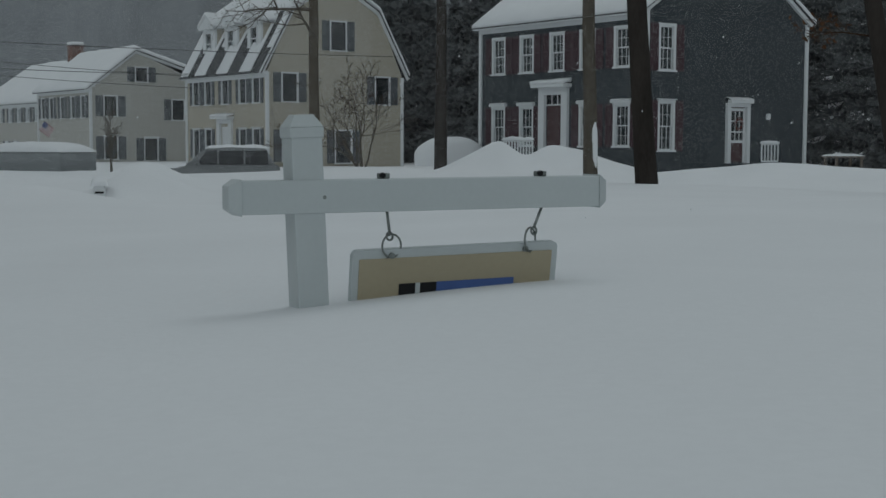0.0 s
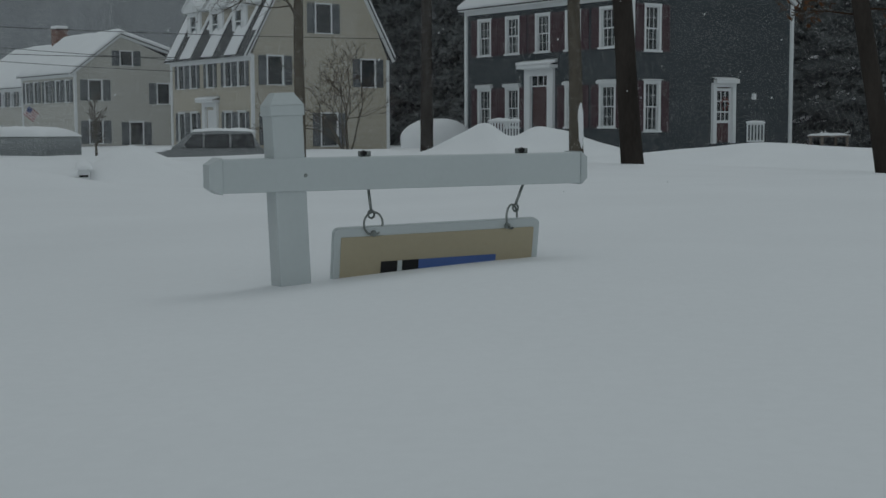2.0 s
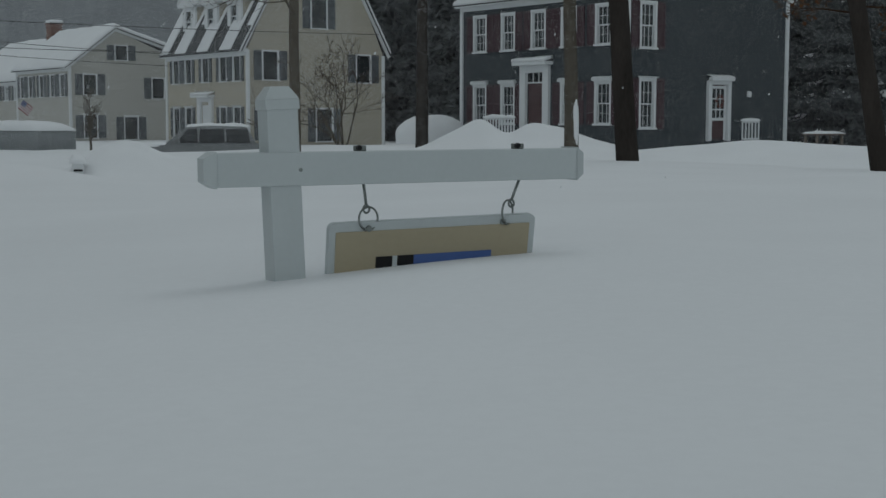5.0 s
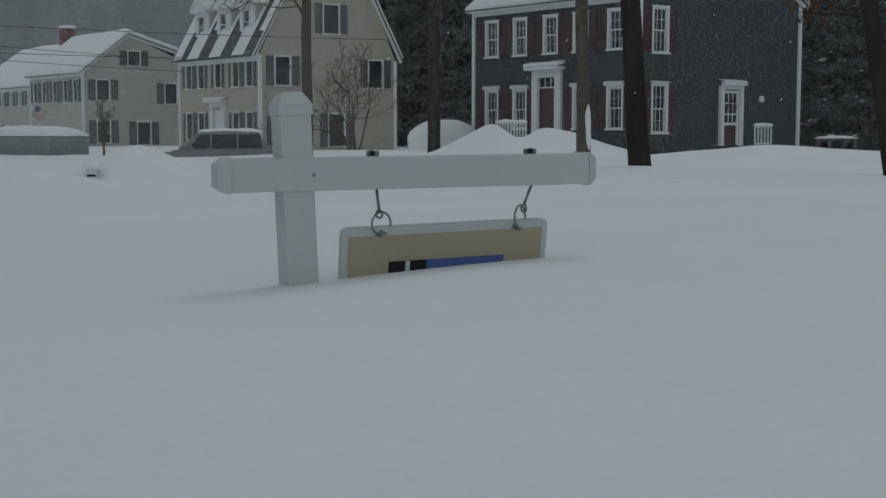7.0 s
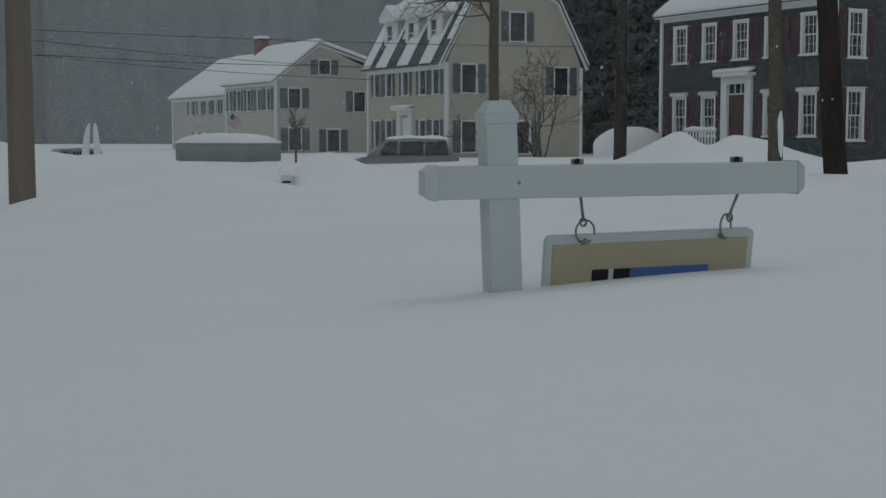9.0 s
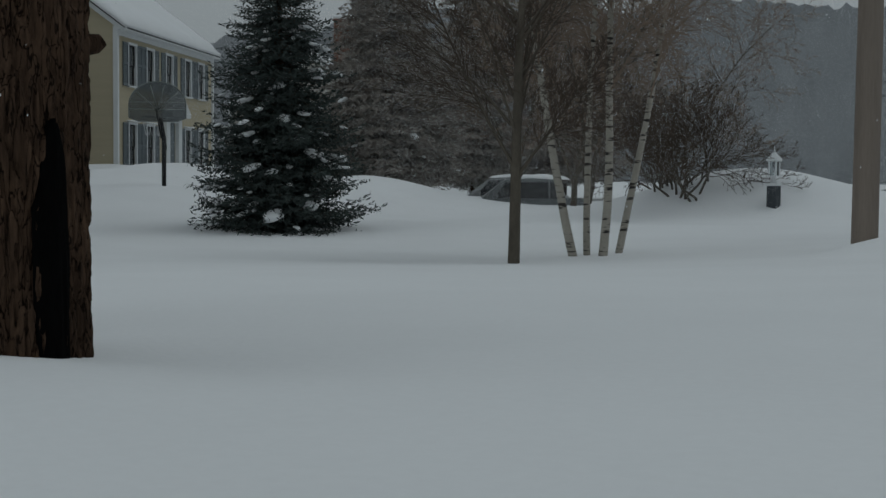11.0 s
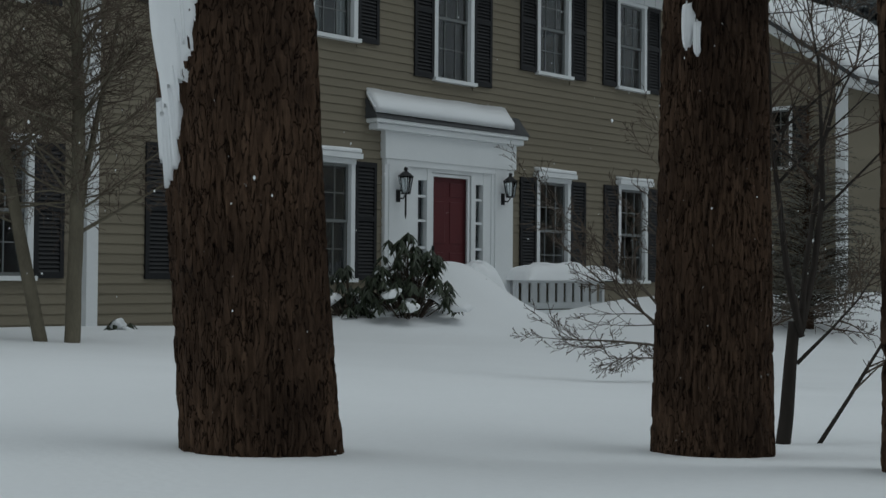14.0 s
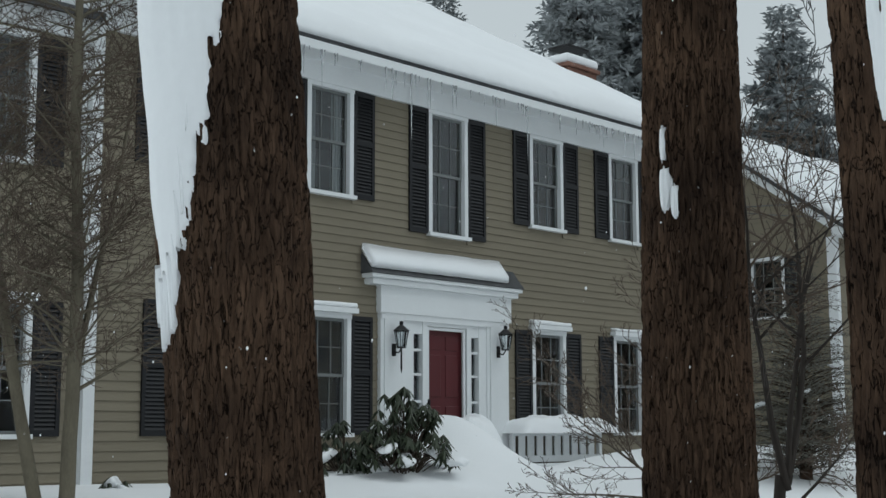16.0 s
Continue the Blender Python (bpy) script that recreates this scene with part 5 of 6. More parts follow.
conifer("spruce", "dark spruce with clumps of snow on its boughs", on_snow(-16.7, 14.45, 0.22), 6.3, 1.42, 3, NEEDLE, layers=54, per=22, needle=0.085, fuzz=15, snow=0.34, taper=0.85)
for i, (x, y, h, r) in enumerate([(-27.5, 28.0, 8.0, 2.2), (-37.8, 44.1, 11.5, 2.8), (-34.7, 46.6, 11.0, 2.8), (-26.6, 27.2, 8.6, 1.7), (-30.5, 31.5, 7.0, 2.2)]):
    conifer("cedar", "dull dark cedar dusted with snow, paled for haze", on_snow(x, y), h, r, 60 + i, ARBOR, layers=40, per=14, needle=0.17, droop=-0.35, fuzz=7, taper=0.6, category="cedar tree", snow=0.03)
cx, cy = -20.75, 9.78
conifer("cedar", "thin greyish juniper dusted with snow beside the wing", on_snow(cx, cy), 3.9, 1.25, 71, CEDAR_NEAR, layers=40, per=13, needle=0.055, droop=-0.35, fuzz=10, taper=0.55, category="cedar tree", snow=0.03)
# trees behind the houses, haze put into their needle and bark colours
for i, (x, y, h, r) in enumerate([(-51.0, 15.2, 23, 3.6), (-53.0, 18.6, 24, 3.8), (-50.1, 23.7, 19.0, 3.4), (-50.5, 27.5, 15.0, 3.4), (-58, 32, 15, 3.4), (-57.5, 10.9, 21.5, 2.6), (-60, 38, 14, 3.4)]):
    conifer("pine", "tall pine behind the house, mist put into its colour", (x, y, 0), h, r, 80 + i, NEEDLE_HAZED, layers=46, per=13, needle=0.34, droop=0.1, fuzz=6, taper=0.6, start=0.2, trunk_r=0.2, category="pine tree")
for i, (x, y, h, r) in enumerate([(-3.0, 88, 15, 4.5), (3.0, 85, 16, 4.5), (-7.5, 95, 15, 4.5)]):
    conifer("pine", "dark pine between the houses, mist put into its colour", (x, y, 0), h, r, 180 + i, NEEDLE_HAZED2, layers=30, per=12, needle=0.5, droop=0.15, fuzz=5, taper=0.6, start=0.02, trunk_r=0.2, category="pine tree")
bare_tree("tree", "tall bare tree behind the house, mist put into its colour", "tree", (-49.0, 26.0, 0.0), [((0, 0, 0), (0, 0, 1), 17.5, 0.22), ((0, 0, 6), (0.2, 0.3, 1), 10, 0.12), ((0, 0, 6), (-0.1, -0.3, 1), 10, 0.12)], dict(SMALL, tip=0.018, seg=0.6), 190, BARK_HAZED, BARK_HAZED)
# these spruces share the haze-lightened needle colour
conifer("spruce", "large snow-flecked spruce beside the slate house", on_snow(20.0, 60.0), 13.0, 4.3, 91, NEEDLE_HAZED2, layers=34, per=15, needle=0.30, droop=0.3, fuzz=6, snow=0.5, taper=0.8)
conifer("spruce", "tall spruce behind the slate house, mist put into its colour", on_snow(19.0, 67.0), 15.0, 4.8, 93, NEEDLE_HAZED2, layers=32, per=14, needle=0.34, droop=0.3, fuzz=6, snow=0.12, taper=0.7)
conifer("spruce", "large snow-flecked spruce beside the slate house", on_snow(24.0, 57.0), 12.0, 4.3, 92, NEEDLE_HAZED2, layers=34, per=15, needle=0.30, droop=0.3, fuzz=6, snow=0.5, taper=0.8)

# small tree between the trunks, dogwood, and the two grey stems by the house
ST = dict(levels=3, kids=[8, 6, 4], angle=[45, 45, 40], ratio=[0.55, 0.5, 0.5], up=[0.03, 0.03, 0.03, 0.02], jit=0.13, tip=0.0022, **{"from": [0.3, 0.2, 0.2]})
BARE = dict(levels=0, taper=0.25, jit0=0.03)
bare_tree("tree", "small dark bare tree forking low over the snow", "tree", on_snow(-4.98, 2.0, 0.06),
          [((0, 0, 0), (0.0, 0.16, 1), 0.52, 0.030, BARE), ((0, 0.078, 0.46), (-0.02, -0.50, 1), 1.3, 0.016), ((0, 0.078, 0.48), (0.02, 0.36, 1), 1.3, 0.016), ((0, 0.078, 0.50), (0.0, 0.02, 1), 1.4, 0.013), ((0, 0.06, 0.36), (0.0, 0.80, 0.75), 0.55, 0.010),
           ((0.0, 0.11, 0), (0.06, 0.66, 0.80), 0.85, 0.011, dict(kids=[9, 5, 3], jit0=0.10, taper=0.7))],
          dict(ST, tip=0.0015, split=0.006, kids=[9, 6, 4]), 101, BARK_DARK, TWIG)
DG = dict(levels=3, kids=[11, 6, 4], angle=[38, 42, 45], ratio=[0.42, 0.5, 0.45], up=[0.0, 0.06, 0.09, 0.06], jit=0.13, jit0=0.08, tip=0.0022, **{"from": [0.2, 0.2, 0.2]})
bare_tree("dogwood", "spreading leafless dogwood with upturned twigs", "tree", on_snow(-9.9, 3.45, 0.1),
          [((0, 0, 0), (-0.1, -0.02, 1), 0.55, 0.032), ((0, 0, 0.33), (0.15, -0.95, 0.22), 1.15, 0.013), ((0, 0, 0.28), (0.35, -0.8, 0.10), 0.75, 0.011), ((0, 0, 0.4), (-0.3, -0.75, 0.75), 1.2, 0.014), ((0, 0, 0.42), (0.1, -0.35, 1), 1.5, 0.014), ((0, 0, 0.45), (-0.1, 0.4, 1), 1.5, 0.015),
           ((0, 0, 0.3), (0.2, 0.8, 0.3), 1.3, 0.012), ((0, 0, 0.45), (-0.25, -0.6, 1.0), 1.6, 0.013), ((0, 0, 0.40), (0.0, -0.9, 0.5), 1.1, 0.012)], DG, 102)
LS = dict(levels=3, kids=[88, 10, 5], angle=[68, 40, 40], ratio=[0.27, 0.5, 0.5], up=[0.0, 0.03, 0.02, 0.0], jit=0.09, jit0=0.02, tip=0.0029, thin=0.2, **{"from": [0.22, 0.15, 0.1]})
bare_tree("tree", "two-stemmed grey bare tree against the house wall", "tree", on_snow(-13.7, -1.4, 0.1),
          [((0, -0.14, 0), (-0.03, -0.20, 1), 5.6, 0.068, dict(taper=0.6)), ((0, 0.13, 0), (0.01, 0.045, 1), 5.8, 0.078, dict(taper=0.6)), ((0.0, 0.15, 1.0), (-0.05, 0.12, 1), 4.5, 0.04, dict(kids=[40, 8, 4])), ((0.0, 0.17, 1.15), (-0.1, 0.62, 0.40), 1.5, 0.022, dict(kids=[12, 6, 4])), ((0.0, -0.35, -0.15), (0.1, -1.0, 0.95), 2.0, 0.065, dict(kids=[10, 6, 4], taper=0.5))], LS, 103, STEM_OLIVE, TWIG)


# rhododendron: drooping leaves in whorls
def rhododendron(base, w, h, n, seed, label):
    rng = random.Random(seed)
    t = empty("rhododendron", Matrix.Translation(base), label, "shrub")
    v, f = [], []
    stems = Tubes()
    for i in range(n):
        a, q = rng.random() * 6.283, math.sqrt(rng.random())
        x, y = w * q * math.cos(a), w * q * math.sin(a)
        z = h * (1 - 0.75 * q * q) * (0.45 + 0.6 * rng.random())
        tip = Vector((x, y, z))
        stems.add([Vector((x * 0.2, y * 0.2, 0)), Vector((x * 0.6, y * 0.6, z * 0.7)), tip], [0.012, 0.008, 0.005], 4, cap=False)
        for k in range(9):
            b = 6.283 * k / 9 + rng.random()
            out = Vector((math.cos(b), math.sin(b), -0.9 - 0.9 * rng.random())).normalized()
            ln, wd = 0.17 + 0.07 * rng.random(), 0.022
            sd = out.cross(Vector((0, 0, 1))).normalized() * wd
            up = sd.cross(out).normalized() * 0.012
            c = len(v)
            for e in (tip, tip + out * ln * 0.35 + sd, tip + out * ln * 0.35 + up, tip + out * ln * 0.35 - sd, tip + out * ln * 0.8 + sd * 0.7, tip + out * ln * 0.8 - sd * 0.7, tip + out * ln):
                v.append((e.x, e.y, e.z))
            f += [(c, c + 1, c + 2), (c, c + 2, c + 3), (c + 1, c + 4, c + 6, c + 2), (c + 2, c + 6, c + 5, c + 3)]
    stems.make("wood", TWIG, t)
    raw("foliage", v, f, LEAF, t)
    bm = bmesh.new()
    for i in range(max(3, n // 12)):
        a, q = rng.random() * 6.283, 0.45 + 0.5 * rng.random()
        r = 0.08 + 0.12 * rng.random()
        c = Vector((w * q * math.cos(a), w * q * math.sin(a), h * (1 - 0.75 * q * q) * (0.35 + 0.35 * rng.random())))
        vs = bmesh.ops.create_icosphere(bm, subdivisions=3, radius=r, matrix=Matrix.Translation(c) @ Matrix.Rotation(a, 4, "Z") @ Matrix.Rotation(radians(25), 4, "Y") @ Matrix.Diagonal((1.5, 0.9, 0.45, 1)))["verts"]
        for e in vs:
            e.co += Vector((1, 1, 0.6)) * 0.6 * r * noise.noise(e.co * 5)
    part("snow_clumps", bm, SNOW, t, "clumps of snow caught in the leaves", True)


rhododendron(on_snow(-18.6, 2.82, 0.1), 0.66, 1.35, 120, 5, "dark rhododendron with drooping leaves in the snow")
rhododendron(on_snow(-19.0, 2.05, 0.1), 0.55, 0.80, 50, 6, "low dark rhododendron half covered by snow")
rhododendron(on_snow(-17.6, -1.0, 0.25), 0.35, 0.45, 20, 7, "small rhododendron peeping out of the snow")

# ---------------------------------------------------------------- what clings to the trunks
def cling(trunk, r0, r1, az, half, z0, z1, thick, seed, material, name, label, ragged=0.5, grow_up=True, body=None):
    """A patch lying on a trunk between two heights; its outline is eaten away by noise."""
    tree, ax, u, w = trunk
    b = tree.matrix_basis.translation
    na, nz = 44, int((z1 - z0) / 0.012)
    verts, faces, keep = [], [], {}
    for i in range(nz + 1):
        z = z0 + (z1 - z0) * i / nz
        h = (z - b.z) / ax.z
        f = (z - z0) / (z1 - z0)
        wid = half * min(1.0, 0.10 + 1.5 * f) if grow_up else half * math.sin(math.pi * min(1, max(0, f))) ** 0.5
        for k in range(na + 1):
            t = -1 + 2 * k / na
            a = radians(az + half * t)
            n1 = noise.noise((t * half * 0.10 + seed, z * 2.2, seed)) + 0.6 * noise.noise((t * half * 0.22 + seed, z * 6.0, 2 * seed))
            m = 1 - abs(t) * half / max(1e-3, wid) + ragged * n1 - (0.5 * max(0, 0.25 - f) * 4 * abs(noise.noise((t * half * 0.3, seed, 0))) if grow_up else 0)
            th = thick * (smooth(0.0, 0.3, f) if grow_up else 1.0)
            rr = r0 + (r1 - r0) * max(0, h) / 2.0 + (th * min(1.0, max(0.0, m) ** 0.6) if m > 0 else -0.02) + th * 0.25 * noise.noise((t * 3, z * 5, seed))
            if body is not None:
                rr += 0.018 * noise.noise((math.cos(a) * 1.3 + body, math.sin(a) * 1.3, h * 0.8))
            p = Vector(b) + ax * h + (u * math.cos(a) + w * math.sin(a)) * rr
            verts.append((p.x - b.x, p.y - b.y, p.z - b.z))
            keep[(i, k)] = m > -0.12
    for i in range(nz):
        for k in range(na):
            if keep[(i, k)] or keep[(i + 1, k)] or keep[(i, k + 1)] or keep[(i + 1, k + 1)]:
                a = i * (na + 1) + k
                faces.append((a, a + 1, a + na + 2, a + na + 1))
    raw(name, verts, faces, material, tree, label, True)


WET = mat("wet_bark", (0.003, 0.003, 0.003), 0.95, 6, 0.3, 0.6, 50, stretch=(1, 1, 0.3), spec=0.02)
cling(trunk_a, 0.226, 0.219, -63, 64, 1.84, 3.30, 0.020, 1.7, SNOW, "snow_strip", "long strip of snow plastered on the bark", 0.26, body=3.0)
for k, (az, z0, z1, hw) in enumerate([(-52, 1.90, 2.10, 3), (-58, 1.82, 2.05, 4), (-66, 1.79, 2.0, 3), (-40, 2.15, 2.36, 3), (-33, 2.38, 2.58, 3), (-75, 1.77, 1.98, 4), (-84, 1.84, 2.02, 4), (-46, 2.05, 2.22, 3)]):
    cling(trunk_a, 0.225, 0.218, az, hw, z0, z1, 0.014, 2.1 + k, SNOW, "snow_drip", "thin run of stuck snow", 0.5, False, 3.0)
cling(trunk_b, 0.200, 0.165, -53, 9, 2.26, 2.42, 0.016, 5.1, SNOW, "snow_patch", "small patch of stuck snow", 0.9, False)
cling(trunk_b, 0.200, 0.165, -42, 4, 2.24, 2.36, 0.012, 7.7, SNOW, "snow_patch", "thin run of stuck snow", 0.9, False)
cling(trunk_b, 0.200, 0.165, -56, 4, 2.43, 2.56, 0.012, 6.4, SNOW, "snow_patch", "thin run of stuck snow", 0.9, False)
cling(trunk_c, 0.192, 0.198, -48, 22, 2.15, 3.3, 0.018, 8.3, SNOW, "snow_patch", "patches of stuck snow", 1.1)
cling(trunk_c, 0.194, 0.200, 4, 17, 0.85, 1.58, 0.014, 3.3, WET, "wet_streak", "black wet streak running down the bark", 0.35, False, 15.0)
cling((ta, Vector((-0.02, 0, 1)), Vector((1, 0, 0)), Vector((0, 1, 0))), 0.166, 0.160, -48, 36, 0.95, 2.0, 0.018, 4.4, SNOW, "snow_patch", "snow stuck on the bark", 0.5, False)
tb = Tubes()
tree, ax, u, w = trunk_c
q = u * math.cos(radians(60)) + w * math.sin(radians(60))
tb.add([ax * 0.73 + q * 0.18, ax * 0.735 + q * 0.225, ax * 0.745 + q * 0.240], [0.030, 0.024, 0.016], 9)
tb.make("branch_stub", BARK, tree, "broken branch stub")

# ---------------------------------------------------------------- clapboards, icicles, bench by the door
def board_mesh(h=0.145):
    bm = bmesh.new()
    prof = [(0.0, 0.0), (-0.024, 0.0), (-0.005, h), (0.0, h)]
    a = [bm.verts.new((0, y, z)) for y, z in prof]
    b = [bm.verts.new((1, y, z)) for y, z in prof]
    bm.faces.new(a)
    bm.faces.new(b[::-1])
    for i in range(4):
        j = (i + 1) % 4
        bm.faces.new([a[j], a[i], b[i], b[j]])
    bmesh.ops.recalc_face_normals(bm, faces=bm.faces)
    return bm


def spans(a0, a1, z0, z1, holes):
    out, x = [], a0
    for h in sorted(holes):
        if h[2] < z1 - 0.02 and h[3] > z0 + 0.02:
            if h[0] - x > 0.04:
                out.append((x, h[0]))
            x = max(x, h[1])
    if a1 - x > 0.04:
        out.append((x, a1))
    return out


STEP = 0.132
plank = cached(("clapboard",), board_mesh, TAN)
entry_hole = (-1.44, 1.55, 0.0, 3.97)
hs = [(a - w / 2, a + w / 2, b, t + (0.08 if b < 2 else 0)) for a, b, t, w in UP + DOWN] + [entry_hole]
front = [o for o in home.children if o.name.startswith("front_wall")][0]
for i in range(5, 53):
    z = 0.10 + i * STEP
    for x0, x1 in spans(H_L + 0.08, H_R - 0.08, z, min(z + STEP, 6.95), hs):
        c = part("clapboard", plank, None, front)
        c.matrix_basis = Matrix.Translation((x0, 0, z)) @ Matrix.Diagonal((x1 - x0, 1, 1, 1))


def joined_boards(wall, a0, a1, z_top, holes, m=None):
    bm = bmesh.new()
    n = int((z_top - 0.7) / STEP)
    src = board_mesh()
    me = bpy.data.meshes.new("tmp_board")
    src.to_mesh(me)
    src.free()
    for i in range(5, n + 5):
        z = 0.10 + i * STEP
        for x0, x1 in spans(a0, a1, z, z + STEP, holes):
            k = len(bm.verts)
            bm.from_mesh(me)
            bm.verts.ensure_lookup_table()
            for v in bm.verts[k:]:
                v.co = Vector((x0 + v.co.x * (x1 - x0), v.co.y, z + v.co.z))
    ob = part("siding", bm, TAN, wall)
    ob["kind"] = "stuff"
    return ob


wf = [o for o in lw.children if o.name.startswith("front_wall")][0]
joined_boards(wf, -14.0, H_L - 0.17, 7.0, [(a - w / 2, a + w / 2, b, t) for a, b, t, w in LWH])
gf = [o for o in rw.children if o.name.startswith("gable_wall")][0]
joined_boards(gf, -RW, -0.06, 6.9, [(-2.4, -1.4, 4.35, 5.95)])

rng = random.Random(77)
ICE = glass_mat()
ICE.name = "ice"
ICE.node_tree.nodes["Principled BSDF"].inputs["Base Color"].default_value = (0.88, 0.92, 0.95, 1)
ICE.node_tree.nodes["Principled BSDF"].inputs["Roughness"].default_value = 0.2
ICE.node_tree.nodes["Principled BSDF"].inputs["Transmission Weight"].default_value = 0.7


def icicle_bm():
    tbm = bmesh.new()
    bmesh.ops.create_cone(tbm, cap_ends=True, segments=7, radius1=0.002, radius2=0.018, depth=1.0, matrix=Matrix.Translation((0, 0, -0.5)))
    return tbm


ici = cached(("icicle",), icicle_bm, ICE, True)
gut = [o for o in home.children if o.name.startswith("gutter")][0]
for i in range(90):
    x = rng.uniform(-4.6, 6.6)
    ln = rng.uniform(0.05, 0.22) if rng.random() < 0.75 else rng.uniform(0.25, 0.6)
    if i in (3, 4):
        x, ln = (-1.35, 1.1) if i == 3 else (1.62, 1.0)
    o = part("icicle", ici, None, gut)
    o.matrix_basis = Matrix.Translation((x, -0.52 - rng.uniform(0, 0.05), 7.28)) @ Matrix.Diagonal((0.6 + 0.5 * ln, 0.6 + 0.5 * ln, ln, 1))


def ragged_edge():
    """Broken lip of snow and ice along the eave."""
    v, f = [], []
    n = 240
    for i in range(n + 1):
        x = H_L - 0.2 + (H_R - H_L + 0.4) * i / n
        dz = 0.05 * noise.noise((x * 3, 1, 0)) + 0.035 * noise.noise((x * 11, 2, 0))
        dy = 0.03 * noise.noise((x * 4, 5, 0))
        for y, z in ((-0.49, 7.51), (-0.56 + dy, 7.505 + dz), (-0.575 + dy, 7.57), (-0.5, 7.72)):
            v.append((x, y, z))
    for i in range(n):
        for k in range(3):
            a = i * 4 + k
            f.append((a, a + 4, a + 5, a + 1))
    raw("eave_ice", v, f, SNOW, home, "broken lip of snow and ice along the eave", True)


ragged_edge()

bench = empty("bench", X4 @ Matrix.Translation((2.74, -0.22, -0.03)), "white wooden slatted bench heaped with snow", "bench")
for x in (-1.25, 1.25):
    part("end_post", box_bm((x, 0.0, 1.1), (0.08, 0.08, 1.1), 0.01), WHITE, bench)
for z, h in ((1.55, 0.14), (1.08, 0.12)):
    part("rail", box_bm((0, 0, z), (2.42, 0.05, h), 0.01), WHITE, bench)
for i in range(9):
    part("slat", box_bm((-1.0 + 0.25 * i, 0.002, 1.31), (0.17, 0.03, 0.36), 0.004), WHITE, bench)
part("seat", box_bm((0, -0.28, 0.98), (2.42, 0.5, 0.05), 0.01), WHITE, bench)


def heap(name, m, sx, sy, h, seed, label, category="snow", rough=1.0):
    bm = bmesh.new()
    n = 36
    vs = {}
    for i in range(n + 1):
        for j in range(n + 1):
            x, y = -1 + 2 * i / n, -1 + 2 * j / n
            q = max(0.0, (1 - x ** 4) * (1 - y ** 4)) ** 0.55
            z = h * q * (1 + 0.45 * rough * noise.noise((x * 2.2 * sx + seed, y * 2 * sy, seed)) + 0.12 * rough * noise.noise((x * 6 * sx, y * 6 * sy, seed)))
            vs[i, j] = bm.verts.new((x * sx, y * sy, z))
    for i in range(n):
        for j in range(n):
            bm.faces.new([vs[i, j], vs[i + 1, j], vs[i + 1, j + 1], vs[i, j + 1]])
    ob = part(name, bm, SNOW, None, "", True, m)
    return tagged(ob, label, category)


heap("bench_snow", X4 @ Matrix.Translation((2.72, -0.30, 1.50)), 1.36, 0.34, 0.30, 3.0, "lumpy heap of snow on the bench back")
heap("snow_lump", X4 @ Matrix.Translation((-0.12, -0.62, 1.25)), 0.46, 0.42, 0.50, 9.0, "rounded lump of snow on the drift at the door")

# ---------------------------------------------------------------- yard and street things
def utility_pole():
    b = on_snow(-6.39, 13.63, 0.4)
    t = empty("utility_pole", Matrix.Translation(b), "weathered wooden utility pole standing in a snowbank", "utility pole")
    v, f, n, rows = [], [], 28, 60
    for i in range(rows + 1):
        h = 10.0 * i / rows
        for k in range(n):
            a = 6.28319 * k / n
            r = 0.142 - 0.004 * h + 0.003 * noise.noise((math.cos(a) * 6, math.sin(a) * 6, h * 0.3))
            v.append((r * math.cos(a), r * math.sin(a), h))
    for i in range(rows):
        for k in range(n):
            a, c = i * n + k, i * n + (k + 1) % n
            f.append((a, c, c + n, a + n))
    raw("shaft", v, f, POLE_WOOD, t, smooth=True)
    part("crossarm", box_bm((0, 0, 9.3), (1.8, 0.1, 0.12), 0.01), POLE_WOOD, t, m=Matrix.Rotation(radians(36), 4, "Z"))


utility_pole()


def wire(a, b, sag, r=0.012):
    a, b = Vector(a), Vector(b)
    tb = Tubes()
    n = 24
    tb.add([a.lerp(b, i / n) - Vector((0, 0, sag * 4 * (i / n) * (1 - i / n))) for i in range(n + 1)], [r] * (n + 1), 4)
    ob = tb.make("power_line", IRON)
    tagged(ob, "thin black overhead power line", "cable", "overhead lines")


wire((-20.5, 45.4, 5.13), (-2.0, 59.0, 5.25), 0.1, 0.016)
wire((-20.5, 45.3, 4.26), (-10.4, 55.6, 4.30), 0.1, 0.016)
wire((-20.5, 45.2, 4.23), (-10.3, 55.5, 3.73), 0.1, 0.014)
wire((-20.5, 45.2, 4.75), (-10.3, 55.5, 4.2), 0.1, 0.014)
for dz, db in ((0.0, 0.0), (-0.55, -0.95), (-0.62, -1.45)):
    wire((-18.0, 7.5, 5.25 + dz), (-26.0, 14.3, 7.5 + db), 0.05, 0.011)


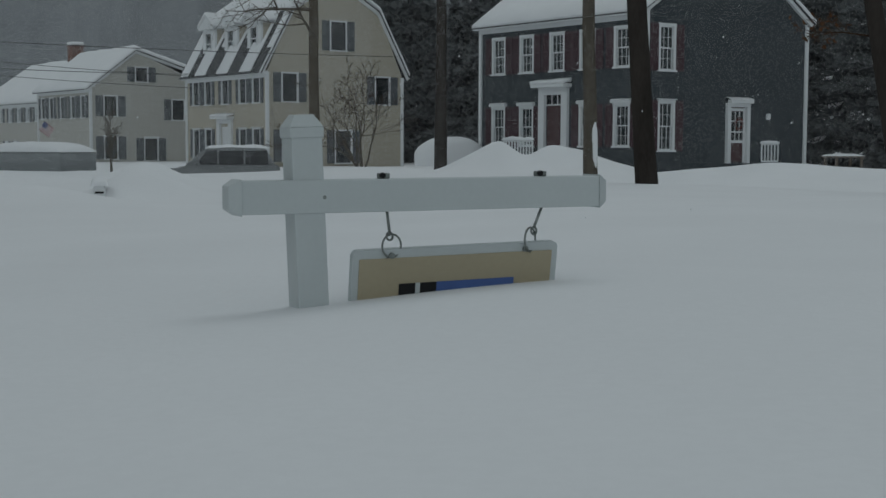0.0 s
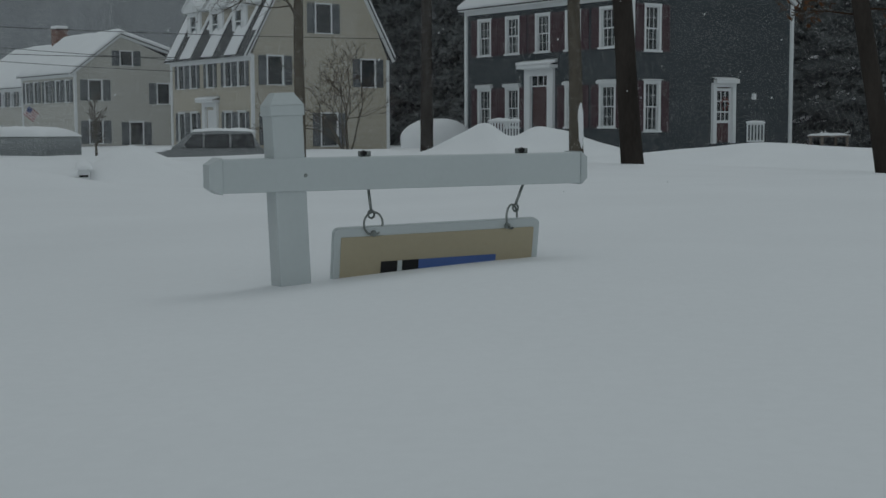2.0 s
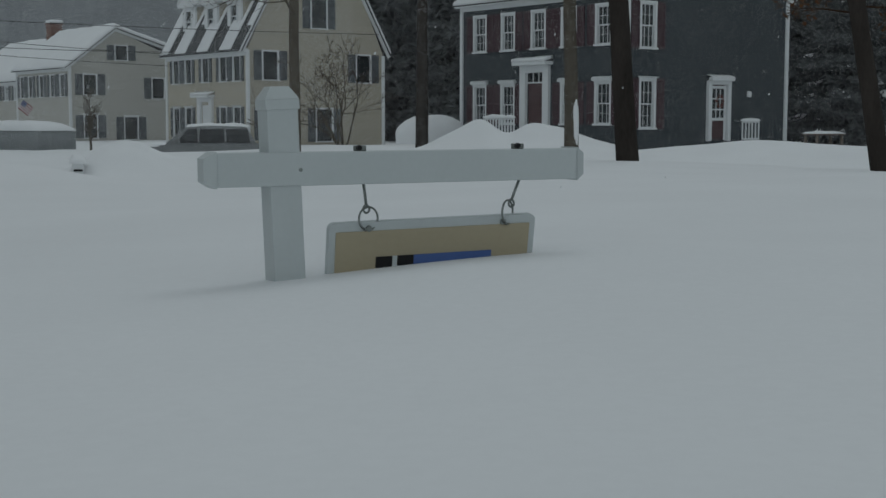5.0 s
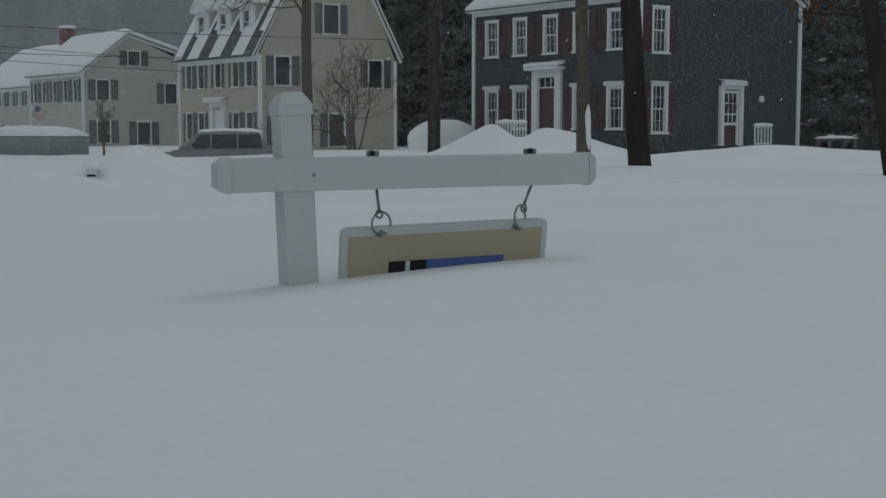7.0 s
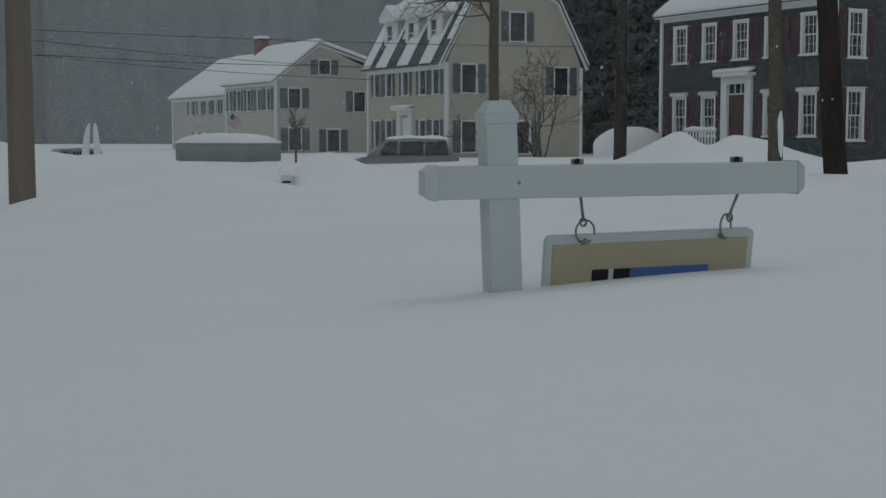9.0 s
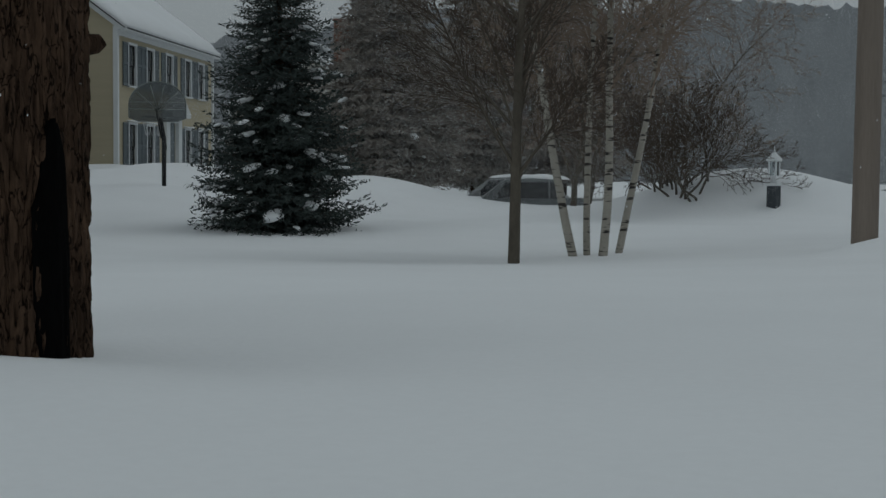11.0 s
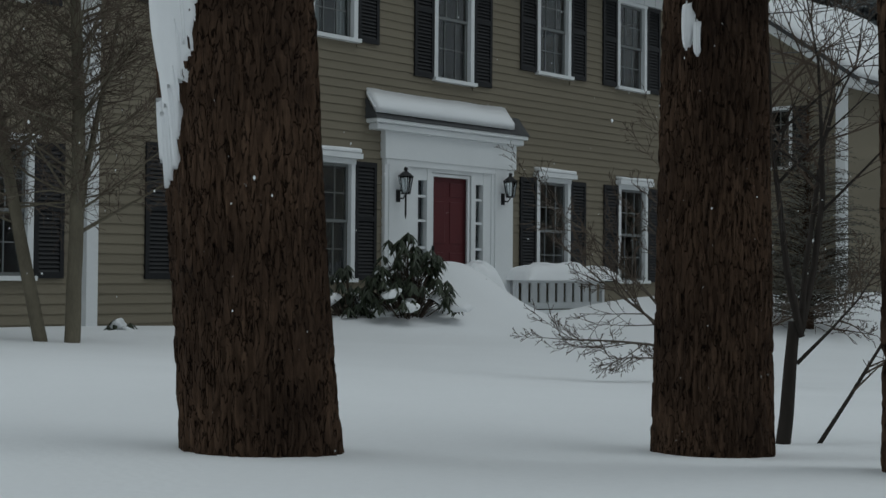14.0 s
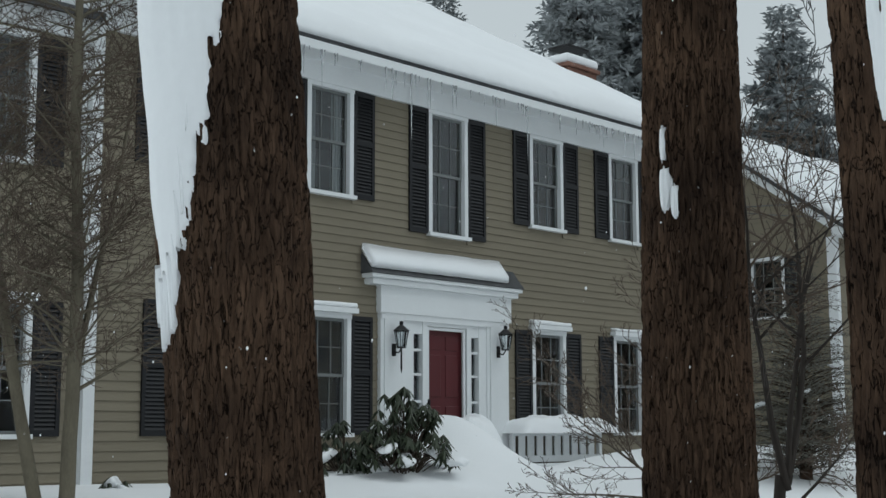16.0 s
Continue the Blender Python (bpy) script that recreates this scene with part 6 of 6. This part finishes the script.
def lamp_post():
    b = on_snow(-11.9, 22.05, 0.3)
    t = empty("lamp_post", Matrix.Translation((b[0], b[1], 0.5)), "white lantern on a grey square post in snow", "lamp post")
    part("post", box_bm((0, 0, 0.37), (0.19, 0.19, 0.76), 0.01), SLATE, t, "grey square wooden post")
    part("post_top", box_bm((0, 0, 0.775), (0.22, 0.22, 0.05), 0.01), WHITE, t)
    tb = Tubes()
    tb.add([Vector((0, 0, 0.80)), Vector((0, 0, 0.88)), Vector((0, 0, 0.92))], [0.07, 0.03, 0.06], 10)
    tb.make("neck", WHITE, t)
    bm = bmesh.new()
    for k in range(4):
        a = math.pi / 4 + k * math.pi / 2
        add_box(bm, (0.095 * math.cos(a), 0.095 * math.sin(a), 1.06), (0.022, 0.022, 0.28))
    add_box(bm, (0, 0, 0.925), (0.19, 0.19, 0.02))
    add_box(bm, (0, 0, 1.20), (0.20, 0.20, 0.02))
    part("cage", bm, WHITE, t)
    part("glass", box_bm((0, 0, 1.06), (0.13, 0.13, 0.25)), GLASS, t).visible_shadow = False
    bm = bmesh.new()
    bmesh.ops.create_cone(bm, cap_ends=True, segments=4, radius1=0.17, radius2=0.02, depth=0.15, matrix=Matrix.Translation((0, 0, 1.285)) @ Matrix.Rotation(radians(45), 4, "Z"))
    bmesh.ops.create_cone(bm, cap_ends=True, segments=8, radius1=0.016, radius2=0.006, depth=0.12, matrix=Matrix.Translation((0, 0, 1.40)))
    part("roof", bm, WHITE, t)


lamp_post()


def hoop():
    b = on_snow(-22.2, 16.14, 0.2)
    t = empty("basketball_hoop", Matrix.Translation((b[0], b[1], 0)) @ Matrix.Rotation(radians(234), 4, "Z"), "basketball hoop with fan-shaped clear backboard on black pole", "basketball hoop")
    tb = Tubes()
    tb.add([Vector((-0.12, 0, 0.3)), Vector((-0.12, 0, 2.1))], [0.045, 0.045], 10)
    tb.add([Vector((-0.12, 0, 2.05)), Vector((-0.06, 0, 2.45))], [0.04, 0.04], 10)
    tb.make("pole", IRON, t)
    tb = Tubes()
    for s in (-1, 1):
        tb.add([Vector((-0.12 + 0.05 * s, 0, 1.95 + 0.1 * s)), Vector((-0.02 + 0.05 * s, -0.25, 2.55 + 0.1 * s))], [0.016, 0.016], 5)
    tb.make("lift_arm", IRON, t)
    out = [(0.56 * math.cos(a), 0.47 * math.sin(a) + 2.72) for a in [math.pi * i / 20 for i in range(21)]]
    out = [(0.56, 2.47)] + out + [(-0.56, 2.47), (-0.38, 2.40), (0.38, 2.40)]
    part("backboard", poly_bm(out, -0.31, -0.29), BOARD, t)
    tb = Tubes()
    ring = [Vector((x, -0.30, z)) for x, z in out]
    tb.add(ring + ring[:1], [0.012] * (len(ring) + 1), 5)
    tb.make("board_frame", STEEL, t)
    tb = Tubes()
    for s in (-1, 1):
        tb.add([Vector((0, -0.27, 2.62)), Vector((0.40 * s, -0.27, 2.98))], [0.014, 0.014], 5)
        tb.add([Vector((0, -0.27, 2.62)), Vector((0.14 * s, -0.27, 3.12))], [0.01, 0.01], 5)
    tb.add([Vector((-0.54, -0.27, 2.64)), Vector((0.54, -0.27, 2.64))], [0.01, 0.01], 5)
    tb.add([Vector((-0.54, -0.27, 2.78)), Vector((0.54, -0.27, 2.78))], [0.008, 0.008], 5)
    tb.make("strut", STEEL, t)
    tb = Tubes()
    hang_ring(tb, Vector((0.1, -0.55, 2.5)), 0.22, Vector((0, 0, 1)), 0.01)
    rim = tb.make("rim", IRON, t)
    tb = Tubes()
    for k in range(12):
        a = 6.283 * k / 12
        tb.add([Vector((0.1 + 0.22 * math.cos(a), -0.55 + 0.22 * math.sin(a), 2.5)), Vector((0.1 + 0.13 * math.cos(a + 0.5), -0.55 + 0.13 * math.sin(a + 0.5), 2.12))], [0.006, 0.005], 3)
    tb.make("net", WHITE, rim)


BOARD = mat("smoked_acrylic", (0.10, 0.115, 0.12), 0.25, 2, 0.2, 0.05)
BOARD.node_tree.nodes["Principled BSDF"].inputs["Alpha"].default_value = 0.62
hoop()

PAINT = mat("grey_car_paint", (0.20, 0.21, 0.215), 0.35, 2, 0.1, 0.0, spec=0.5)
PAINT_B = mat("silver_car_paint", (0.16, 0.175, 0.18), 0.35, 2, 0.1, 0.0, spec=0.5)
CARGLASS = mat("dark_car_glass", (0.02, 0.022, 0.025), 0.15, 3, 0.3, 0.0, spec=0.5)
RUBBER = mat("tyre_rubber", (0.02, 0.02, 0.02), 0.9, 8, 0.2, 0.2)


def loft(sections):
    """Rings of (x, half width low, half width high, z low, z high) joined into a body."""
    bm = bmesh.new()
    rings = []
    for x, wl, wh, z0, z1 in sections:
        rings.append([bm.verts.new(q) for q in ((x, -wl, z0), (x, wl, z0), (x, wl, z0 + (z1 - z0) * 0.55), (x, wh, z1), (x, -wh, z1), (x, -wl, z0 + (z1 - z0) * 0.55))])
    for a, b in zip(rings, rings[1:]):
        for k in range(6):
            j = (k + 1) % 6
            bm.faces.new([a[k], a[j], b[j], b[k]])
    bm.faces.new(rings[0][::-1])
    bm.faces.new(rings[-1])
    bmesh.ops.recalc_face_normals(bm, faces=bm.faces)
    bmesh.ops.bevel(bm, geom=bm.edges[:], offset=0.035, segments=2, affect="EDGES")
    return bm


def car(m, paint, label, van=True, snow=0.16):
    t = empty("car", m, label, "car", "parked cars")
    part("body", loft([(-2.35, 0.72, 0.66, 0.35, 0.75), (-2.1, 0.88, 0.82, 0.28, 0.92), (-1.0, 0.92, 0.88, 0.25, 1.05), (1.6, 0.92, 0.88, 0.25, 1.08), (2.25, 0.88, 0.84, 0.3, 1.08), (2.35, 0.8, 0.76, 0.4, 0.95)]), paint, t, smooth=False)
    back = 2.15 if van else 1.5
    cab = part("cabin", loft([(-1.25, 0.84, 0.80, 1.0, 1.06), (-0.45, 0.84, 0.68, 1.0, 1.68), (0.4, 0.84, 0.68, 1.0, 1.74), (back - 0.35, 0.84, 0.68, 1.0, 1.70), (back, 0.82, 0.70, 1.0, 1.12)]), paint, t)
    for s in (-1, 1):
        for x0, x1, in ((-0.85, -0.05), (0.02, 0.95), (1.02, back - 0.22)):
            bm = bmesh.new()
            xr, xl = (0.10 if x1 > 1.5 else 0.0), (0.42 if x0 < -0.5 else 0.0)
            pts = [(x0, 0.865, 1.08), (x1, 0.865, 1.08), (x1 - xr * 0.6, 0.865, 1.40), (x1 - xr, 0.765, 1.62), (x0 + xl, 0.765, 1.60), (x0 + xl * 0.6, 0.865, 1.40)]
            q = [bm.verts.new((x, s * y, z)) for x, y, z in pts] + [bm.verts.new((x, s * (y - 0.05), z)) for x, y, z in pts]
            for a in (0, 6):
                bm.faces.new([q[a], q[a + 1], q[a + 2], q[a + 5]])
                bm.faces.new([q[a + 5], q[a + 2], q[a + 3], q[a + 4]])
            for i in range(6):
                j = (i + 1) % 6
                bm.faces.new([q[j], q[i], q[i + 6], q[j + 6]])
            bmesh.ops.recalc_face_normals(bm, faces=bm.faces)
            part("side_window", bm, CARGLASS, cab)
        part("mirror", box_bm((-0.75, s * 1.0, 1.12), (0.1, 0.2, 0.14), 0.03), paint, t)
        for x in (-1.45, 1.45):
            tb = Tubes()
            tb.add([Vector((x, s * 0.70, 0.33)), Vector((x, s * 0.72, 0.33)), Vector((x, s * 0.92, 0.33)), Vector((x, s * 0.94, 0.33))], [0.30, 0.33, 0.33, 0.30], 22)
            wh = tb.make("wheel", RUBBER, t)
            tb = Tubes()
            tb.add([Vector((x, s * 0.90, 0.33)), Vector((x, s * 0.95, 0.33))], [0.2, 0.19], 16)
            tb.make("rim", STEEL, wh)
    for nm, c, sx, sy, h in (("roof_snow", (0.75, 0, 1.70), 1.22, 0.64, snow * 0.8), ("hood_snow", (-1.65, 0, 0.94), 0.62, 0.84, snow * 0.9)):
        ob = heap(nm, Matrix.Translation(c), sx if van or nm[0] == "h" else 0.95, sy, h, sx + 4, "snow lying on the car")
        ob.parent = t
        for key in ("category",):
            del ob[key]
    return t


car(pose(-8.75, 52.27, -0.42, 0, 0, 11), PAINT, "dark grey minivan buried to its doors in snow")
car(pose(-30.9, 37.8, -0.48, 0, 0, HEAD - 95), PAINT, "dark car under a thick layer of snow")
car(pose(-28.35, 35.4, -0.50, 0, 0, HEAD - 85), PAINT_B, "silver car half buried in snow", False)
car(pose(-23.8, 55.6, -0.85, 0, 0, HEAD - 90), PAINT, "far car roof showing above the snowbank", False)

TRAILER = mat("grey_trailer_side", (0.20, 0.215, 0.22), 0.6, 1.5, 0.08, 0.05)
# trailer-like long box under snow, mailbox, stakes
tr = empty("box_trailer", pose(-17.45, 58.27, -0.4, 0, 0, math.degrees(math.atan2(57.1 - 59.9, -15.1 + 20.3))), "long grey box trailer with thick snow on top", "trailer")
part("box", box_bm((0, 0, 0.75), (4.5, 2.2, 1.5), 0.12), TRAILER, tr)
h_ = heap("top_snow", Matrix.Translation((0, 0, 1.48)), 2.28, 1.12, 0.42, 14.0, "thick even snow on the trailer", rough=0.2)
h_.parent = tr
del h_["category"]


def mailbox():
    x, y = -4.17, 16.3
    t = empty("mailbox", pose(x, y, ground(x, y) - 0.12, 0, 0, 14) @ Matrix.Scale(0.8, 4), "small mailbox capped with snow in a drift", "mailbox")
    bm = bmesh.new()
    pts = [(0.09 * math.cos(a), 0.13 + 0.09 * math.sin(a)) for a in [math.pi * i / 8 for i in range(9)]] + [(-0.09, 0.0), (0.09, 0.0)]
    part("box", poly_bm(pts, -0.24, 0.24), WHITE, t, m=Matrix.Translation((0, 0, 0.12)))
    part("door", poly_bm([(p * 0.92, q * 0.92 + 0.005) for p, q in pts], -0.255, -0.243), WHITE, t, m=Matrix.Translation((0, 0, 0.12)))
    part("pull_slot", box_bm((0, -0.262, 0.21), (0.13, 0.014, 0.03), 0.004), IRON, t, "dark pull handle")
    part("post", box_bm((0, 0, -0.2), (0.09, 0.09, 0.66)), POLE_WOOD, t)
    h = heap("snow_cap", Matrix.Translation((0, 0, 0.31)), 0.13, 0.26, 0.12, 2.0, "cap of snow")
    h.parent = t
    del h["category"]


mailbox()
for i, (x, y) in enumerate([(-19.4, 46.7), (-18.9, 47.0)]):
    ob = heap("snowy_stake", Matrix.Translation((x, y, 0.0)) @ Matrix.Rotation(radians(6 - 12 * i), 4, "Y"), 0.12, 0.12, 1.8, 3.0 + i, "thin upright stake plastered with snow", "stake")


def railing(m, w, label):
    t = empty("railing", m, label, "railing", "white rails")
    for z in (0.12, 0.78):
        part("rail", box_bm((0, 0, z), (w, 0.06, 0.07), 0.008), WHITE, t)
    n = int(w / 0.16)
    for i in range(n + 1):
        part("baluster", box_bm((-w / 2 + w * i / n, 0, 0.45), (0.045, 0.045, 0.66)), WHITE, t)
    h = heap("rail_snow", Matrix.Translation((0, 0, 0.81)), w / 2 + 0.04, 0.09, 0.12, w, "snow on the top rail")
    h.parent = t
    del h["category"]


railing(pose(2.75, 49.8, 0.82, 0, 0, HEAD - 180), 1.7, "white porch railing capped with snow")
railing(pose(12.7, 52.4, 0.72, 0, 0, 36), 0.95, "white slatted seat back capped with snow")
sn = empty("table", pose(16.2, 54.5, 0.28, 0, 0, 36), "snowy outdoor table beside the slate house", "table")
part("top", box_bm((0, 0, 0.72), (1.9, 0.7, 0.06), 0.01), POLE_WOOD, sn)
for x in (-0.8, 0.8):
    for y in (-0.28, 0.28):
        part("leg", box_bm((x, y, 0.34), (0.08, 0.08, 0.72)), POLE_WOOD, sn)
h_ = heap("snow_cap", Matrix.Translation((0, 0, 0.75)), 0.98, 0.37, 0.10, 5.0, "snow on the table top")
h_.parent = sn
del h_["category"]


def wreath(m, label):
    rng = random.Random(4)
    v, f = [], []
    for i in range(260):
        a = rng.random() * 6.283
        r = 0.2 + rng.gauss(0, 0.035)
        c = Vector((r * math.cos(a), rng.uniform(-0.05, 0.0), r * math.sin(a)))
        for k in range(1):
            n1, n2 = Vector((rng.gauss(0, 1), rng.gauss(0, 1), rng.gauss(0, 1))).normalized() * 0.06, Vector((rng.gauss(0, 1), rng.gauss(0, 1), rng.gauss(0, 1))).normalized() * 0.02
            b = len(v)
            for e in (c - n2, c + n1, c + n2):
                v.append((e.x, e.y, e.z))
            f.append((b, b + 1, b + 2))
    ob = raw("wreath", v, f, WREATH, m=m)
    tagged(ob, label, "wreath")


WREATH = mat("wreath_red", (0.16, 0.05, 0.04), 0.8, 6, 0.4, 0.0)
wreath(X0 @ face_at("right", 0.0) @ Matrix.Translation((4.97, -0.10, 2.3)), "reddish wreath on the side door")
part("porch_light", box_bm((6.75, -0.07, 2.6), (0.16, 0.14, 0.24), 0.03), WHITE, dark, m=face_at("right", 0.0))



def buried_car():
    """A smooth dome of snow over a parked car beside the slate house."""
    bm = bmesh.new()
    n, rings = 40, []
    for j in range(15):
        q = j / 14
        r, z = math.sin(q * math.pi / 2) ** 0.8, math.cos(q * math.pi / 2) ** 0.75
        rings.append([bm.verts.new((1.6 * r * math.cos(6.28319 * k / n) + 0.12 * noise.noise((k * 0.3, q * 3, 1)), 1.2 * r * math.sin(6.28319 * k / n),
                                    1.22 * z * (1 + 0.07 * noise.noise((math.cos(6.28319 * k / n) * 2 * r, math.sin(6.28319 * k / n) * 2 * r, 5))))) for k in range(n)])
    for ra, rb in zip(rings, rings[1:]):
        for k in range(n):
            bm.faces.new([ra[k], rb[k], rb[(k + 1) % n], ra[(k + 1) % n]])
    bmesh.ops.remove_doubles(bm, verts=bm.verts, dist=0.002)
    tagged(part("snow_mound", bm, SNOW, None, "", True, pose(0.3, 57.5, 0.55, 0, 0, 20)), "rounded mound of snow burying a parked car", "snow mound")


buried_car()

FLAG_RED, FLAG_WHITE, FLAG_BLUE = mat("flag_red", (0.22, 0.03, 0.03), 0.8), mat("flag_white", (0.6, 0.6, 0.6), 0.8), mat("flag_blue", (0.03, 0.05, 0.15), 0.8)


def house_flag():
    t = empty("flag", pose(-22.30, 75.78, 2.21, 0, 38, -10) @ Matrix.Scale(0.5, 4), "striped red and white flag hanging from a slanting pole", "flag")
    tb = Tubes()
    tb.add([Vector((-0.75, 0, -0.9)), Vector((-0.75, 0, 0.75))], [0.02, 0.015], 6)
    tb.make("pole", WHITE, t)
    for i in range(9):
        part("stripe", box_bm((0, 0.01 * math.sin(i), 0.53 - 0.13 * i), (1.45, 0.012, 0.128)), FLAG_RED if i % 2 == 0 else FLAG_WHITE, t, "red stripe" if i % 2 == 0 else "white stripe")
    part("canton", box_bm((-0.42, -0.012, 0.27), (0.6, 0.012, 0.6)), FLAG_BLUE, t, "dark blue corner")


house_flag()

# leaves still hanging on an oak beside the street
rng = random.Random(9)
oak = empty("tree", Matrix.Translation(on_snow(7.6, 20.6)), "oak limb with withered orange-brown leaves", "tree")
limbs, twigs = Tubes(), Tubes()
grow(limbs, twigs, Vector((-1.2, -0.6, 2.5)), Vector((-0.8, 0, -0.05)), 1.0, 0.02, 0, rng, dict(SMALL, tip=0.004))
grow(limbs, twigs, Vector((-1.2, -0.6, 2.6)), Vector((0.6, 0, 0.1)), 0.8, 0.02, 0, rng, dict(SMALL, tip=0.004))
limbs.make("limb", BARK, oak)
twigs.make("crown", TWIG, oak)
v, f = [], []
for i in range(160):
    q = Vector(twigs.v[rng.randrange(len(twigs.v))])
    n1, n2 = Vector((rng.gauss(0, 1), rng.gauss(0, 1), rng.gauss(0, 1))).normalized() * 0.06, Vector((rng.gauss(0, 1), rng.gauss(0, 1), rng.gauss(0, 1))).normalized() * 0.03
    b = len(v)
    for e in (q, q + n1 * 0.6 + n2, q + n1 * 1.3, q + n1 * 0.6 - n2):
        v.append((e.x, e.y, e.z))
    f.append((b, b + 1, b + 2, b + 3))
raw("foliage", v, f, mat("withered_leaf", (0.12, 0.055, 0.025), 0.8, 8, 0.3, 0.0), oak)


# ---------------------------------------------------------------- snow in the air
def snowfall():
    rng = random.Random(12)
    v, f = [], []
    for i in range(420):
        az, r = radians(rng.uniform(-16, 102)), 2.2 + 17 * rng.random() ** 1.3
        c = Vector((-r * math.sin(az), r * math.cos(az), 1.35 + rng.random() * (0.35 + 0.24 * r)))
        s = rng.uniform(0.0013, 0.0030) * (0.55 + 0.12 * r)
        b = len(v)
        for d in ((s, 0, 0), (-s, 0, 0), (0, s, 0), (0, -s, 0), (0.5 * s, 0, 1.6 * s), (-0.5 * s, 0, -1.6 * s)):
            v.append(tuple(c + Vector(d)))
        for t in ((0, 2, 4), (2, 1, 4), (1, 3, 4), (3, 0, 4), (2, 0, 5), (1, 2, 5), (3, 1, 5), (0, 3, 5)):
            f.append(tuple(b + k for k in t))
    tagged(raw("falling_snow", v, f, SNOW), "small white snowflakes drifting down over the yard", "snowfall", kind="stuff")


snowfall()


def far_snowfall(label, count, r0, r1, az0, az1, rise, size, seed):
    """Snow in the air over the street, thick enough to veil what lies behind it."""
    g = np.random.default_rng(seed)
    r = np.sqrt(g.uniform(r0 * r0, r1 * r1, count))
    az = np.radians(g.uniform(az0, az1, count))
    z = 0.75 + g.random(count) * (0.75 + rise * r)
    c = np.stack([-r * np.sin(az), r * np.cos(az), z], 1)
    tri = g.normal(0, 1, (count, 3, 3))
    tri *= (size * g.uniform(0.6, 1.2, (count, 1, 1))) / np.linalg.norm(tri, axis=2, keepdims=True)
    v = (c[:, None, :] + tri).reshape(-1, 3)
    me = bpy.data.meshes.new("falling_snow")
    me.from_pydata(v, [], np.arange(3 * count).reshape(-1, 3))
    me.materials.append(SNOW)
    ob = bpy.data.objects.new("falling_snow", me)
    bpy.context.scene.collection.objects.link(ob)
    tagged(ob, label, "snowfall", kind="stuff")


far_snowfall("fine snow falling thickly over the street", 720000, 23.0, 41.5, -19.0, 54.0, 0.15, 0.0070, 5)
far_snowfall("fine snow falling before the far houses", 340000, 47.0, 61.0, 3.0, 24.0, 0.14, 0.0113, 6)
far_snowfall("fine snow falling before the cedars", 190000, 17.5, 27.0, 13.0, 45.0, 0.15, 0.0057, 7)
